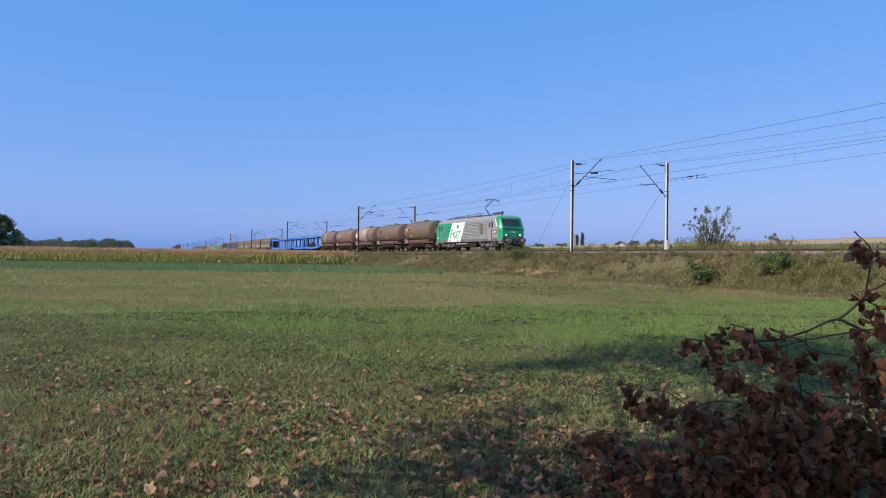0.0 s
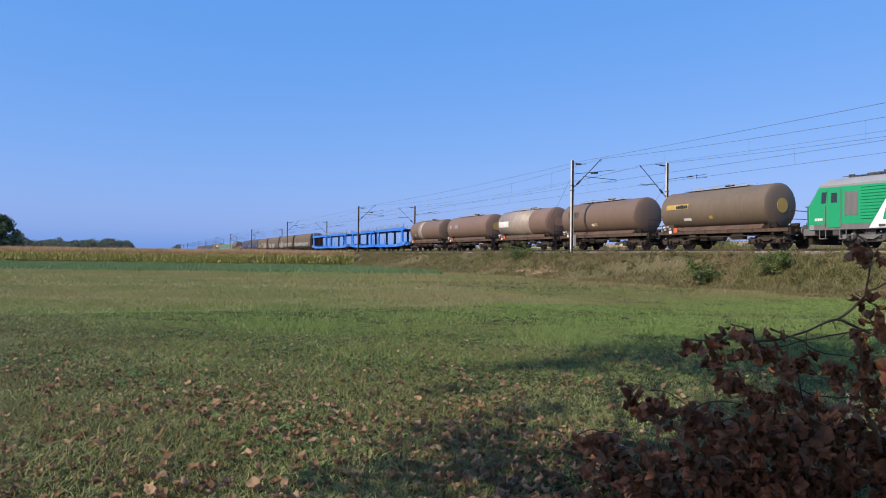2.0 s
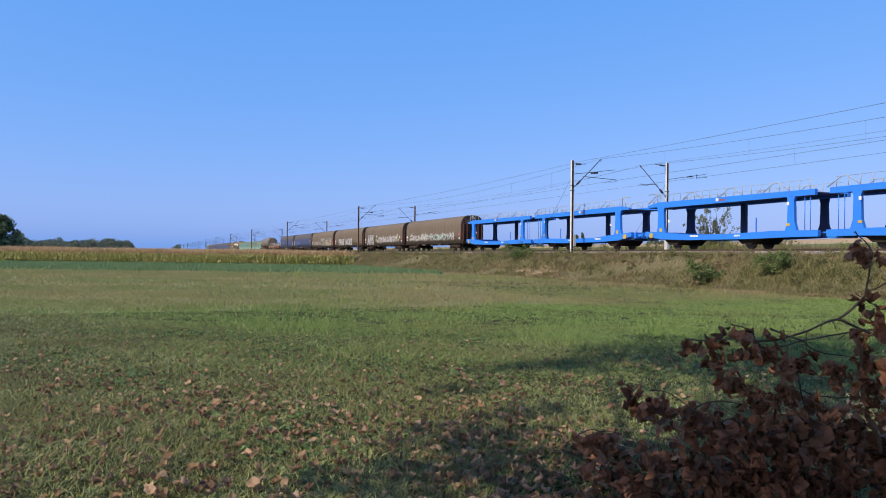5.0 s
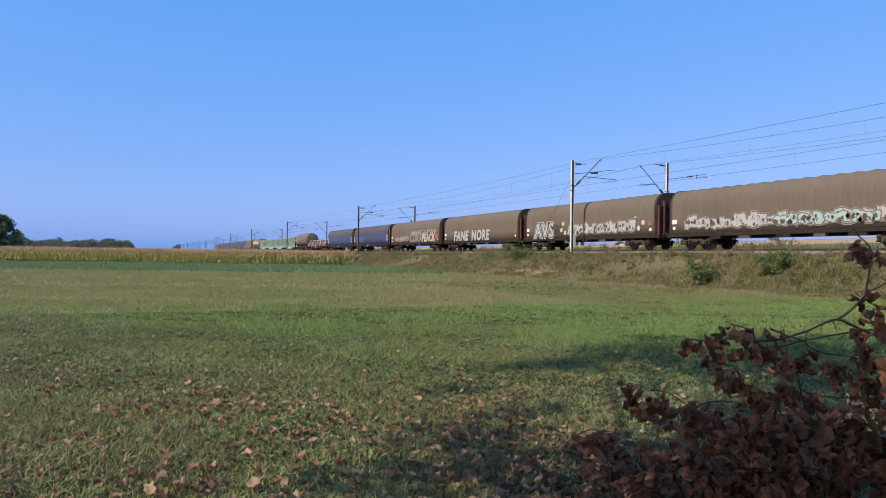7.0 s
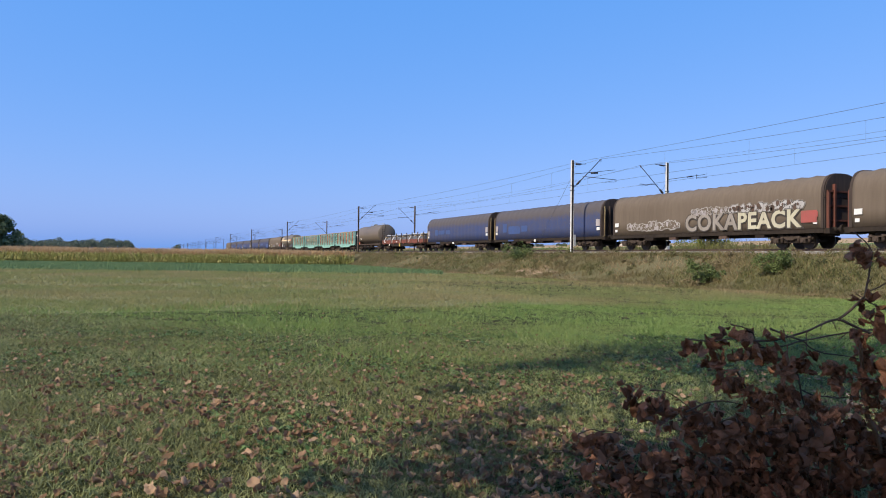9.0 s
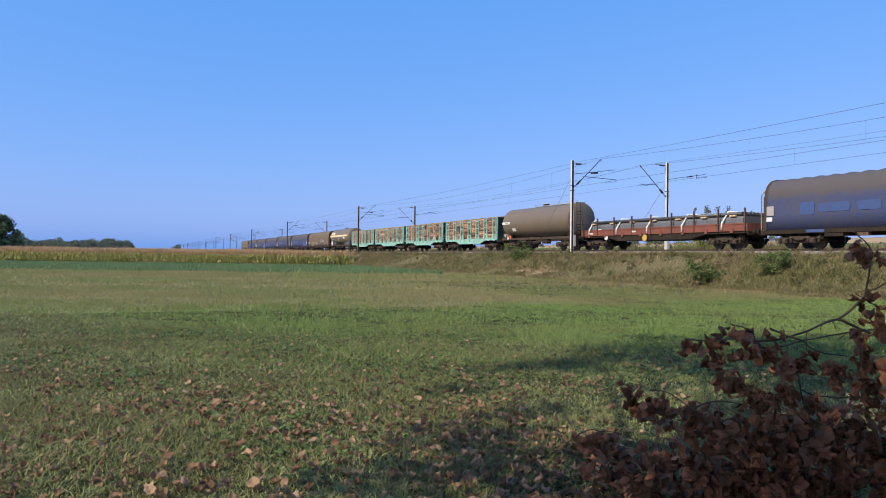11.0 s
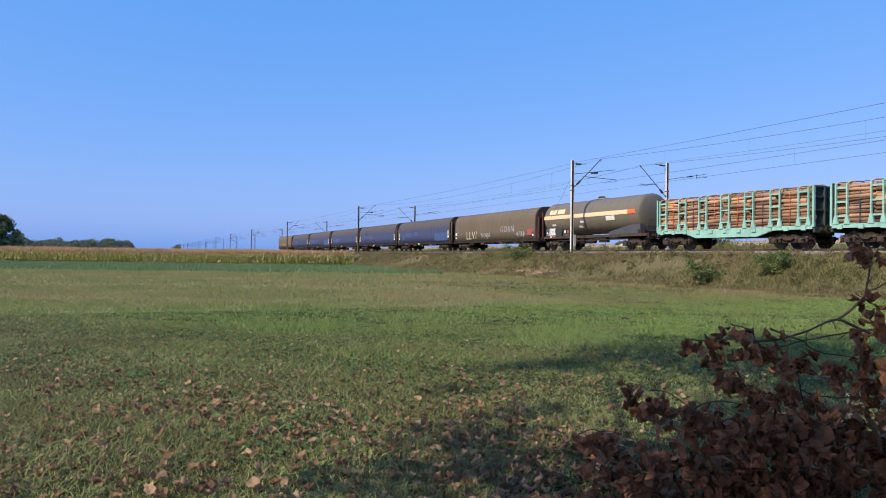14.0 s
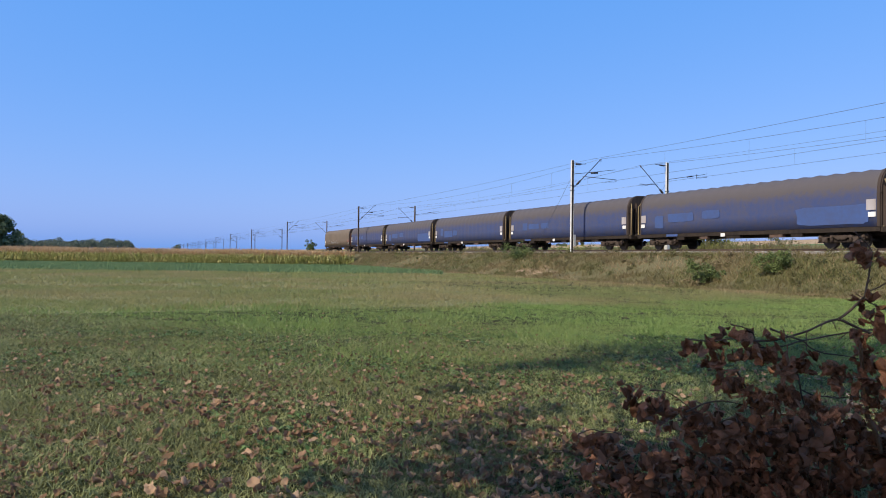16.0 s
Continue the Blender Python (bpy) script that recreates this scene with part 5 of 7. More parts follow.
w, half, tl = tank_wagon("weathered brown tank wagon with yellow lettering bars", 80.95, 93.1, tank_dun, end_mark=yellow_mark)
plate_y = tl - 0.6
tank_mark(w, "logo_ground", yellow_mark, plate_y, plate_y - 2.1, 2.75, 3.1, label="faded yellow logo strip")
bars(w, "lettering", black_board, plate_y - 0.5, 2.8, -1.41, 6, 0.26, 4)
tank_mark(w, "hazard_mark", white_mark, tl - 2.2, tl - 2.9, 1.95, 2.12)
tank_mark(w, "yellow_mark", yellow_mark, 0.2, -0.1, 2.0, 2.2)

w, half, tl = tank_wagon("weathered brown tank wagon with faded lettering", 93.1, 105.9, tank_brown, longer=0.2)
bars(w, "faded_lettering", slate_mark, tl - 0.6, 2.75, -1.4, 4, 0.55, 6, "dark faded lettering")
tank_mark(w, "hazard_mark", white_mark, 0.7, 0.35, 1.95, 2.15)
tank_mark(w, "hazard_mark", yellow_mark, 0.32, -0.05, 1.95, 2.18)

w, half, tl = tank_wagon("brown tank wagon with a silver streaked half and white panel", 105.9, 118.0, tank_rust, stain=(-1.9, 4.3, tank_silver), end_mark=disc_rust, longer=0.55)
tank_mark(w, "white_panel", white_mark, tl - 0.4, tl - 2.4, 2.35, 2.95, label="blank white panel", r=1.395)

w, half, tl = tank_wagon("rust-brown tank wagon with a pale logo", 118.0, 131.1, tank_rust, end_mark=yellow_mark, longer=0.28)
tank_mark(w, "logo", grey_mark, tl - 0.8, tl - 1.3, 2.6, 3.0, label="pale round logo shape")
bars(w, "logo_letters", grey_mark, tl - 1.8, 2.62, -1.4, 3, 0.5, 7, "pale logo shapes")

w, half, tl = tank_wagon("dark brown tank wagon with a pale spilled streak", 131.1, 143.9, tank_brown, stain=(0.6, 1.9, tank_silver), longer=0.4)
tank_mark(w, "hazard_mark", white_mark, tl - 1.8, tl - 2.1, 2.0, 2.2)

car_carrier(143.9, 174.4)
car_carrier(174.4, 205.1)

T = -1.458
w, half = tarp_wagon("brown tarpaulin wagon with a band of silver graffiti", 205.1, 225.0, seed=1)
scrawl(w, half - 2.2, -half + 3.2, 1.3, 2.25, T, 3, spray_silver, spray_shade, "silver bubble graffiti")
scrawl(w, 0.5, -half + 4.4, 1.35, 2.1, T - 0.03, 5, spray_teal, spray_shade, "pale teal bubble graffiti")

w, half = tarp_wagon("brown tarpaulin wagon with white outlined graffiti letters", 225.0, 244.95, seed=2)
place_text("AVS", 1.75, half - 2.5, 1.22, T + 0.006, spray_silver, w, "graffiti_halo", "silver halo", spread=0.2, space=1.1)
place_text("AVS", 1.75, half - 2.5, 1.22, T, spray_dark, w, "graffiti_outline", spread=0.12, space=1.1)
place_text("AVS", 1.75, half - 2.5, 1.22, T - 0.012, spray_silver, w, "graffiti", "silver sprayed letters", spread=0.04, space=1.1)
strokes(w, half - 5.0, half - 6.8, 1.4, 2.4, T, 4, spray_dark, "black scribble")
for i, (y, z) in enumerate(((7.3, 2.3), (7.6, 1.5), (7.0, 1.75), (17.0, 2.3), (17.4, 1.6), (17.9, 2.0))):
    part("spray_dot", Geo().tube((T, half - y, z), (T - 0.008, half - y, z), 0.2, 12), spray_cream, w)
scrawl(w, half - 7.9, -half + 3.6, 1.3, 2.3, T, 9, spray_silver, spray_shade, "white outlined graffiti")

w, half = tarp_wagon("brown tarpaulin wagon with silver graffiti words", 244.95, 264.75, seed=3)
for word, y in (("FANE", half - 3.7), ("NORE", half - 8.5)):
    place_text(word, 1.5, y, 1.2, T, spray_dark, w, "graffiti_outline", spread=0.13, shear=0.12, space=1.12)
    place_text(word, 1.5, y, 1.2, T - 0.012, spray_silver, w, "graffiti", "silver sprayed word", spread=0.07, shear=0.12, space=1.12)

w, half = tarp_wagon("brown tarpaulin wagon with overlapping graffiti words", 264.75, 284.6, seed=4)
for word, y, z, size, m in (("COKA", half - 8.7, 1.25, 1.5, tarp_brown), ("PEACK", half - 13.2, 1.25, 1.4, spray_cream)):
    place_text(word, size, y, z, T, spray_dark, w, "graffiti_outline", spread=0.12, space=1.08)
    place_text(word, size, y, z, T - 0.012, spray_faint if m is tarp_brown else m, w, "graffiti", "sprayed graffiti word", spread=0.045, space=1.08)
scrawl(w, half - 2.6, half - 8.0, 1.35, 2.1, T, 12, tarp_brown, spray_silver, "faint outlined graffiti")
scrawl(w, half - 9.2, half - 12.5, 2.25, 2.8, T, 13, tarp_brown, spray_silver, "faint outlined graffiti")
scrawl(w, half - 12.4, half - 17.6, 2.2, 2.85, T - 0.01, 14, spray_silver, spray_dark, "silver graffiti")
plate(w, "red_patch", red_mark, half - 17.75, half - 18.75, 1.45, 2.12, -1.482, "dull red sprayed patch")


def blue_wagon(front, back, seed, patches):
    w, half = tarp_wagon("grimy blue tarpaulin wagon with brown soiled roof", front, back, True, seed)
    for y, wd, z0, z1 in patches:
        r, g = random.Random(seed * 7 + int(y * 10)), Geo()
        ring = []
        for i in range(22):
            a = 2 * math.pi * i / 22
            c, s, q = math.cos(a), math.sin(a), r.uniform(0.93, 1.04)
            ring.append((half - y - wd / 2 + math.copysign(abs(c) ** 0.25, c) * wd / 2 * q, (z0 + z1) / 2 + math.copysign(abs(s) ** 0.25, s) * (z1 - z0) / 2 * q))
        g.loft([[(x, a, b) for a, b in ring] for x in (-1.42, -1.4385)], smooth=False)
        part("clean_patch", g, tarp_clean, w, "brighter blue patch")
    plate(w, "frame_plate", tarp_clean, half - 3.6, half - 4.7, 0.9, 1.06, -1.405)
    plate(w, "frame_plate", white_mark, half - 8.6, half - 8.95, 0.8, 1.02, -1.405)


SET_A = ((3.2, 0.9, 1.9, 2.6), (4.3, 1.9, 2.0, 2.5), (6.6, 1.3, 2.0, 2.5))
SET_B = ((2.5, 0.8, 1.8, 2.7), (3.6, 2.4, 1.6, 2.4), (6.2, 1.2, 1.8, 2.4))
SET_C = ((2.4, 0.9, 1.5, 2.4), (3.7, 2.5, 1.9, 2.5), (7.0, 1.5, 2.0, 2.55), (14.2, 4.4, 1.25, 2.3))
blue_wagon(284.6, 304.53, 5, SET_B)
blue_wagon(304.53, 323.35, 6, SET_A)
flat_wagon(323.35, 341.88)

w, half, tl = tank_wagon("large grey-brown tank wagon with an end ladder", 341.88, 356.1, tank_grey, r=1.48, cz=2.74, ladder=True)
tank_mark(w, "label_strip", white_mark, tl - 0.35, tl - 1.9, 2.62, 2.85, 1.48, 2.74, "white label strip")
bars(w, "lettering", grey_mark, tl - 0.5, 2.67, -1.505, 7, 0.14, 11)
tank_mark(w, "hazard_mark", white_mark, tl - 2.2, tl - 2.9, 1.9, 2.2, 1.48, 2.74)

for k, (a, b) in enumerate(((356.1, 370.5), (370.5, 384.55), (384.55, 398.6), (398.6, 412.3))):
    timber_wagon(a, b, 20 + k)

w, half, tl = tank_wagon("olive gas tank wagon with a cream stripe", 412.3, 427.8, tank_gas, r=1.47, cz=2.82, rings=12, ladder=True, low_frame=False)
tank_mark(w, "stripe", cream_mark, tl - 0.4, -tl + 1.3, 2.75, 3.08, 1.485, 2.82, "cream painted stripe")
tank_mark(w, "stripe_end", orange_mark, -tl + 1.3, -tl + 0.4, 2.75, 3.08, 1.485, 2.82, "faded orange end of the stripe")
for y in (1.2, 2.5):
    tank_mark(w, "cream_panel", cream_mark, tl - y, tl - y - 1.1, 3.2, 3.6, 1.485, 2.82, "cream panel")
plate(w, "black_board", black_board, tl - 0.55, tl - 2.7, 1.25, 1.95, -1.4, "black data board")
for j in range(3):
    bars(w, "board_lettering", white_mark, tl - 0.7, 1.32 + 0.2 * j, -1.415, 6, 0.24, 30 + j)
plate(w, "hazard_diamond", white_mark, tl - 3.0, tl - 3.25, 1.5, 1.75, -1.35)
plate(w, "hazard_diamond", red_mark, tl - 3.45, tl - 3.7, 1.5, 1.75, -1.35)
tank_mark(w, "notice_panel", white_mark, -tl + 4.0, -tl + 2.9, 2.35, 2.7, 1.485, 2.82)
for y, z in ((6.0, 2.3), (5.6, 1.9), (0.6 + 1.0, 2.15)):
    tank_mark(w, "notice_panel", white_mark, tl - y, tl - y - 0.6, z, z + 0.16, 1.485, 2.82)

w, half = tarp_wagon("brown tarpaulin wagon with thin chalk-white graffiti", 427.8, 447.8, seed=8)
place_text("LLV/", 1.25, half - 4.0, 1.25, T, spray_cream, w, "graffiti", "thin pale sprayed strokes", spread=0.0, space=1.2)
place_text("NINJA", 0.75, half - 7.7, 1.4, T, spray_silver, w, "graffiti", "thin pale sprayed word", spread=-0.004, space=1.15)
place_text("GORN", 0.9, half - 12.2, 1.85, T, spray_silver, w, "graffiti", "thin pale sprayed word", spread=-0.004, space=1.2)
strokes(w, half - 15.6, half - 17.2, 1.3, 1.9, T, 6, spray_silver, "pale scribble")
plate(w, "red_patch", red_mark, half - 17.7, half - 18.6, 1.45, 2.05, -1.482, "dull red square plate")
for k, (a, b) in enumerate(((447.8, 467.6), (467.49, 487.42), (487.42, 507.05), (507.05, 526.68), (526.68, 545.83))):
    blue_wagon(a, b, 10 + k, (SET_C, SET_A, SET_B, SET_C, SET_A)[k])
w, half = tarp_wagon("brown tarpaulin wagon at the end of the train", 545.83, 565.4, seed=9)
strokes(w, half - 4, half - 12, 1.35, 2.1, T, 16, spray_silver, "pale scribble", 24)

# ---- grass and weeds ----
meadow_grass = foliage_material("meadow_blades", (0.03, 0.043, 0.013), (0.42, 0.43, 0.185), (0.19, 0.185, 0.075), patch=0.5, rough=0.5)
weed_green = foliage_material("broad_weed_leaf", (0.06, 0.105, 0.03), (0.16, 0.24, 0.085), (0.12, 0.16, 0.05), patch=0.6, rough=0.5)
strip_green = foliage_material("green_strip_blades", (0.135, 0.21, 0.052), (0.275, 0.35, 0.112), (0.215, 0.265, 0.085), patch=0.22, through=0.3)
strip_dry = foliage_material("dry_strip_blades", (0.20, 0.225, 0.075), (0.30, 0.295, 0.12), (0.32, 0.265, 0.125), patch=0.13, through=0.4)
dry_grass = foliage_material("dry_blades", (0.20, 0.17, 0.075), (0.36, 0.30, 0.15), (0.14, 0.15, 0.055), patch=0.2)
bank_green = foliage_material("bank_weeds", (0.09, 0.10, 0.036), (0.22, 0.205, 0.085), (0.21, 0.165, 0.085), patch=0.28, through=0.3)
bank_dry = foliage_material("bank_straw", (0.22, 0.16, 0.085), (0.36, 0.27, 0.15), (0.14, 0.12, 0.05), patch=0.4)
lush = foliage_material("lush_crop", (0.11, 0.18, 0.08), (0.155, 0.22, 0.10))


def view_scatter(rng, n, near, far):
    """Roots spread evenly over the meadow in a wedge ahead of the camera."""
    f = np.sqrt(rng.uniform(near * near, far * far, n))
    a = rng.uniform(-0.70, 0.70, n)
    x, y = ahead_array(f * a, f)
    return x, y, f


def strip_edge(right):
    """How far ahead the mown green grass gives way to the uncut dry strip."""
    return 21.3 + 0.33 * right + 0.012 * right * right


def make_meadow():
    rng = np.random.default_rng(3)
    zones = (("meadow_grass", meadow_grass, "coarse short green meadow grass in tufts", 0), ("mown_grass", strip_green, "bright green mown grass", 1), ("uncut_grass", strip_dry, "yellowish uncut grass strip", 2))
    bins = {}
    for n, near, far, h, w in ((190000, 3.6, 8.5, 0.062, 0.0078), (230000, 8.5, 16, 0.062, 0.0115), (300000, 16, 32, 0.075, 0.02), (225000, 32, 62, 0.11, 0.034)):
        # tufts: several blades from about one root
        k = n // 7
        x, y, f = view_scatter(rng, k, near, far)
        x, y = np.repeat(x, 7), np.repeat(y, 7)
        n = len(x)
        x, y = x + rng.normal(0, 0.016 * near ** 0.5, n), y + rng.normal(0, 0.016 * near ** 0.5, n)
        right, f = x * _c - y * _s, x * _s + y * _c
        patch = 0.5 + 0.85 * np.abs(np.sin(x * 0.9 + 1.3 * np.sin(y * 0.7))) * np.abs(np.cos(y * 0.55 + np.sin(x * 0.4)))
        hh = h * np.repeat(rng.uniform(0.4, 1.5, k), 7) * rng.uniform(0.5, 1.25, n) * patch
        wave = 0.8 * np.sin(x * 0.7) + 0.6 * np.sin(y * 1.1 + x)
        edge = strip_edge(right)
        fuzz = rng.normal(0, 1, n)
        hh = hh * (1 + 0.9 * np.exp(-((f - edge - wave) / 0.5) ** 2) * (right < 1))
        zone = np.where(f > edge + wave + 0.7 * fuzz, 2, np.where(f + 1.5 * wave + 2.6 * fuzz > 11.5 - 0.55 * right, 1, 0))
        for q in (0, 1, 2):
            m = (zone == q) & (x < 27.2)
            bins.setdefault((q, near > 8), []).append((np.stack([x, y, np.full(n, -0.004)], 1)[m], hh[m], (w * rng.uniform(0.5, 1.4, n))[m]))
    for name, mat, label, q in zones:
        vs, fs, base = [], [], 0
        for plain in (False, True):
            if (q, plain) not in bins:
                continue
            roots, hh, ww = (np.concatenate(a) for a in zip(*bins[q, plain]))
            v, t = blades(rng, roots, hh, ww, 2.3 if q == 0 else 1.2, plain)
            vs.append(v)
            fs.append(t + base)
            base += len(v)
        tagged(new(name, many(name, np.concatenate(vs), np.concatenate(fs), mat)), label, "grass", kind="stuff")
    # broad-leaved weeds among the near grass: clover and young dandelion
    k = 5200
    x, y, f = view_scatter(rng, k, 3.7, 14)
    clump = np.sin(x * 1.7 + 2 * np.sin(y * 0.9)) + np.sin(y * 1.3 + x * 0.6) + rng.normal(0, 0.5, k)
    keep = clump > 0.25
    x, y = x[keep], y[keep]
    per = 9
    n = len(x) * per
    a, tilt, ln = rng.uniform(0, 2 * np.pi, n), rng.uniform(0.05, 0.75, n), rng.uniform(0.025, 0.07, n)
    out = np.stack([np.cos(a) * np.cos(tilt), np.sin(a) * np.cos(tilt), np.sin(tilt)], 1)
    side = np.stack([-np.sin(a), np.cos(a), rng.uniform(-0.4, 0.4, n)], 1)
    c = np.stack([np.repeat(x, per), np.repeat(y, per), rng.uniform(0.004, 0.03, n)], 1) + rng.normal(0, 1, (n, 3)) * [0.02, 0.02, 0.004]
    v = np.stack([c, c + out * ln[:, None] * 0.6 + side * ln[:, None] * 0.26, c + out * ln[:, None] - [0, 0, 0.006], c + out * ln[:, None] * 0.6 - side * ln[:, None] * 0.26], 1).reshape(-1, 3)
    tagged(new("meadow_weeds", many("meadow_weeds", v, np.arange(n * 4).reshape(-1, 4), weed_green)), "small broad-leaved weeds in the meadow grass", "weeds", kind="stuff")
    # bleached straw lying in the near grass
    n = 5200
    x, y, f = view_scatter(rng, n, 3.7, 13)
    v, t = blades(rng, np.stack([x, y, rng.uniform(0.005, 0.03, n)], 1), rng.uniform(0.025, 0.06, n), rng.uniform(0.004, 0.009, n), 3.2)
    tagged(new("straw", many("straw", v, t, dry_grass)), "bleached straw lying in the grass", "straw", kind="stuff")
    # dry stalks of the uncut strip
    n = 26000
    x, y, f = view_scatter(rng, n, 16, 60)
    right = x * _c - y * _s
    band = np.clip((f - strip_edge(right)) / 5.0, 0, 1) * (0.15 + 0.85 * (np.sin(x * 0.35 + 2 * np.sin(y * 0.13)) + np.sin(f * 0.55 + 0.6 * np.sin(right * 0.2)) > 0.1))
    keep = (x < 27.4) & (rng.uniform(0, 1, n) < band)
    roots = np.stack([x, y, np.zeros(n)], 1)[keep]
    v, t = blades(rng, roots, rng.uniform(0.1, 0.25, len(roots)), rng.uniform(0.012, 0.026, len(roots)), 0.5, True)
    ob = new("dry_grass", many("dry_grass", v, t, dry_grass))
    tagged(ob, "dry straw-coloured grass stalks in the meadow", "grass", kind="stuff")
    # the lush crop strip before the maize
    n = 70000
    f, r = rng.uniform(59, 101, n), rng.uniform(-75, 0, n)
    x, y = ahead_array(r, f)
    keep = x < 27.6
    roots = np.stack([x, y, np.zeros(n)], 1)[keep]
    v, t = blades(rng, roots, rng.uniform(0.15, 0.3, len(roots)), rng.uniform(0.06, 0.14, len(roots)), 0.8, True)
    ob = new("green_crop", many("green_crop", v, t, lush))
    tagged(ob, "low lush green crop before the maize", "crop", kind="stuff")


def make_bank_weeds():
    rng = np.random.default_rng(5)
    for name, mat, n, hs, label, lo, hi in (("bank_grass", bank_green, 150000, (0.12, 0.42), "rough green weeds on the embankment", 27.6, 33.6), ("bank_straw", bank_dry, 34000, (0.15, 0.5), "dry brown grass on the embankment", 27.7, 33.3)):
        y = 12 + rng.uniform(0, 1, n) ** 1.6 * 170
        x = rng.uniform(lo, hi, n)
        lump = np.sin(y * 0.45 + 1.7 * np.sin(x * 1.3)) + np.sin(y * 0.17 + x)
        keep = (lump > -0.9) if mat is bank_green else (lump < 1.1)
        x, y = x[keep], y[keep]
        z = np.array([bank_height(float(a), float(b)) for a, b in zip(x, y)])
        h = rng.uniform(*hs, len(x)) * (0.6 + 0.5 * np.abs(np.sin(y * 0.8 + x * 2.0))) * np.where(x > 32.6, 0.6, 1.0)
        v, t = blades(rng, np.stack([x, y, z - 0.02], 1), h * 0.8, rng.uniform(0.025, 0.065, len(x)), 1.3, True)
        tagged(new(name, many(name, v, t, mat)), label, "weeds", kind="stuff")
    n = 56000
    y, x = 20 + rng.uniform(0, 1, n) ** 1.3 * 220, 42.8 + 7.7 * rng.uniform(0, 1, n) ** 1.4
    h = rng.uniform(0.6, 1.5, n) * (0.75 + 0.5 * np.abs(np.sin(y * 0.21 + np.sin(x)) * np.cos(y * 0.07)))
    z = np.where(x < 44.5, 1.7, np.where(x < 47.5, 1.6 - (x - 44.5) * 0.13, 1.25))
    v, t = blades(rng, np.stack([x, y, z - 0.05], 1), h, rng.uniform(0.05, 0.13, n), 0.7, True)
    m = 240
    wy, wx, ws = 22 + rng.uniform(0, 1, m) ** 1.2 * 130, rng.uniform(43.4, 46.5, m), rng.uniform(0.2, 0.5, m)
    c = np.stack([wx, wy, 1.75 + ws + rng.uniform(0, 0.7, m)], 1)
    for name, sel, leaf in (("weed_bushes", slice(0, 190), clump_leaf), ("yellow_weeds", slice(190, m), leaf_yellow)):
        a, b = leaf_cloud(rng, c[sel], ws[sel], 60, 0.07)
        tagged(new(name, many(name, a, b, leaf)), "bushy weeds behind the far track", "weeds", kind="stuff")
    tagged(new("far_weeds", many("far_weeds", v, t, bank_green)), "tall weeds behind the far track", "weeds", kind="stuff")


def make_weed_clumps():
    rng = np.random.default_rng(8)
    n = 420
    y, x = 14 + rng.uniform(0, 1, n) ** 1.5 * 120, rng.uniform(27.9, 33.0, n)
    s = rng.uniform(0.15, 0.42, n)
    c = np.stack([x, y, np.array([bank_height(float(a), float(b)) for a, b in zip(x, y)]) + s * 0.4], 1)
    v, f = leaf_cloud(rng, c, s, 110, 0.045)
    tagged(new("weed_clumps", many("weed_clumps", v, f, clump_leaf)), "bushy olive and brown weeds on the embankment", "weeds", kind="stuff")


def make_foot_strip():
    """Short dry grass along the foot of the bank, a patch of bare sandy earth, and the grass round the camera."""
    rng = np.random.default_rng(9)
    n = 16000
    y, x = 10 + rng.uniform(0, 1, n) ** 1.5 * 110, 27.15 + 0.28 * rng.normal(0, 1, n)
    keep = (x > 26.6) & (x < 27.75)
    v, t = blades(rng, np.stack([x, y, np.zeros(n)], 1)[keep], rng.uniform(0.05, 0.16, keep.sum()), rng.uniform(0.02, 0.05, keep.sum()), 1.2)
    tagged(new("foot_grass", many("foot_grass", v, t, bank_dry)), "short bleached grass at the foot of the bank", "grass", kind="stuff")
    g = Geo()
    rows = []
    for i in range(9):
        y = 44.5 + 0.75 * i
        half = 0.75 * math.sin(math.pi * (i + 0.5) / 9) + 0.08
        rows.append([(28.75 + half * k / 3, y, bank_height(28.75 + half * k / 3, y) + 0.05 - 0.02 * abs(k)) for k in range(-3, 4)])
    g.loft(rows, close=False, caps=False)
    lone("bare_earth", g, sandy, "patch of bare sandy earth on the slope", "earth", kind="structure")
    n = 14000
    a, d = rng.uniform(0, 2 * np.pi, n), np.sqrt(rng.uniform(0.02, 49, n))
    x, y = d * np.cos(a), d * np.sin(a)
    f, right = x * _s + y * _c, x * _c - y * _s
    keep = (f < 3.6) | (np.abs(right) > 0.7 * f)
    v, t = blades(rng, np.stack([x, y, np.zeros(n)], 1)[keep], rng.uniform(0.03, 0.1, keep.sum()), 0.008, 1.4)
    tagged(new("verge_grass", many("verge_grass", v, t, meadow_grass)), "coarse grass at the meadow edge", "grass", kind="stuff")


sandy = material("sandy_earth", (0.30, 0.21, 0.14), (0.22, 0.16, 0.10), rough=0.95, scale=2, bump=0.6)
make_foot_strip()
make_meadow()

# ---- leaves, bushes and trees ----
leaf_green = foliage_material("bush_leaf", (0.07, 0.098, 0.032), (0.16, 0.195, 0.07))
leaf_olive = foliage_material("willow_leaf", (0.10, 0.115, 0.06), (0.20, 0.205, 0.115), through=0.3)
leaf_yellow = foliage_material("yellowing_leaf", (0.15, 0.185, 0.042), (0.26, 0.265, 0.068))
leaf_mid = foliage_material("tree_leaf", (0.085, 0.115, 0.065), (0.15, 0.185, 0.10))
# Greyed leaf colour: the haze of distance is painted in, no air is modelled.
leaf_far_haze = foliage_material("far_leaf_haze", (0.10, 0.125, 0.10), (0.15, 0.175, 0.135), through=0.3)
clump_leaf = foliage_material("weed_leaf", (0.07, 0.085, 0.03), (0.17, 0.155, 0.065), (0.19, 0.14, 0.08), patch=0.35)
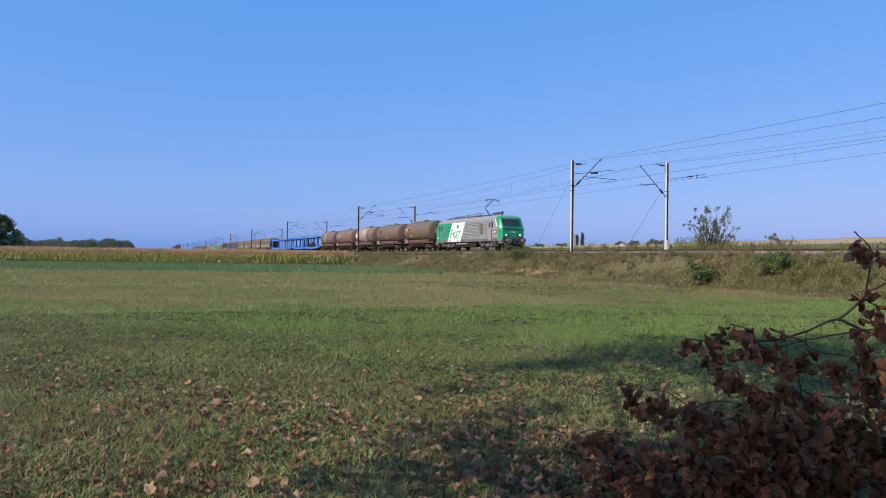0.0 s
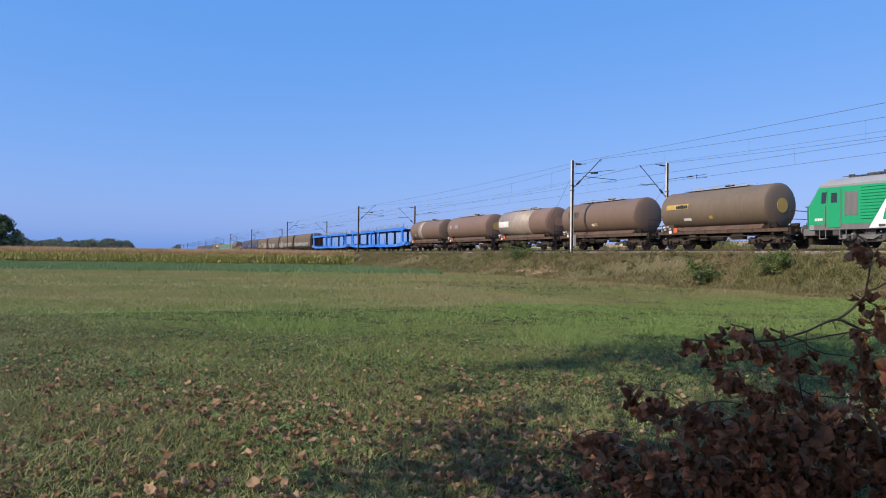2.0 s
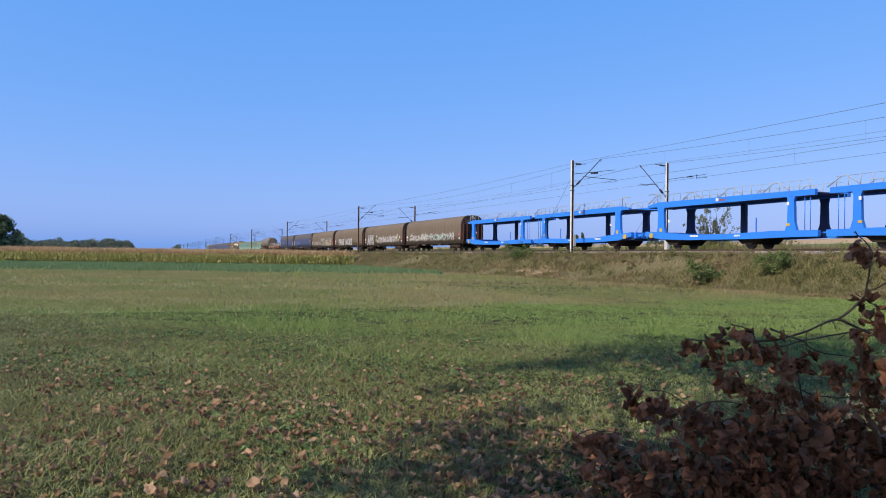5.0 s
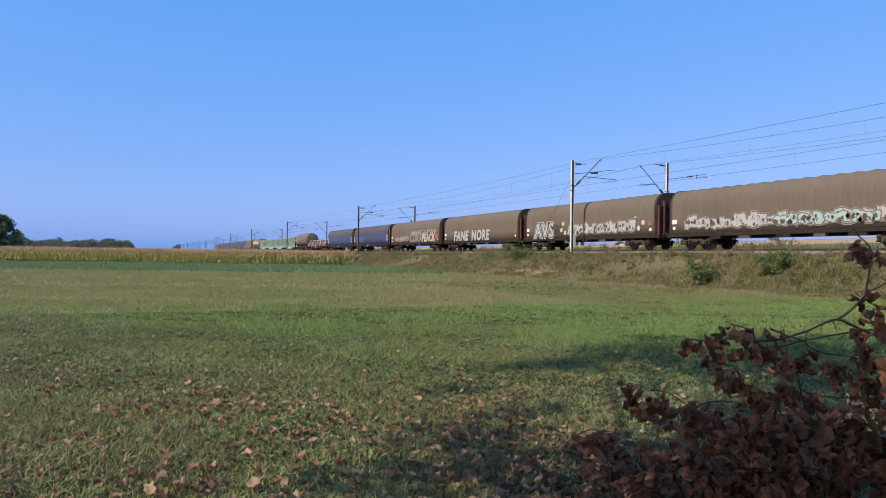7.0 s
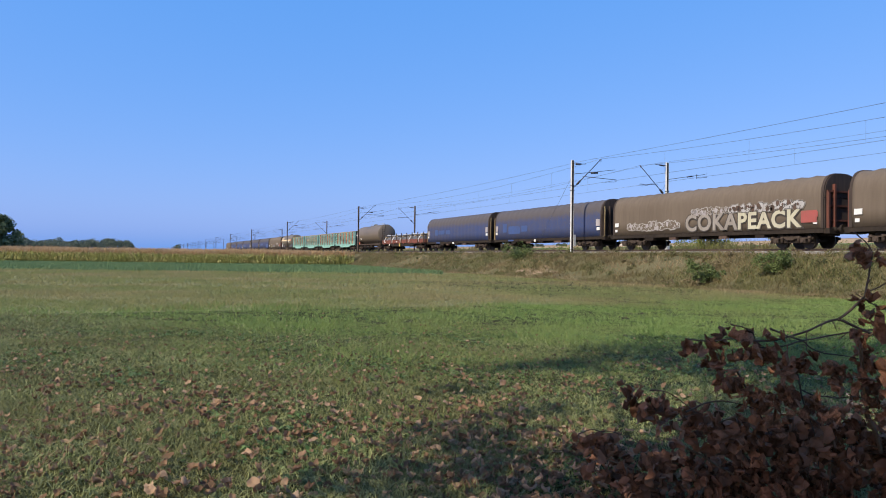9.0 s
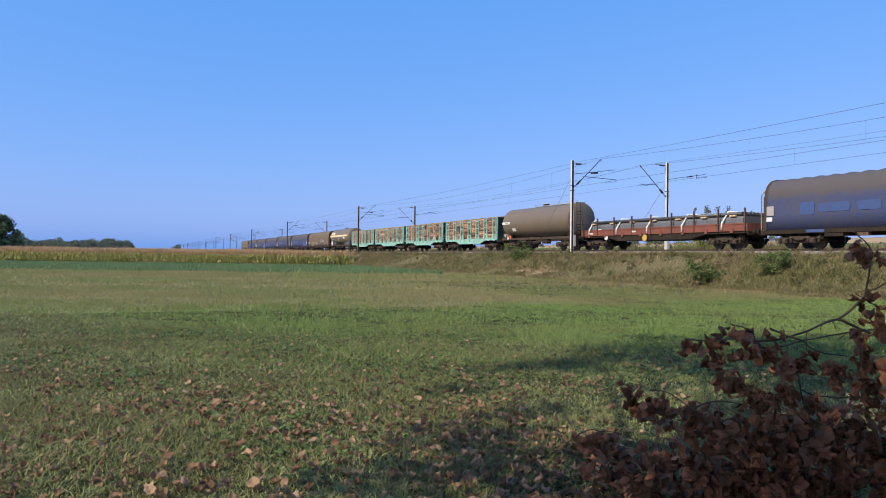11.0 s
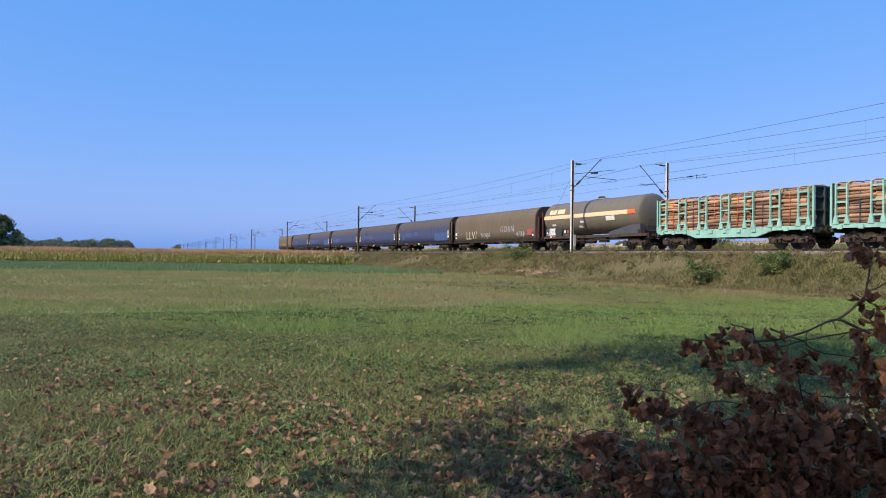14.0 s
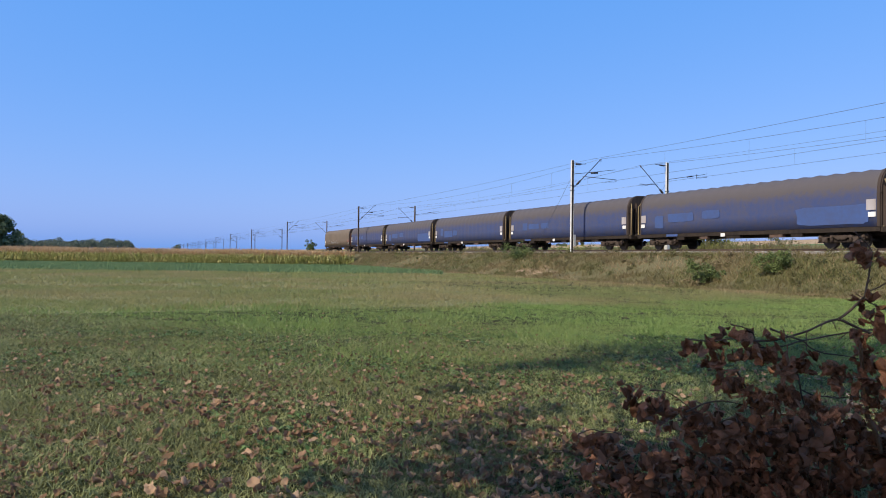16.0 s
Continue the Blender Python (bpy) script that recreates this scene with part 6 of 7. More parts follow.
bark = material("bark", (0.09, 0.07, 0.055), (0.16, 0.13, 0.10), rough=0.92, scale=3, bump=0.6)


def leaf_cloud(rng, centres, spread, count, size):
    """Small leaves round clump centres: points and quads."""
    c = np.repeat(np.asarray(centres, float), count, 0)
    s = np.repeat(np.broadcast_to(spread, len(centres)), count)
    n = len(c)
    d = rng.normal(0, 1, (n, 3))
    d /= np.linalg.norm(d, axis=1)[:, None]
    p = c + d * (s * rng.uniform(0.15, 1, n) ** 0.5)[:, None]
    a = rng.normal(0, 1, (n, 3))
    a /= np.linalg.norm(a, axis=1)[:, None]
    b = np.cross(a, rng.normal(0, 1, (n, 3)))
    b /= np.linalg.norm(b, axis=1)[:, None]
    w = (size * rng.uniform(0.6, 1.4, n))[:, None]
    v = np.stack([p - a * w, p - b * w * 0.55, p + a * w, p + b * w * 0.55], 1).reshape(-1, 3)
    f = np.arange(n)[:, None] * 4 + [0, 1, 2, 3]
    return v, f


def bush(name, label, at, height, width, leaf, seed, leaf_size=0.05, clumps=40, per=60, stems=9, upright=0.5, group="", second=None, tight=1.0):
    rng, r = np.random.default_rng(seed), random.Random(seed)
    ob = thing(name, label, "bush", at, group)
    g, tips = Geo(), []
    for i in range(stems):
        a = r.uniform(0, 2 * math.pi)
        reach, top = width * 0.5 * r.uniform(0.2, 1.0), height * r.uniform(0.6, 1.0)
        p, prev = Vector((0, 0, -0.1)), None
        pts = [Vector((math.cos(a) * reach * f ** (1 + upright) + r.uniform(-0.05, 0.05) * width * f, math.sin(a) * reach * f ** (1 + upright) + r.uniform(-0.05, 0.05) * width * f, top * f - 0.1)) for f in (0, 0.3, 0.55, 0.8, 1.0)]
        for k, (p, q) in enumerate(zip(pts, pts[1:])):
            g.tube(p, q, 0.012 * height * (1 - 0.2 * k) * 0.7, 5, 0.012 * height * (0.8 - 0.2 * k) * 0.7)
        tips += pts[1:]
    part("stems", g, bark, ob)["kind"] = "stuff"
    centres = [tips[r.randrange(len(tips))] + Vector((r.gauss(0, 0.09), r.gauss(0, 0.09), r.gauss(0, 0.06))) * width * tight for _ in range(clumps)]
    v, f = leaf_cloud(rng, centres, rng.uniform(0.06, 0.13, len(centres)) * width * tight, per, leaf_size)
    v[:, 2] = np.maximum(v[:, 2], 0.02)
    o = new("leaves", many("leaves", v, f, leaf))
    o.parent = ob
    if second:
        low = [Vector((r.gauss(0, 0.25) * width, r.gauss(0, 0.25) * width, r.uniform(0.1, 0.42) * height)) for _ in range(44)]
        v, f = leaf_cloud(rng, low, 0.1 * width, 90, leaf_size)
        v[:, 2] = np.maximum(v[:, 2], 0.02)
        o = new("low_leaves", many("low_leaves", v, f, second))
        o.parent = ob
        tagged(o, "yellow-green leaves at the foot")
    return ob


for x, y, h, w, s in ((30.2, 52.7, 1.35, 3.0, 1), (28.6, 28.9, 1.1, 2.2, 2), (29.6, 25.5, 1.1, 2.3, 3)):
    bush("bush", "dark green bramble bush on the embankment slope", (x, y, bank_height(x, y)), h, w, leaf_green, s, 0.055, 46, 60, group="bushes on the slope")
bush("shrub", "tall sparse willow shrub with yellowing foot behind the tracks", (46.3, 46.7, 1.3), 5.0, 5.2, leaf_olive, 11, 0.07, 210, 20, 34, 0.15, second=leaf_yellow, tight=0.42)
bush("shrub", "small sparse shrub behind the tracks", (46.5, 39.2, 1.3), 2.5, 2.6, leaf_olive, 12, 0.06, 60, 18, 14, 0.2, second=leaf_yellow, tight=0.6)
bush("shrub", "low yellow-green shrub behind the tracks", (47.0, 68.0, 1.25), 1.7, 4.5, leaf_yellow, 13, 0.08, 40, 40, 9)
bush("shrub", "low yellow-green shrub behind the tracks", (47.0, 62.0, 1.25), 1.2, 3.0, leaf_yellow, 14, 0.08, 30, 40, 9)
bush("shrub", "small green shrub behind the tracks", (46.5, 80.0, 1.25), 2.0, 2.4, leaf_green, 15, 0.09, 30, 40, 9)
bush("shrub", "round dark shrub beside the far line", (44.5, 198.0, 1.5), 4.3, 4.6, leaf_green, 16, 0.13, 60, 50, 9)


def far_tree(name, label, at, height, width, seed, narrow=False, leaf=None, size=0.26):
    rng, r = np.random.default_rng(seed), random.Random(seed)
    ob = thing(name, label, "tree", at)
    g = Geo().tube((0, 0, -0.3), (0, 0, height * 0.75), height * 0.02, 8, height * 0.006)
    for i in range(7):
        z, a = height * r.uniform(0.25, 0.65), r.uniform(0, 6.3)
        g.tube((0, 0, z), (math.cos(a) * width * 0.35, math.sin(a) * width * 0.35, z + height * 0.15), height * 0.008, 6, height * 0.003)
    part("trunk", g, bark, ob)
    centres = []
    for i in range(70):
        f = r.uniform(0.1 if narrow else 0.18, 1.0)
        q = math.sin(math.pi * min(1, f * 0.85 + 0.12)) ** 0.6 * width * 0.5
        a, d = r.uniform(0, 6.3), math.sqrt(r.uniform(0, 1)) * q
        centres.append((math.cos(a) * d, math.sin(a) * d, f * height))
    v, f = leaf_cloud(rng, centres, rng.uniform(0.09, 0.17, 70) * width * (1.1 if narrow else 1), 150, size)
    o = new("crown", many("crown", v, f, leaf or leaf_far_haze))
    o.parent = ob


def on_land(right, forward):
    x, y = ahead(right, forward)
    return x, y, land_height(x, y)


far_tree("tree", "dark broadleaf tree beyond the maize field", on_land(-97.6, 150), 8.6, 9.0, 21, leaf=leaf_mid)
far_tree("tree", "dark broadleaf tree beyond the maize field", on_land(-103.0, 148), 12.0, 10.0, 22, leaf=leaf_mid)
for d, h in ((116.8, 9.8), (121.8, 10.8)):
    far_tree("poplar", "tall narrow dark poplar in the fields", on_land(d * 0.94, 600 * 0.94), h, 2.5, int(d), True, size=0.55)


def make_woods():
    """Woods and hedges at the skyline."""
    rng, r = np.random.default_rng(31), random.Random(31)
    centres, sizes = [], []
    for a0, a1, dist, h0, h1, n in ((-0.640, -0.545, 420, 6.4, 8.6, 340), (-0.585, -0.488, 470, 7.0, 8.8, 300), (-0.505, -0.450, 560, 9.5, 11.5, 240), (-0.395, -0.378, 620, 7, 9, 16), (0.132, 0.146, 640, 2, 3, 24), (0.252, 0.266, 600, 2, 3, 24), (0.272, 0.286, 600, 2.5, 3.5, 26), (0.297, 0.328, 560, 2.5, 4, 60), (0.165, 0.18, 600, 1, 2, 20)):
        for i in range(n):
            f = r.random()
            d = dist * r.uniform(0.95, 1.05)
            x, y, z = on_land((a0 + (a1 - a0) * f) * d, d)
            h = (h0 + (h1 - h0) * (0.5 + 0.5 * math.sin(f * 9 + a0 * 40))) * min(1, 4 * f + 0.4, 4 * (1 - f) + 0.4)
            centres.append((x, y, z + h * math.sqrt(r.random())))
            sizes.append(r.uniform(1.4, 2.6) if a0 < 0 else r.uniform(0.7, 1.3))
    v, f = leaf_cloud(rng, centres, np.array(sizes), 46, 0.5)
    tagged(new("far_woods", many("far_woods", v, f, leaf_far_haze)), "green woods on the skyline with haze in their colour", "woods", kind="stuff")


make_woods()
house_wall = material("house_wall", (0.62, 0.58, 0.52), (0.52, 0.48, 0.42), rough=0.9, scale=0.5)
house_roof = material("house_roof", (0.26, 0.175, 0.13), (0.2, 0.14, 0.11), rough=0.9, scale=1)


def make_house(right, forward):
    ob = thing("house", "small pale house with a brown roof in the fields", "house", on_land(right, forward))
    part("wall", Geo().box(-2.4, 2.4, -2.0, 2.0, -2, 1.0), house_wall, ob)
    part("roof", Geo().loft([[(-2.6, -2.2, 0.95), (-2.6, 0, 1.9), (-2.6, 2.2, 0.95)], [(2.6, -2.2, 0.95), (2.6, 0, 1.9), (2.6, 2.2, 0.95)]], smooth=False), house_roof, ob)
    for x in (-1.2, 1.2):
        win = part("window", Geo().box(x - 0.5, x + 0.5, -2.08, -2.0, 0.1, 0.8), loco_white, ob)
        part("pane", Geo().box(x - 0.42, x + 0.42, -2.1, -2.08, 0.16, 0.74), glass_dark, win)


make_house(132, 500)

# ---- maize field ----
maize_leaf = foliage_material("maize_leaf", (0.20, 0.25, 0.075), (0.62, 0.52, 0.24), (0.33, 0.34, 0.11), patch=0.8, through=0.3)
maize_top = foliage_material("maize_tassel", (0.40, 0.25, 0.13), (0.58, 0.41, 0.24), through=0.3)


def make_maize():
    rng = np.random.default_rng(41)
    rows = 22
    roots = []
    for k in range(rows):
        n = 520 if k < 9 else 330
        right = np.linspace(-88, -13.2 - 0.35 * k * 0.75, n) + rng.uniform(-0.06, 0.06, n)
        f = 103.5 + 0.75 * k + 0.03 * (right + 13) + rng.uniform(-0.08, 0.08, n)
        roots.append(np.stack([right, f], 1))
    for k in range(40):
        n = 130
        right = np.linspace(-130, -16.5 - 0.42 * k * 3, n) + rng.uniform(-0.3, 0.3, n)
        roots.append(np.stack([right, 121 + 3.0 * k + rng.uniform(-0.6, 0.6, n)], 1))
    p = np.concatenate(roots)
    x, y = ahead_array(p[:, 0], p[:, 1])
    keep = x < 29.0
    x, y = x[keep], y[keep]
    n = len(x)
    h = rng.uniform(2.25, 2.75, n) * (0.96 + 0.06 * np.sin(x * 0.3) * np.cos(y * 0.2))
    vs, fs, base = [], [], 0
    up = np.array([0, 0, 1.0])
    foot = np.stack([x, y, np.zeros(n)], 1)
    ahead_of = x * _s + y * _c
    whole, whole_h = foot, h
    for k in range(10):
        sel = ahead_of < (111.0 if k % 2 else 140.0 if k > 5 else 109.0)
        foot, h, n = whole[sel], whole_h[sel], int(sel.sum())
        a = rng.uniform(0, 2 * np.pi, n)
        out = np.stack([np.cos(a), np.sin(a), np.zeros(n)], 1)
        side = np.stack([-np.sin(a), np.cos(a), np.zeros(n)], 1) * 0.05
        z0 = h * (0.10 + 0.052 * k) + rng.uniform(-0.06, 0.06, n)
        ln = rng.uniform(0.35, 0.6, n)[:, None]
        b = foot + up * z0[:, None]
        m = b + out * ln * 0.5 + up * 0.18
        t = b + out * ln + up * rng.uniform(-0.35, 0.1, n)[:, None]
        v = np.stack([b - side * 0.6, b + side * 0.6, m + side, m - side, t], 1).reshape(-1, 3)
        i = np.arange(n)[:, None] * 5
        vs.append(v)
        fs.append(np.concatenate([i + [0, 1, 2], i + [0, 2, 3], i + [3, 2, 4]]) + base)
        base += len(v)
    foot, h, n = whole, whole_h, len(whole)
    v, f = blades(rng, foot, h * 0.92, 0.05, 0.05, True)
    vs.append(v)
    fs.append(f + base)
    tagged(new("maize", many("maize", np.concatenate(vs), np.concatenate(fs), maize_leaf)), "ripe yellow-green maize plants in rows", "maize", kind="stuff")
    vs, fs, base = [], [], 0
    for k in range(7):
        v, f = blades(rng, foot + up * (h * rng.uniform(0.55, 0.72, n))[:, None], rng.uniform(0.45, 0.75, n), 0.075, 0.6, True)
        vs.append(v)
        fs.append(f + base)
        base += len(v)
    tagged(new("maize_tassels", many("maize_tassels", np.concatenate(vs), np.concatenate(fs), maize_top)), "brown maize tassels", "maize", kind="stuff")


make_maize()

# ---- dead leaves ----
dead_leaf = foliage_material("dead_leaf", (0.10, 0.045, 0.022), (0.38, 0.175, 0.09), through=0.12, rough=0.55)
dead_leaf_piece = material("dead_leaf_piece", (0.15, 0.065, 0.032), (0.40, 0.185, 0.095), rough=0.75, gloss=0.06, scale=14, fine=6, bump=0.4, obj_random=0.45)
fallen_leaf = foliage_material("fallen_leaf", (0.10, 0.052, 0.028), (0.56, 0.37, 0.235), (0.25, 0.14, 0.08), patch=6.0, through=0.35, rough=0.6)
stem_bark = material("stem_bark", (0.12, 0.075, 0.042), (0.22, 0.145, 0.085), gloss=0.05, rough=0.9, scale=8, bump=0.4)
twig_bark = material("twig_bark", (0.06, 0.04, 0.028), (0.16, 0.115, 0.08), gloss=0.1, rough=0.85, scale=8, bump=0.4)


def leaf_shape(rng, curl, n=14):
    """One folded, rolled and wrinkled leaf with a ragged edge, a unit long: points and triangles."""
    a = np.linspace(0, 2 * np.pi, n, endpoint=False)
    rr = 0.43 * (1 + 0.10 * np.cos(3 * a + 0.4) + rng.uniform(-0.12, 0.12, n))
    outer = np.stack([rr * np.cos(a) * 1.2, rr * np.sin(a)], 1)
    inner = outer * rng.uniform(0.45, 0.65, n)[:, None]
    flat = np.concatenate([outer, inner, [[0.0, 0.0]]])
    x, y = flat[:, 0], flat[:, 1]
    fold, roll = 0.6 * abs(curl) * rng.uniform(0.6, 1.3), 1.6 * curl * rng.uniform(0.5, 1.2) + 0.05
    z = np.abs(y) * np.sin(fold) + np.sin(9 * x + rng.uniform(0, 6)) * 0.065 * abs(curl) + np.sin(11 * y + 5 * x + rng.uniform(0, 6)) * 0.065 * abs(curl)
    z = z + rng.normal(0, 0.05, len(flat)) * (0.4 + 0.6 * abs(curl))
    px = np.sin(roll * x) / roll
    z = z + (1 - np.cos(roll * x)) / roll + 0.3 * x * y * curl
    pts = np.stack([px, y * np.cos(fold), z], 1)
    tri = []
    for i in range(n):
        j = (i + 1) % n
        tri += [(i, j, n + j), (i, n + j, n + i), (n + i, n + j, 2 * n)]
    return pts, np.array(tri)


def strew(rng, points, sizes, curl, flat, detail=14):
    """Many leaves at points, lying (flat near 0) or hanging any way round."""
    vs, fs, base = [], [], 0
    shapes = [leaf_shape(rng, curl * s, detail) for s in (0.6, 1.0, 1.5, -0.8, 1.2, 2.0)]
    for p, s in zip(points, sizes):
        pts, tri = shapes[rng.integers(len(shapes))]
        m = np.array(Euler((rng.normal(0, flat), rng.normal(0, flat), rng.uniform(0, 6.28))).to_matrix())
        vs.append(pts @ m.T * s + p)
        fs.append(tri + base)
        base += len(pts)
    return np.concatenate(vs), np.concatenate(fs)


def make_fallen():
    rng = np.random.default_rng(51)
    n = 5000
    f = 3.9 + rng.gamma(1.7, 2.5, n)
    right = f * rng.uniform(-0.72, 0.72, n)
    drift = np.sin(right * 1.9 + 1.5 * np.sin(f * 1.3)) + np.sin(f * 2.3 + right)
    keep = (f < 19) & (rng.uniform(0, 1, n) < np.where(right < 1.0, 0.75, 0.5) + 0.25 * drift)
    right, f = right[keep], f[keep]
    # a litter of leaves before the cut branch
    m = 560
    right, f = np.concatenate([right, rng.normal(0.55, 0.75, m)]), np.concatenate([f, 4.2 + rng.gamma(2.0, 0.55, m)])
    x, y = ahead_array(right, f)
    size = rng.uniform(0.042, 0.115, len(x)) * rng.uniform(0.75, 1.0, len(x)) * np.clip(1.2 - 0.04 * f, 0.55, 1)
    pts = np.stack([x, y, rng.uniform(0.025, 0.065, len(x))], 1)
    near = f < 7.5
    vs, fs, base = [], [], 0
    for sel, detail in ((near, 14), (~near, 8)):
        v, t = strew(rng, pts[sel], size[sel], 1.0, 0.36, detail)
        vs.append(v)
        fs.append(t + base)
        base += len(v)
    tagged(new("fallen_leaves", many("fallen_leaves", np.concatenate(vs), np.concatenate(fs), fallen_leaf)), "dry brown leaves fallen on the grass", "leaves", kind="stuff")


make_fallen()


def make_dead_bush():
    """A felled branch with withered leaves beside the camera; places are right of, ahead of and above the camera's foot."""
    rng, r = np.random.default_rng(61), random.Random(61)
    ob = thing("withered_branch", "cut branch with curled dead brown leaves lying in grass", "dead branch", (*ahead(1.8, 3.5), 0.0))
    ox, oy = ob.location.x, ob.location.y

    def at(right, forward, z):
        x, y = ahead(right, forward)
        return Vector((x - ox, y - oy, z))

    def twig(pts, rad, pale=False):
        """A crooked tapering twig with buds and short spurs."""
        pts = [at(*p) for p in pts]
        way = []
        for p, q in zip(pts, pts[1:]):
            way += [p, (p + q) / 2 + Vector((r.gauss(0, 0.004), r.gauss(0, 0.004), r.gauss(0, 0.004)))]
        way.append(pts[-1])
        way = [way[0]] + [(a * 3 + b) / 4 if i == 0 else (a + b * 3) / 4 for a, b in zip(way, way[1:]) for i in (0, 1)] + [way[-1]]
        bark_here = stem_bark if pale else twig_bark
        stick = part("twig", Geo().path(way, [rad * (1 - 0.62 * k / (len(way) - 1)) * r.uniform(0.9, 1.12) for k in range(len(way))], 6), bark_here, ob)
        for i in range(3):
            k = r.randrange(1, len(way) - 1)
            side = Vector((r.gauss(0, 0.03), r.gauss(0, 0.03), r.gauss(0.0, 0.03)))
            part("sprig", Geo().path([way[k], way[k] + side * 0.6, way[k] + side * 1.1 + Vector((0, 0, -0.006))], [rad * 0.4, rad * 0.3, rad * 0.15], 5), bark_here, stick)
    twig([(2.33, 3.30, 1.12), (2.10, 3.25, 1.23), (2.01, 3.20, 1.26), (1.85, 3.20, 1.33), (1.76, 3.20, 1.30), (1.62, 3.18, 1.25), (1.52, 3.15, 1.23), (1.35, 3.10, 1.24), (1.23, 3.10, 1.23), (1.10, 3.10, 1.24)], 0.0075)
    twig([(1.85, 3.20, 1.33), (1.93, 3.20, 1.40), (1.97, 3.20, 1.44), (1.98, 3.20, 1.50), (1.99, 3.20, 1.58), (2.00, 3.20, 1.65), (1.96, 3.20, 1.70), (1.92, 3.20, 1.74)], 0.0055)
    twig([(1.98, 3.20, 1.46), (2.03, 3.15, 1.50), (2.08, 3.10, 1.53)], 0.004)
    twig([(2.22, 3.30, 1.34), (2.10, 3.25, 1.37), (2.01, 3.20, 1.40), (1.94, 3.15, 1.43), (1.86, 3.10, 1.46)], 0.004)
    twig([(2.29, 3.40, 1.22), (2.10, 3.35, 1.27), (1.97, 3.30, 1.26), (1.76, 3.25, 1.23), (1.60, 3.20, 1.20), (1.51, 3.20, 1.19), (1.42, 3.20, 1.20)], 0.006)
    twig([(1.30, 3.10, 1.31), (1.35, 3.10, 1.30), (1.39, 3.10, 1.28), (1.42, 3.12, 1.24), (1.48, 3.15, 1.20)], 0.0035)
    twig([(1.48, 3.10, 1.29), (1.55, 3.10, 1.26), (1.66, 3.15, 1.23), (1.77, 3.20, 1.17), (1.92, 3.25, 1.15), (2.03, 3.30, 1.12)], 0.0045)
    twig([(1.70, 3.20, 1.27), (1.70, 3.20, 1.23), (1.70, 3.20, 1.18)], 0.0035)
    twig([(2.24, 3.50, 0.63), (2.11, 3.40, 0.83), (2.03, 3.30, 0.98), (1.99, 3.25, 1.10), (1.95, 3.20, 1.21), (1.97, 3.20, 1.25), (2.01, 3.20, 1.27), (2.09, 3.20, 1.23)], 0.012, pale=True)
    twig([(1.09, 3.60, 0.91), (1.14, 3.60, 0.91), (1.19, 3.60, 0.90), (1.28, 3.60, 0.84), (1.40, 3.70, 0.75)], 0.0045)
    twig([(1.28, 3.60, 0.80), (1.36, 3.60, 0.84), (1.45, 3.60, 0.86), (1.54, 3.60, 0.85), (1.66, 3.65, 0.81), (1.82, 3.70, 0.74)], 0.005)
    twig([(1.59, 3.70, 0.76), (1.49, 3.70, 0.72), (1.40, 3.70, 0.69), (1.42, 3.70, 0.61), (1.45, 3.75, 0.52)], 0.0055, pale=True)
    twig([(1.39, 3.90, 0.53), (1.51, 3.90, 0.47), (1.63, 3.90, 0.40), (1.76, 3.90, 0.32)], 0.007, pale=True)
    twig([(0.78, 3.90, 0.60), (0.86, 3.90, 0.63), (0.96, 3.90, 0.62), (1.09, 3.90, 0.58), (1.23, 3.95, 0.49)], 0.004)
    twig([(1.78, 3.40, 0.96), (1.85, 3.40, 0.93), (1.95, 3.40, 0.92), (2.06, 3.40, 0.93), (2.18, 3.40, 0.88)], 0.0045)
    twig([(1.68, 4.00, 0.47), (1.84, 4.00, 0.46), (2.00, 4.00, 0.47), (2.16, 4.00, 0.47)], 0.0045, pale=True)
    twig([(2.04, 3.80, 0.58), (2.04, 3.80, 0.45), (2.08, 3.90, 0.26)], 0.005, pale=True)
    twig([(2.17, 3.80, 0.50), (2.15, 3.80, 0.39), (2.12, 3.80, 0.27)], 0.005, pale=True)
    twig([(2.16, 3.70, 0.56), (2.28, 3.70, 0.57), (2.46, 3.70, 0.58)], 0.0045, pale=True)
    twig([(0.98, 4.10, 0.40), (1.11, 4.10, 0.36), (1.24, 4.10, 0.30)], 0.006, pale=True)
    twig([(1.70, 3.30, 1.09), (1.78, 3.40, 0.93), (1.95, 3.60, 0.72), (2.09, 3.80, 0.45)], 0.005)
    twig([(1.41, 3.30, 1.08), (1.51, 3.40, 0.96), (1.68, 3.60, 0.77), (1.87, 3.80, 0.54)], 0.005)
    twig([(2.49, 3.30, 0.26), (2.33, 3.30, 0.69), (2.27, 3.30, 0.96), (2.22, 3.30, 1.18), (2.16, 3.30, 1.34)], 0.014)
    high = [
        (1.11, 3.10, 1.19, 0.031, 0.023, 4),
        (1.19, 3.10, 1.21, 0.031, 0.026, 7),
        (1.21, 3.10, 1.14, 0.028, 0.023, 7),
        (1.29, 3.10, 1.26, 0.023, 0.023, 4),
        (1.37, 3.10, 1.25, 0.033, 0.020, 6),
        (1.40, 3.15, 1.16, 0.047, 0.036, 15),
        (1.48, 3.15, 1.16, 0.023, 0.031, 6),
        (1.52, 3.15, 1.25, 0.029, 0.018, 5),
        (1.54, 3.15, 1.16, 0.036, 0.031, 10),
        (1.60, 3.20, 1.09, 0.037, 0.032, 10),
        (1.70, 3.20, 1.13, 0.047, 0.029, 11),
        (1.85, 3.25, 1.08, 0.032, 0.024, 6),
        (1.86, 3.25, 1.02, 0.027, 0.027, 5),
    ]
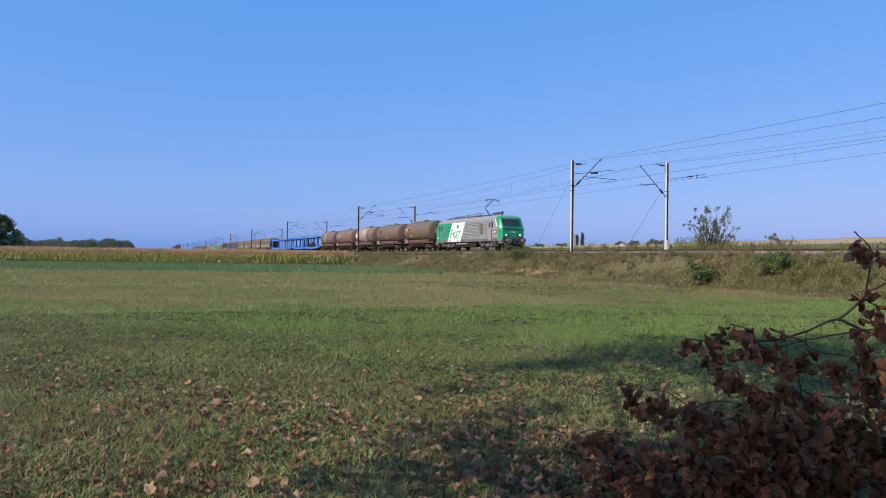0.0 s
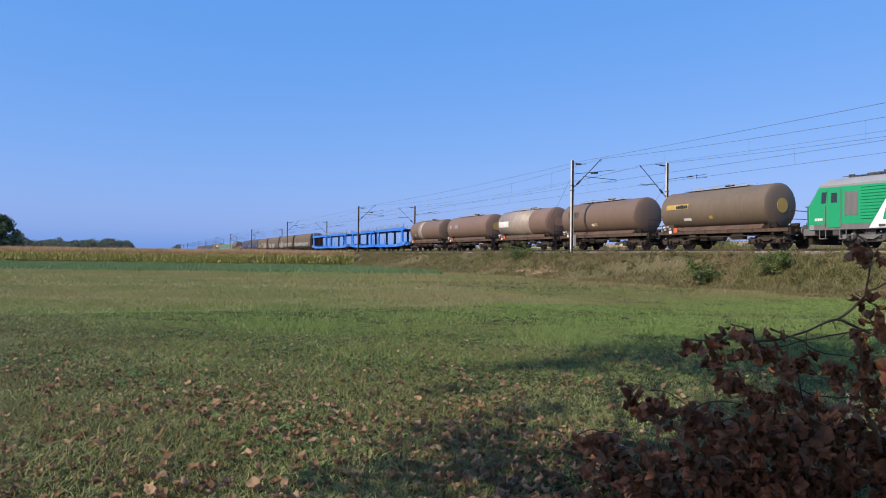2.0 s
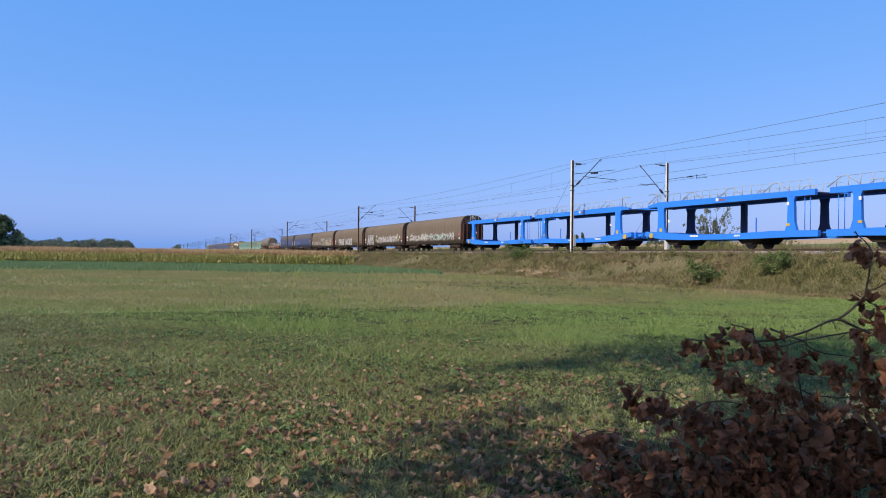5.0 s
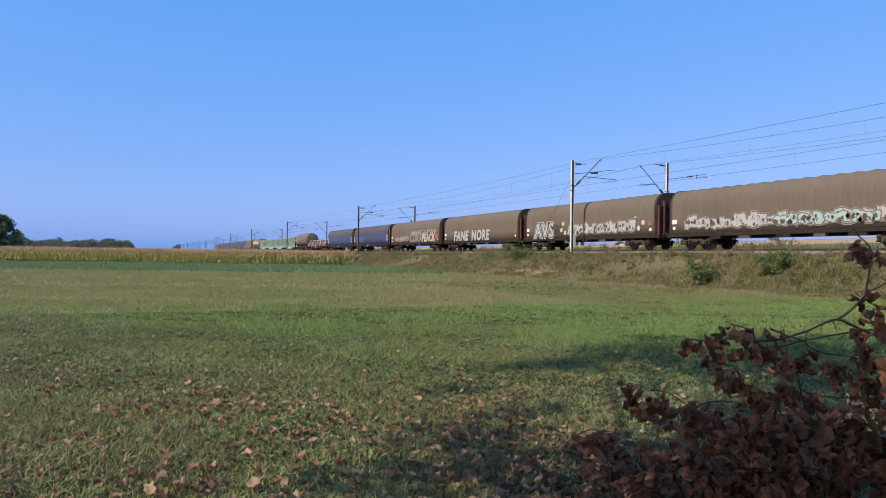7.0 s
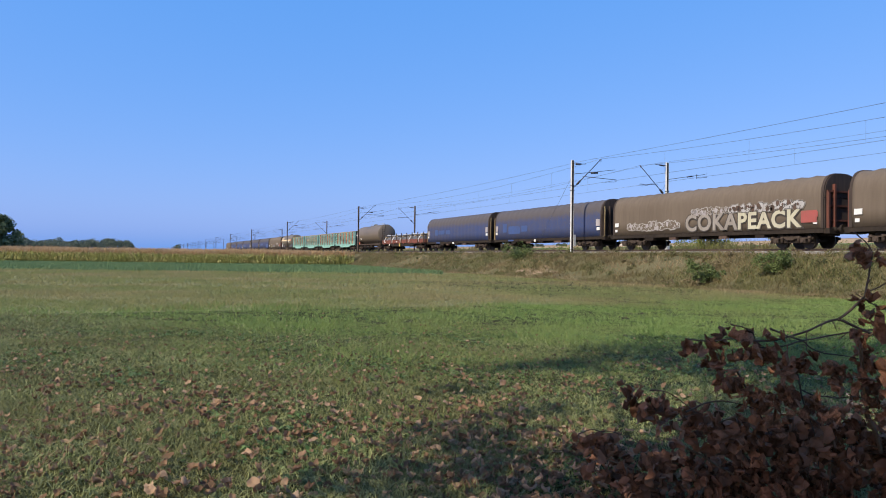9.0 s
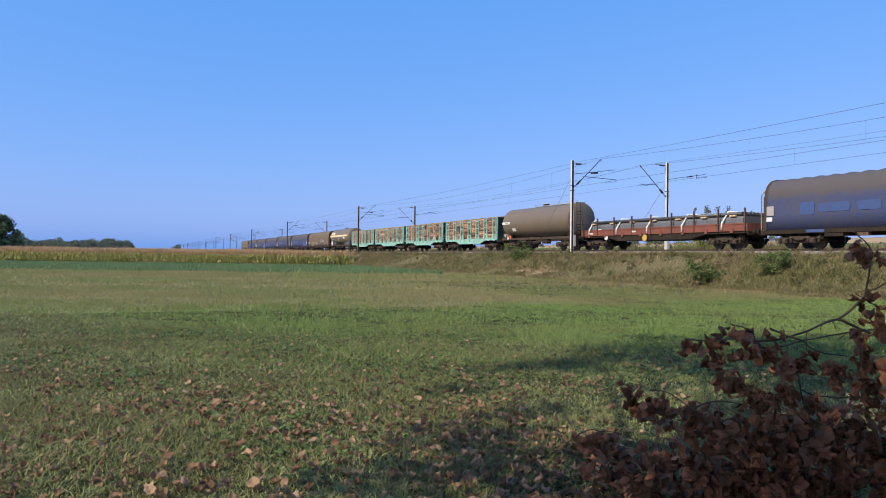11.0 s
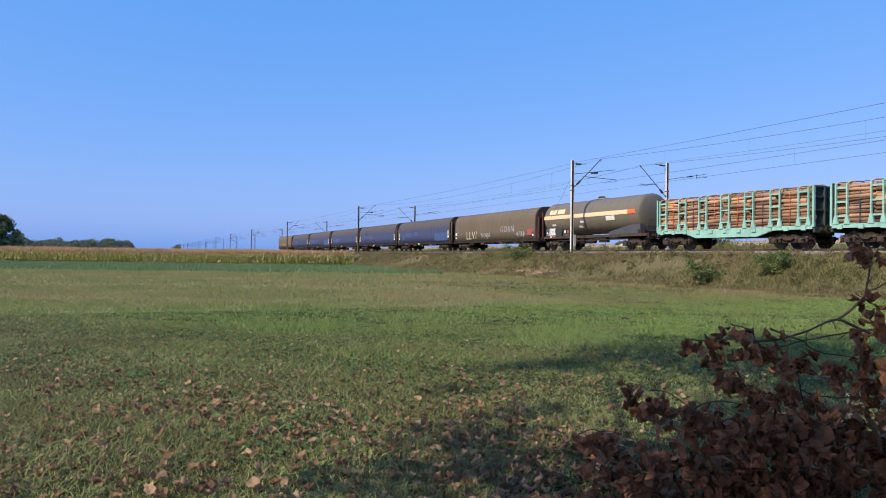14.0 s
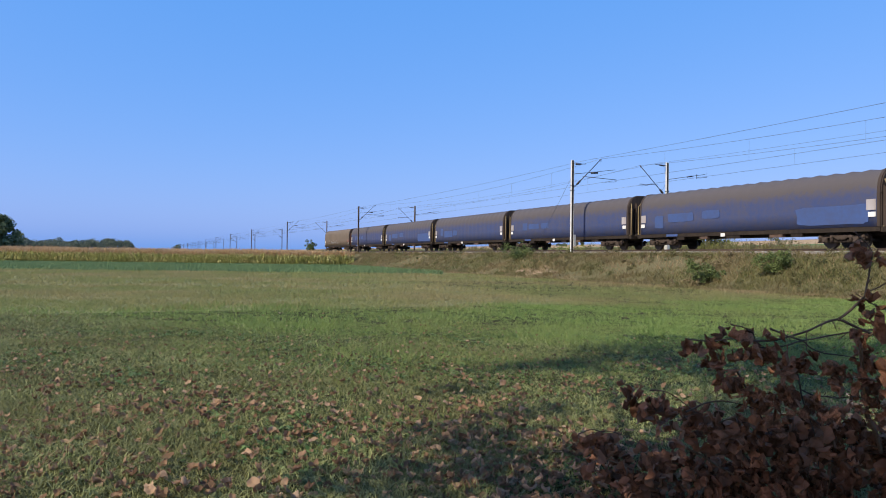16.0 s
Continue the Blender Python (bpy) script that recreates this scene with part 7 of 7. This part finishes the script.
    tips = [
        (1.95, 3.20, 1.42, 0.021, 0.011, 3),
        (1.97, 3.20, 1.35, 0.032, 0.021, 6),
        (2.02, 3.20, 1.37, 0.018, 0.018, 3),
        (1.93, 3.20, 1.25, 0.024, 0.021, 6),
        (2.05, 3.20, 1.27, 0.026, 0.029, 6),
        (1.89, 3.20, 1.67, 0.011, 0.016, 2),
        (1.94, 3.20, 1.63, 0.026, 0.016, 9),
        (1.99, 3.20, 1.60, 0.021, 0.013, 6),
    ]
    middle = [
        (1.38, 3.30, 1.02, 0.035, 0.033, 10),
        (1.48, 3.35, 0.96, 0.047, 0.025, 10),
        (1.62, 3.50, 0.85, 0.040, 0.040, 13),
        (1.72, 3.60, 0.76, 0.041, 0.036, 8),
        (1.72, 3.40, 0.92, 0.045, 0.050, 16),
        (1.84, 3.45, 0.86, 0.057, 0.051, 18),
        (1.93, 3.50, 0.81, 0.040, 0.035, 8),
        (2.04, 3.25, 1.13, 0.037, 0.054, 14),
        (1.97, 3.25, 1.07, 0.037, 0.032, 9),
        (2.10, 3.30, 0.98, 0.035, 0.049, 12),
        (2.06, 3.35, 0.91, 0.039, 0.039, 10),
        (2.22, 3.30, 1.01, 0.054, 0.109, 16),
    ]
    low = [
        (0.90, 3.90, 0.53, 0.064, 0.035, 16),
        (1.12, 3.70, 0.79, 0.079, 0.043, 20),
        (1.42, 3.75, 0.70, 0.099, 0.062, 26),
        (1.62, 3.80, 0.63, 0.106, 0.081, 40),
        (1.87, 3.80, 0.59, 0.113, 0.081, 46),
        (2.09, 3.80, 0.61, 0.106, 0.081, 44),
        (2.31, 3.80, 0.61, 0.106, 0.094, 46),
        (1.11, 4.20, 0.30, 0.138, 0.062, 28),
        (1.42, 4.20, 0.32, 0.145, 0.076, 36),
        (1.65, 4.10, 0.30, 0.135, 0.074, 44),
        (1.87, 4.00, 0.32, 0.132, 0.072, 46),
        (2.14, 4.00, 0.32, 0.132, 0.072, 44),
        (2.37, 3.90, 0.34, 0.141, 0.077, 50),
        (1.27, 4.40, 0.09, 0.217, 0.036, 26),
        (1.80, 4.20, 0.12, 0.242, 0.041, 36),
        (2.42, 3.60, 0.61, 0.119, 0.148, 40),
    ]
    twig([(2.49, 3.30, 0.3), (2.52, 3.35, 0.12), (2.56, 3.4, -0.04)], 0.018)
    centres, small = [], []
    for k, group in enumerate((high, tips, middle, low)):
        for right, forward, z, wide, tall, n in group:
            for i in range(n if k < 2 else round(1.4 * n) if k == 2 else round(2.3 * n)):
                c = at(right + r.gauss(0, wide * 0.72), forward + r.gauss(0, 0.05 + 0.03 * k), max(0.03, z + r.gauss(0, tall * 0.72)))
                (centres if k < 3 else small).append(c)
    meshes = []
    for i in range(9):
        pts, tri = leaf_shape(rng, 1.1 + 0.17 * i)
        me = many("leaf", pts, tri, dead_leaf_piece)
        meshes.append(me)
    r.shuffle(small)
    for c in (centres + small)[:470]:
        o = new("leaf", meshes[r.randrange(9)])
        o.parent = ob
        s = r.uniform(0.048, 0.09)
        o.matrix_basis = Matrix.LocRotScale(c, Euler((r.uniform(0, 6), r.uniform(0, 6), r.uniform(0, 6))), (s * 1.08, s * r.uniform(0.6, 0.9), s))
    rest = (centres + small)[470:]
    v, t = strew(rng, [np.array(c) for c in rest], rng.uniform(0.055, 0.11, len(rest)), 1.5, 1.6)
    o = new("dead_leaves", many("dead_leaves", v, t, dead_leaf))
    o.parent = ob
    o["kind"] = "stuff"


make_bank_weeds()
make_weed_clumps()
make_dead_bush()


def make_shade_tree():
    """The unseen broadleaf tree under whose edge the camera stands; it shades the near meadow."""
    rng, r = np.random.default_rng(71), random.Random(71)
    bx, by = ahead(-5.2, -4.0)
    ob = thing("oak_tree", "broadleaf tree that shades the edge of the meadow", "tree", (bx, by, 0))
    loc = lambda q: Vector(ahead(q[0], q[1])) - Vector((bx, by))
    to = lambda q: Vector((*loc(q), q[2]))
    root, fork = Vector((0, 0, -0.2)), to((-5.0, -3.4, 4.6))
    part("trunk", Geo().tube(root, fork, 0.32, 12, 0.22), bark, ob)
    # Clumps are placed by the shade wanted; the last four only block sky light over the branch.
    ends = [(-4.5, 0.5, 7.0), (-2.4, 2.2, 7.0), (-2.0, 4.4, 6.6), (-0.9, 3.4, 6.4), (-1.0, 1.2, 6.0), (-2.6, -1.0, 5.8), (-1.0, -1.2, 6.4), (-3.4, 1.0, 5.4), (-3.6, -3.6, 7.0), (-6.5, -4.0, 6.5), (0.4, 2.4, 6.8), (-3.4, -1.6, 5.4), (-2.9, -0.6, 5.2), (-2.3, -1.7, 5.2), (-4.0, -2.4, 6.0), (-3.6, 6.2, 6.6), (-2.6, 7.0, 6.8), (-4.2, 5.0, 6.4), (-1.8, 6.2, 6.9), (-5.0, 1.0, 5.3), (-4.2, 0.2, 5.2), (-0.5, 5.4, 6.8), (1.0, 4.5, 6.6), (0.8, 6.0, 7.2), (-2.6, 0.8, 6.2), (-1.6, 2.6, 6.4), (-3.2, 2.0, 6.0), (-2.0, 0.0, 6.6), (-2.4, -0.4, 5.6), (-4.3, 0.0, 6.1), (-2.2, 0.3, 6.1), (-0.4, 7.4, 7.2), (0.4, 8.0, 7.4), (-1.2, 8.0, 7.2), (0.9, 7.2, 7.2), (-2.2, 5.0, 7.2), (-1.2, 6.6, 7.0), (2.0, 3.0, 6.5), (3.0, 2.5, 6.6), (2.6, 4.2, 6.8), (3.6, 3.6, 6.8)]
    centres = []
    for e in ends:
        e = to(e)
        mid = fork.lerp(e, 0.5) + Vector((r.gauss(0, 0.2), r.gauss(0, 0.2), 0.4))
        part("limb", Geo().tube(fork, mid, 0.05, 8, 0.03).tube(mid, e, 0.03, 8, 0.012), bark, ob)
        for i in range(9):
            centres.append(e + Vector((r.gauss(0, 0.75), r.gauss(0, 0.75), r.gauss(0, 0.45))))
    v, f = leaf_cloud(rng, centres, rng.uniform(0.35, 0.7, len(centres)), 92, 0.072)
    o = new("crown", many("crown", v, f, leaf_green))
    o.parent = ob


make_shade_tree()


# ---- what moves ----
def motions():
    """The train runs evenly along the near track; its wheelsets turn with it."""
    for ob, y in MOVING:
        walk(ob, [(t, pose(NEAR, y - SPEED * t, RAIL)) for t in (0.0, 4.0, 8.0, 12.0, 16.0)])
    step = SPEED / FPS / 0.575
    walk(WHEELS[0], [(i / FPS, pose(0, 0, 0, math.degrees(step * i))) for i in range(16 * FPS + 1)])
    turn = WHEELS[0].animation_data
    for w in WHEELS[1:]:
        w.rotation_mode = "QUATERNION"
        keys = w.animation_data_create()
        keys.action, keys.action_slot = turn.action, turn.action_slot


motions()
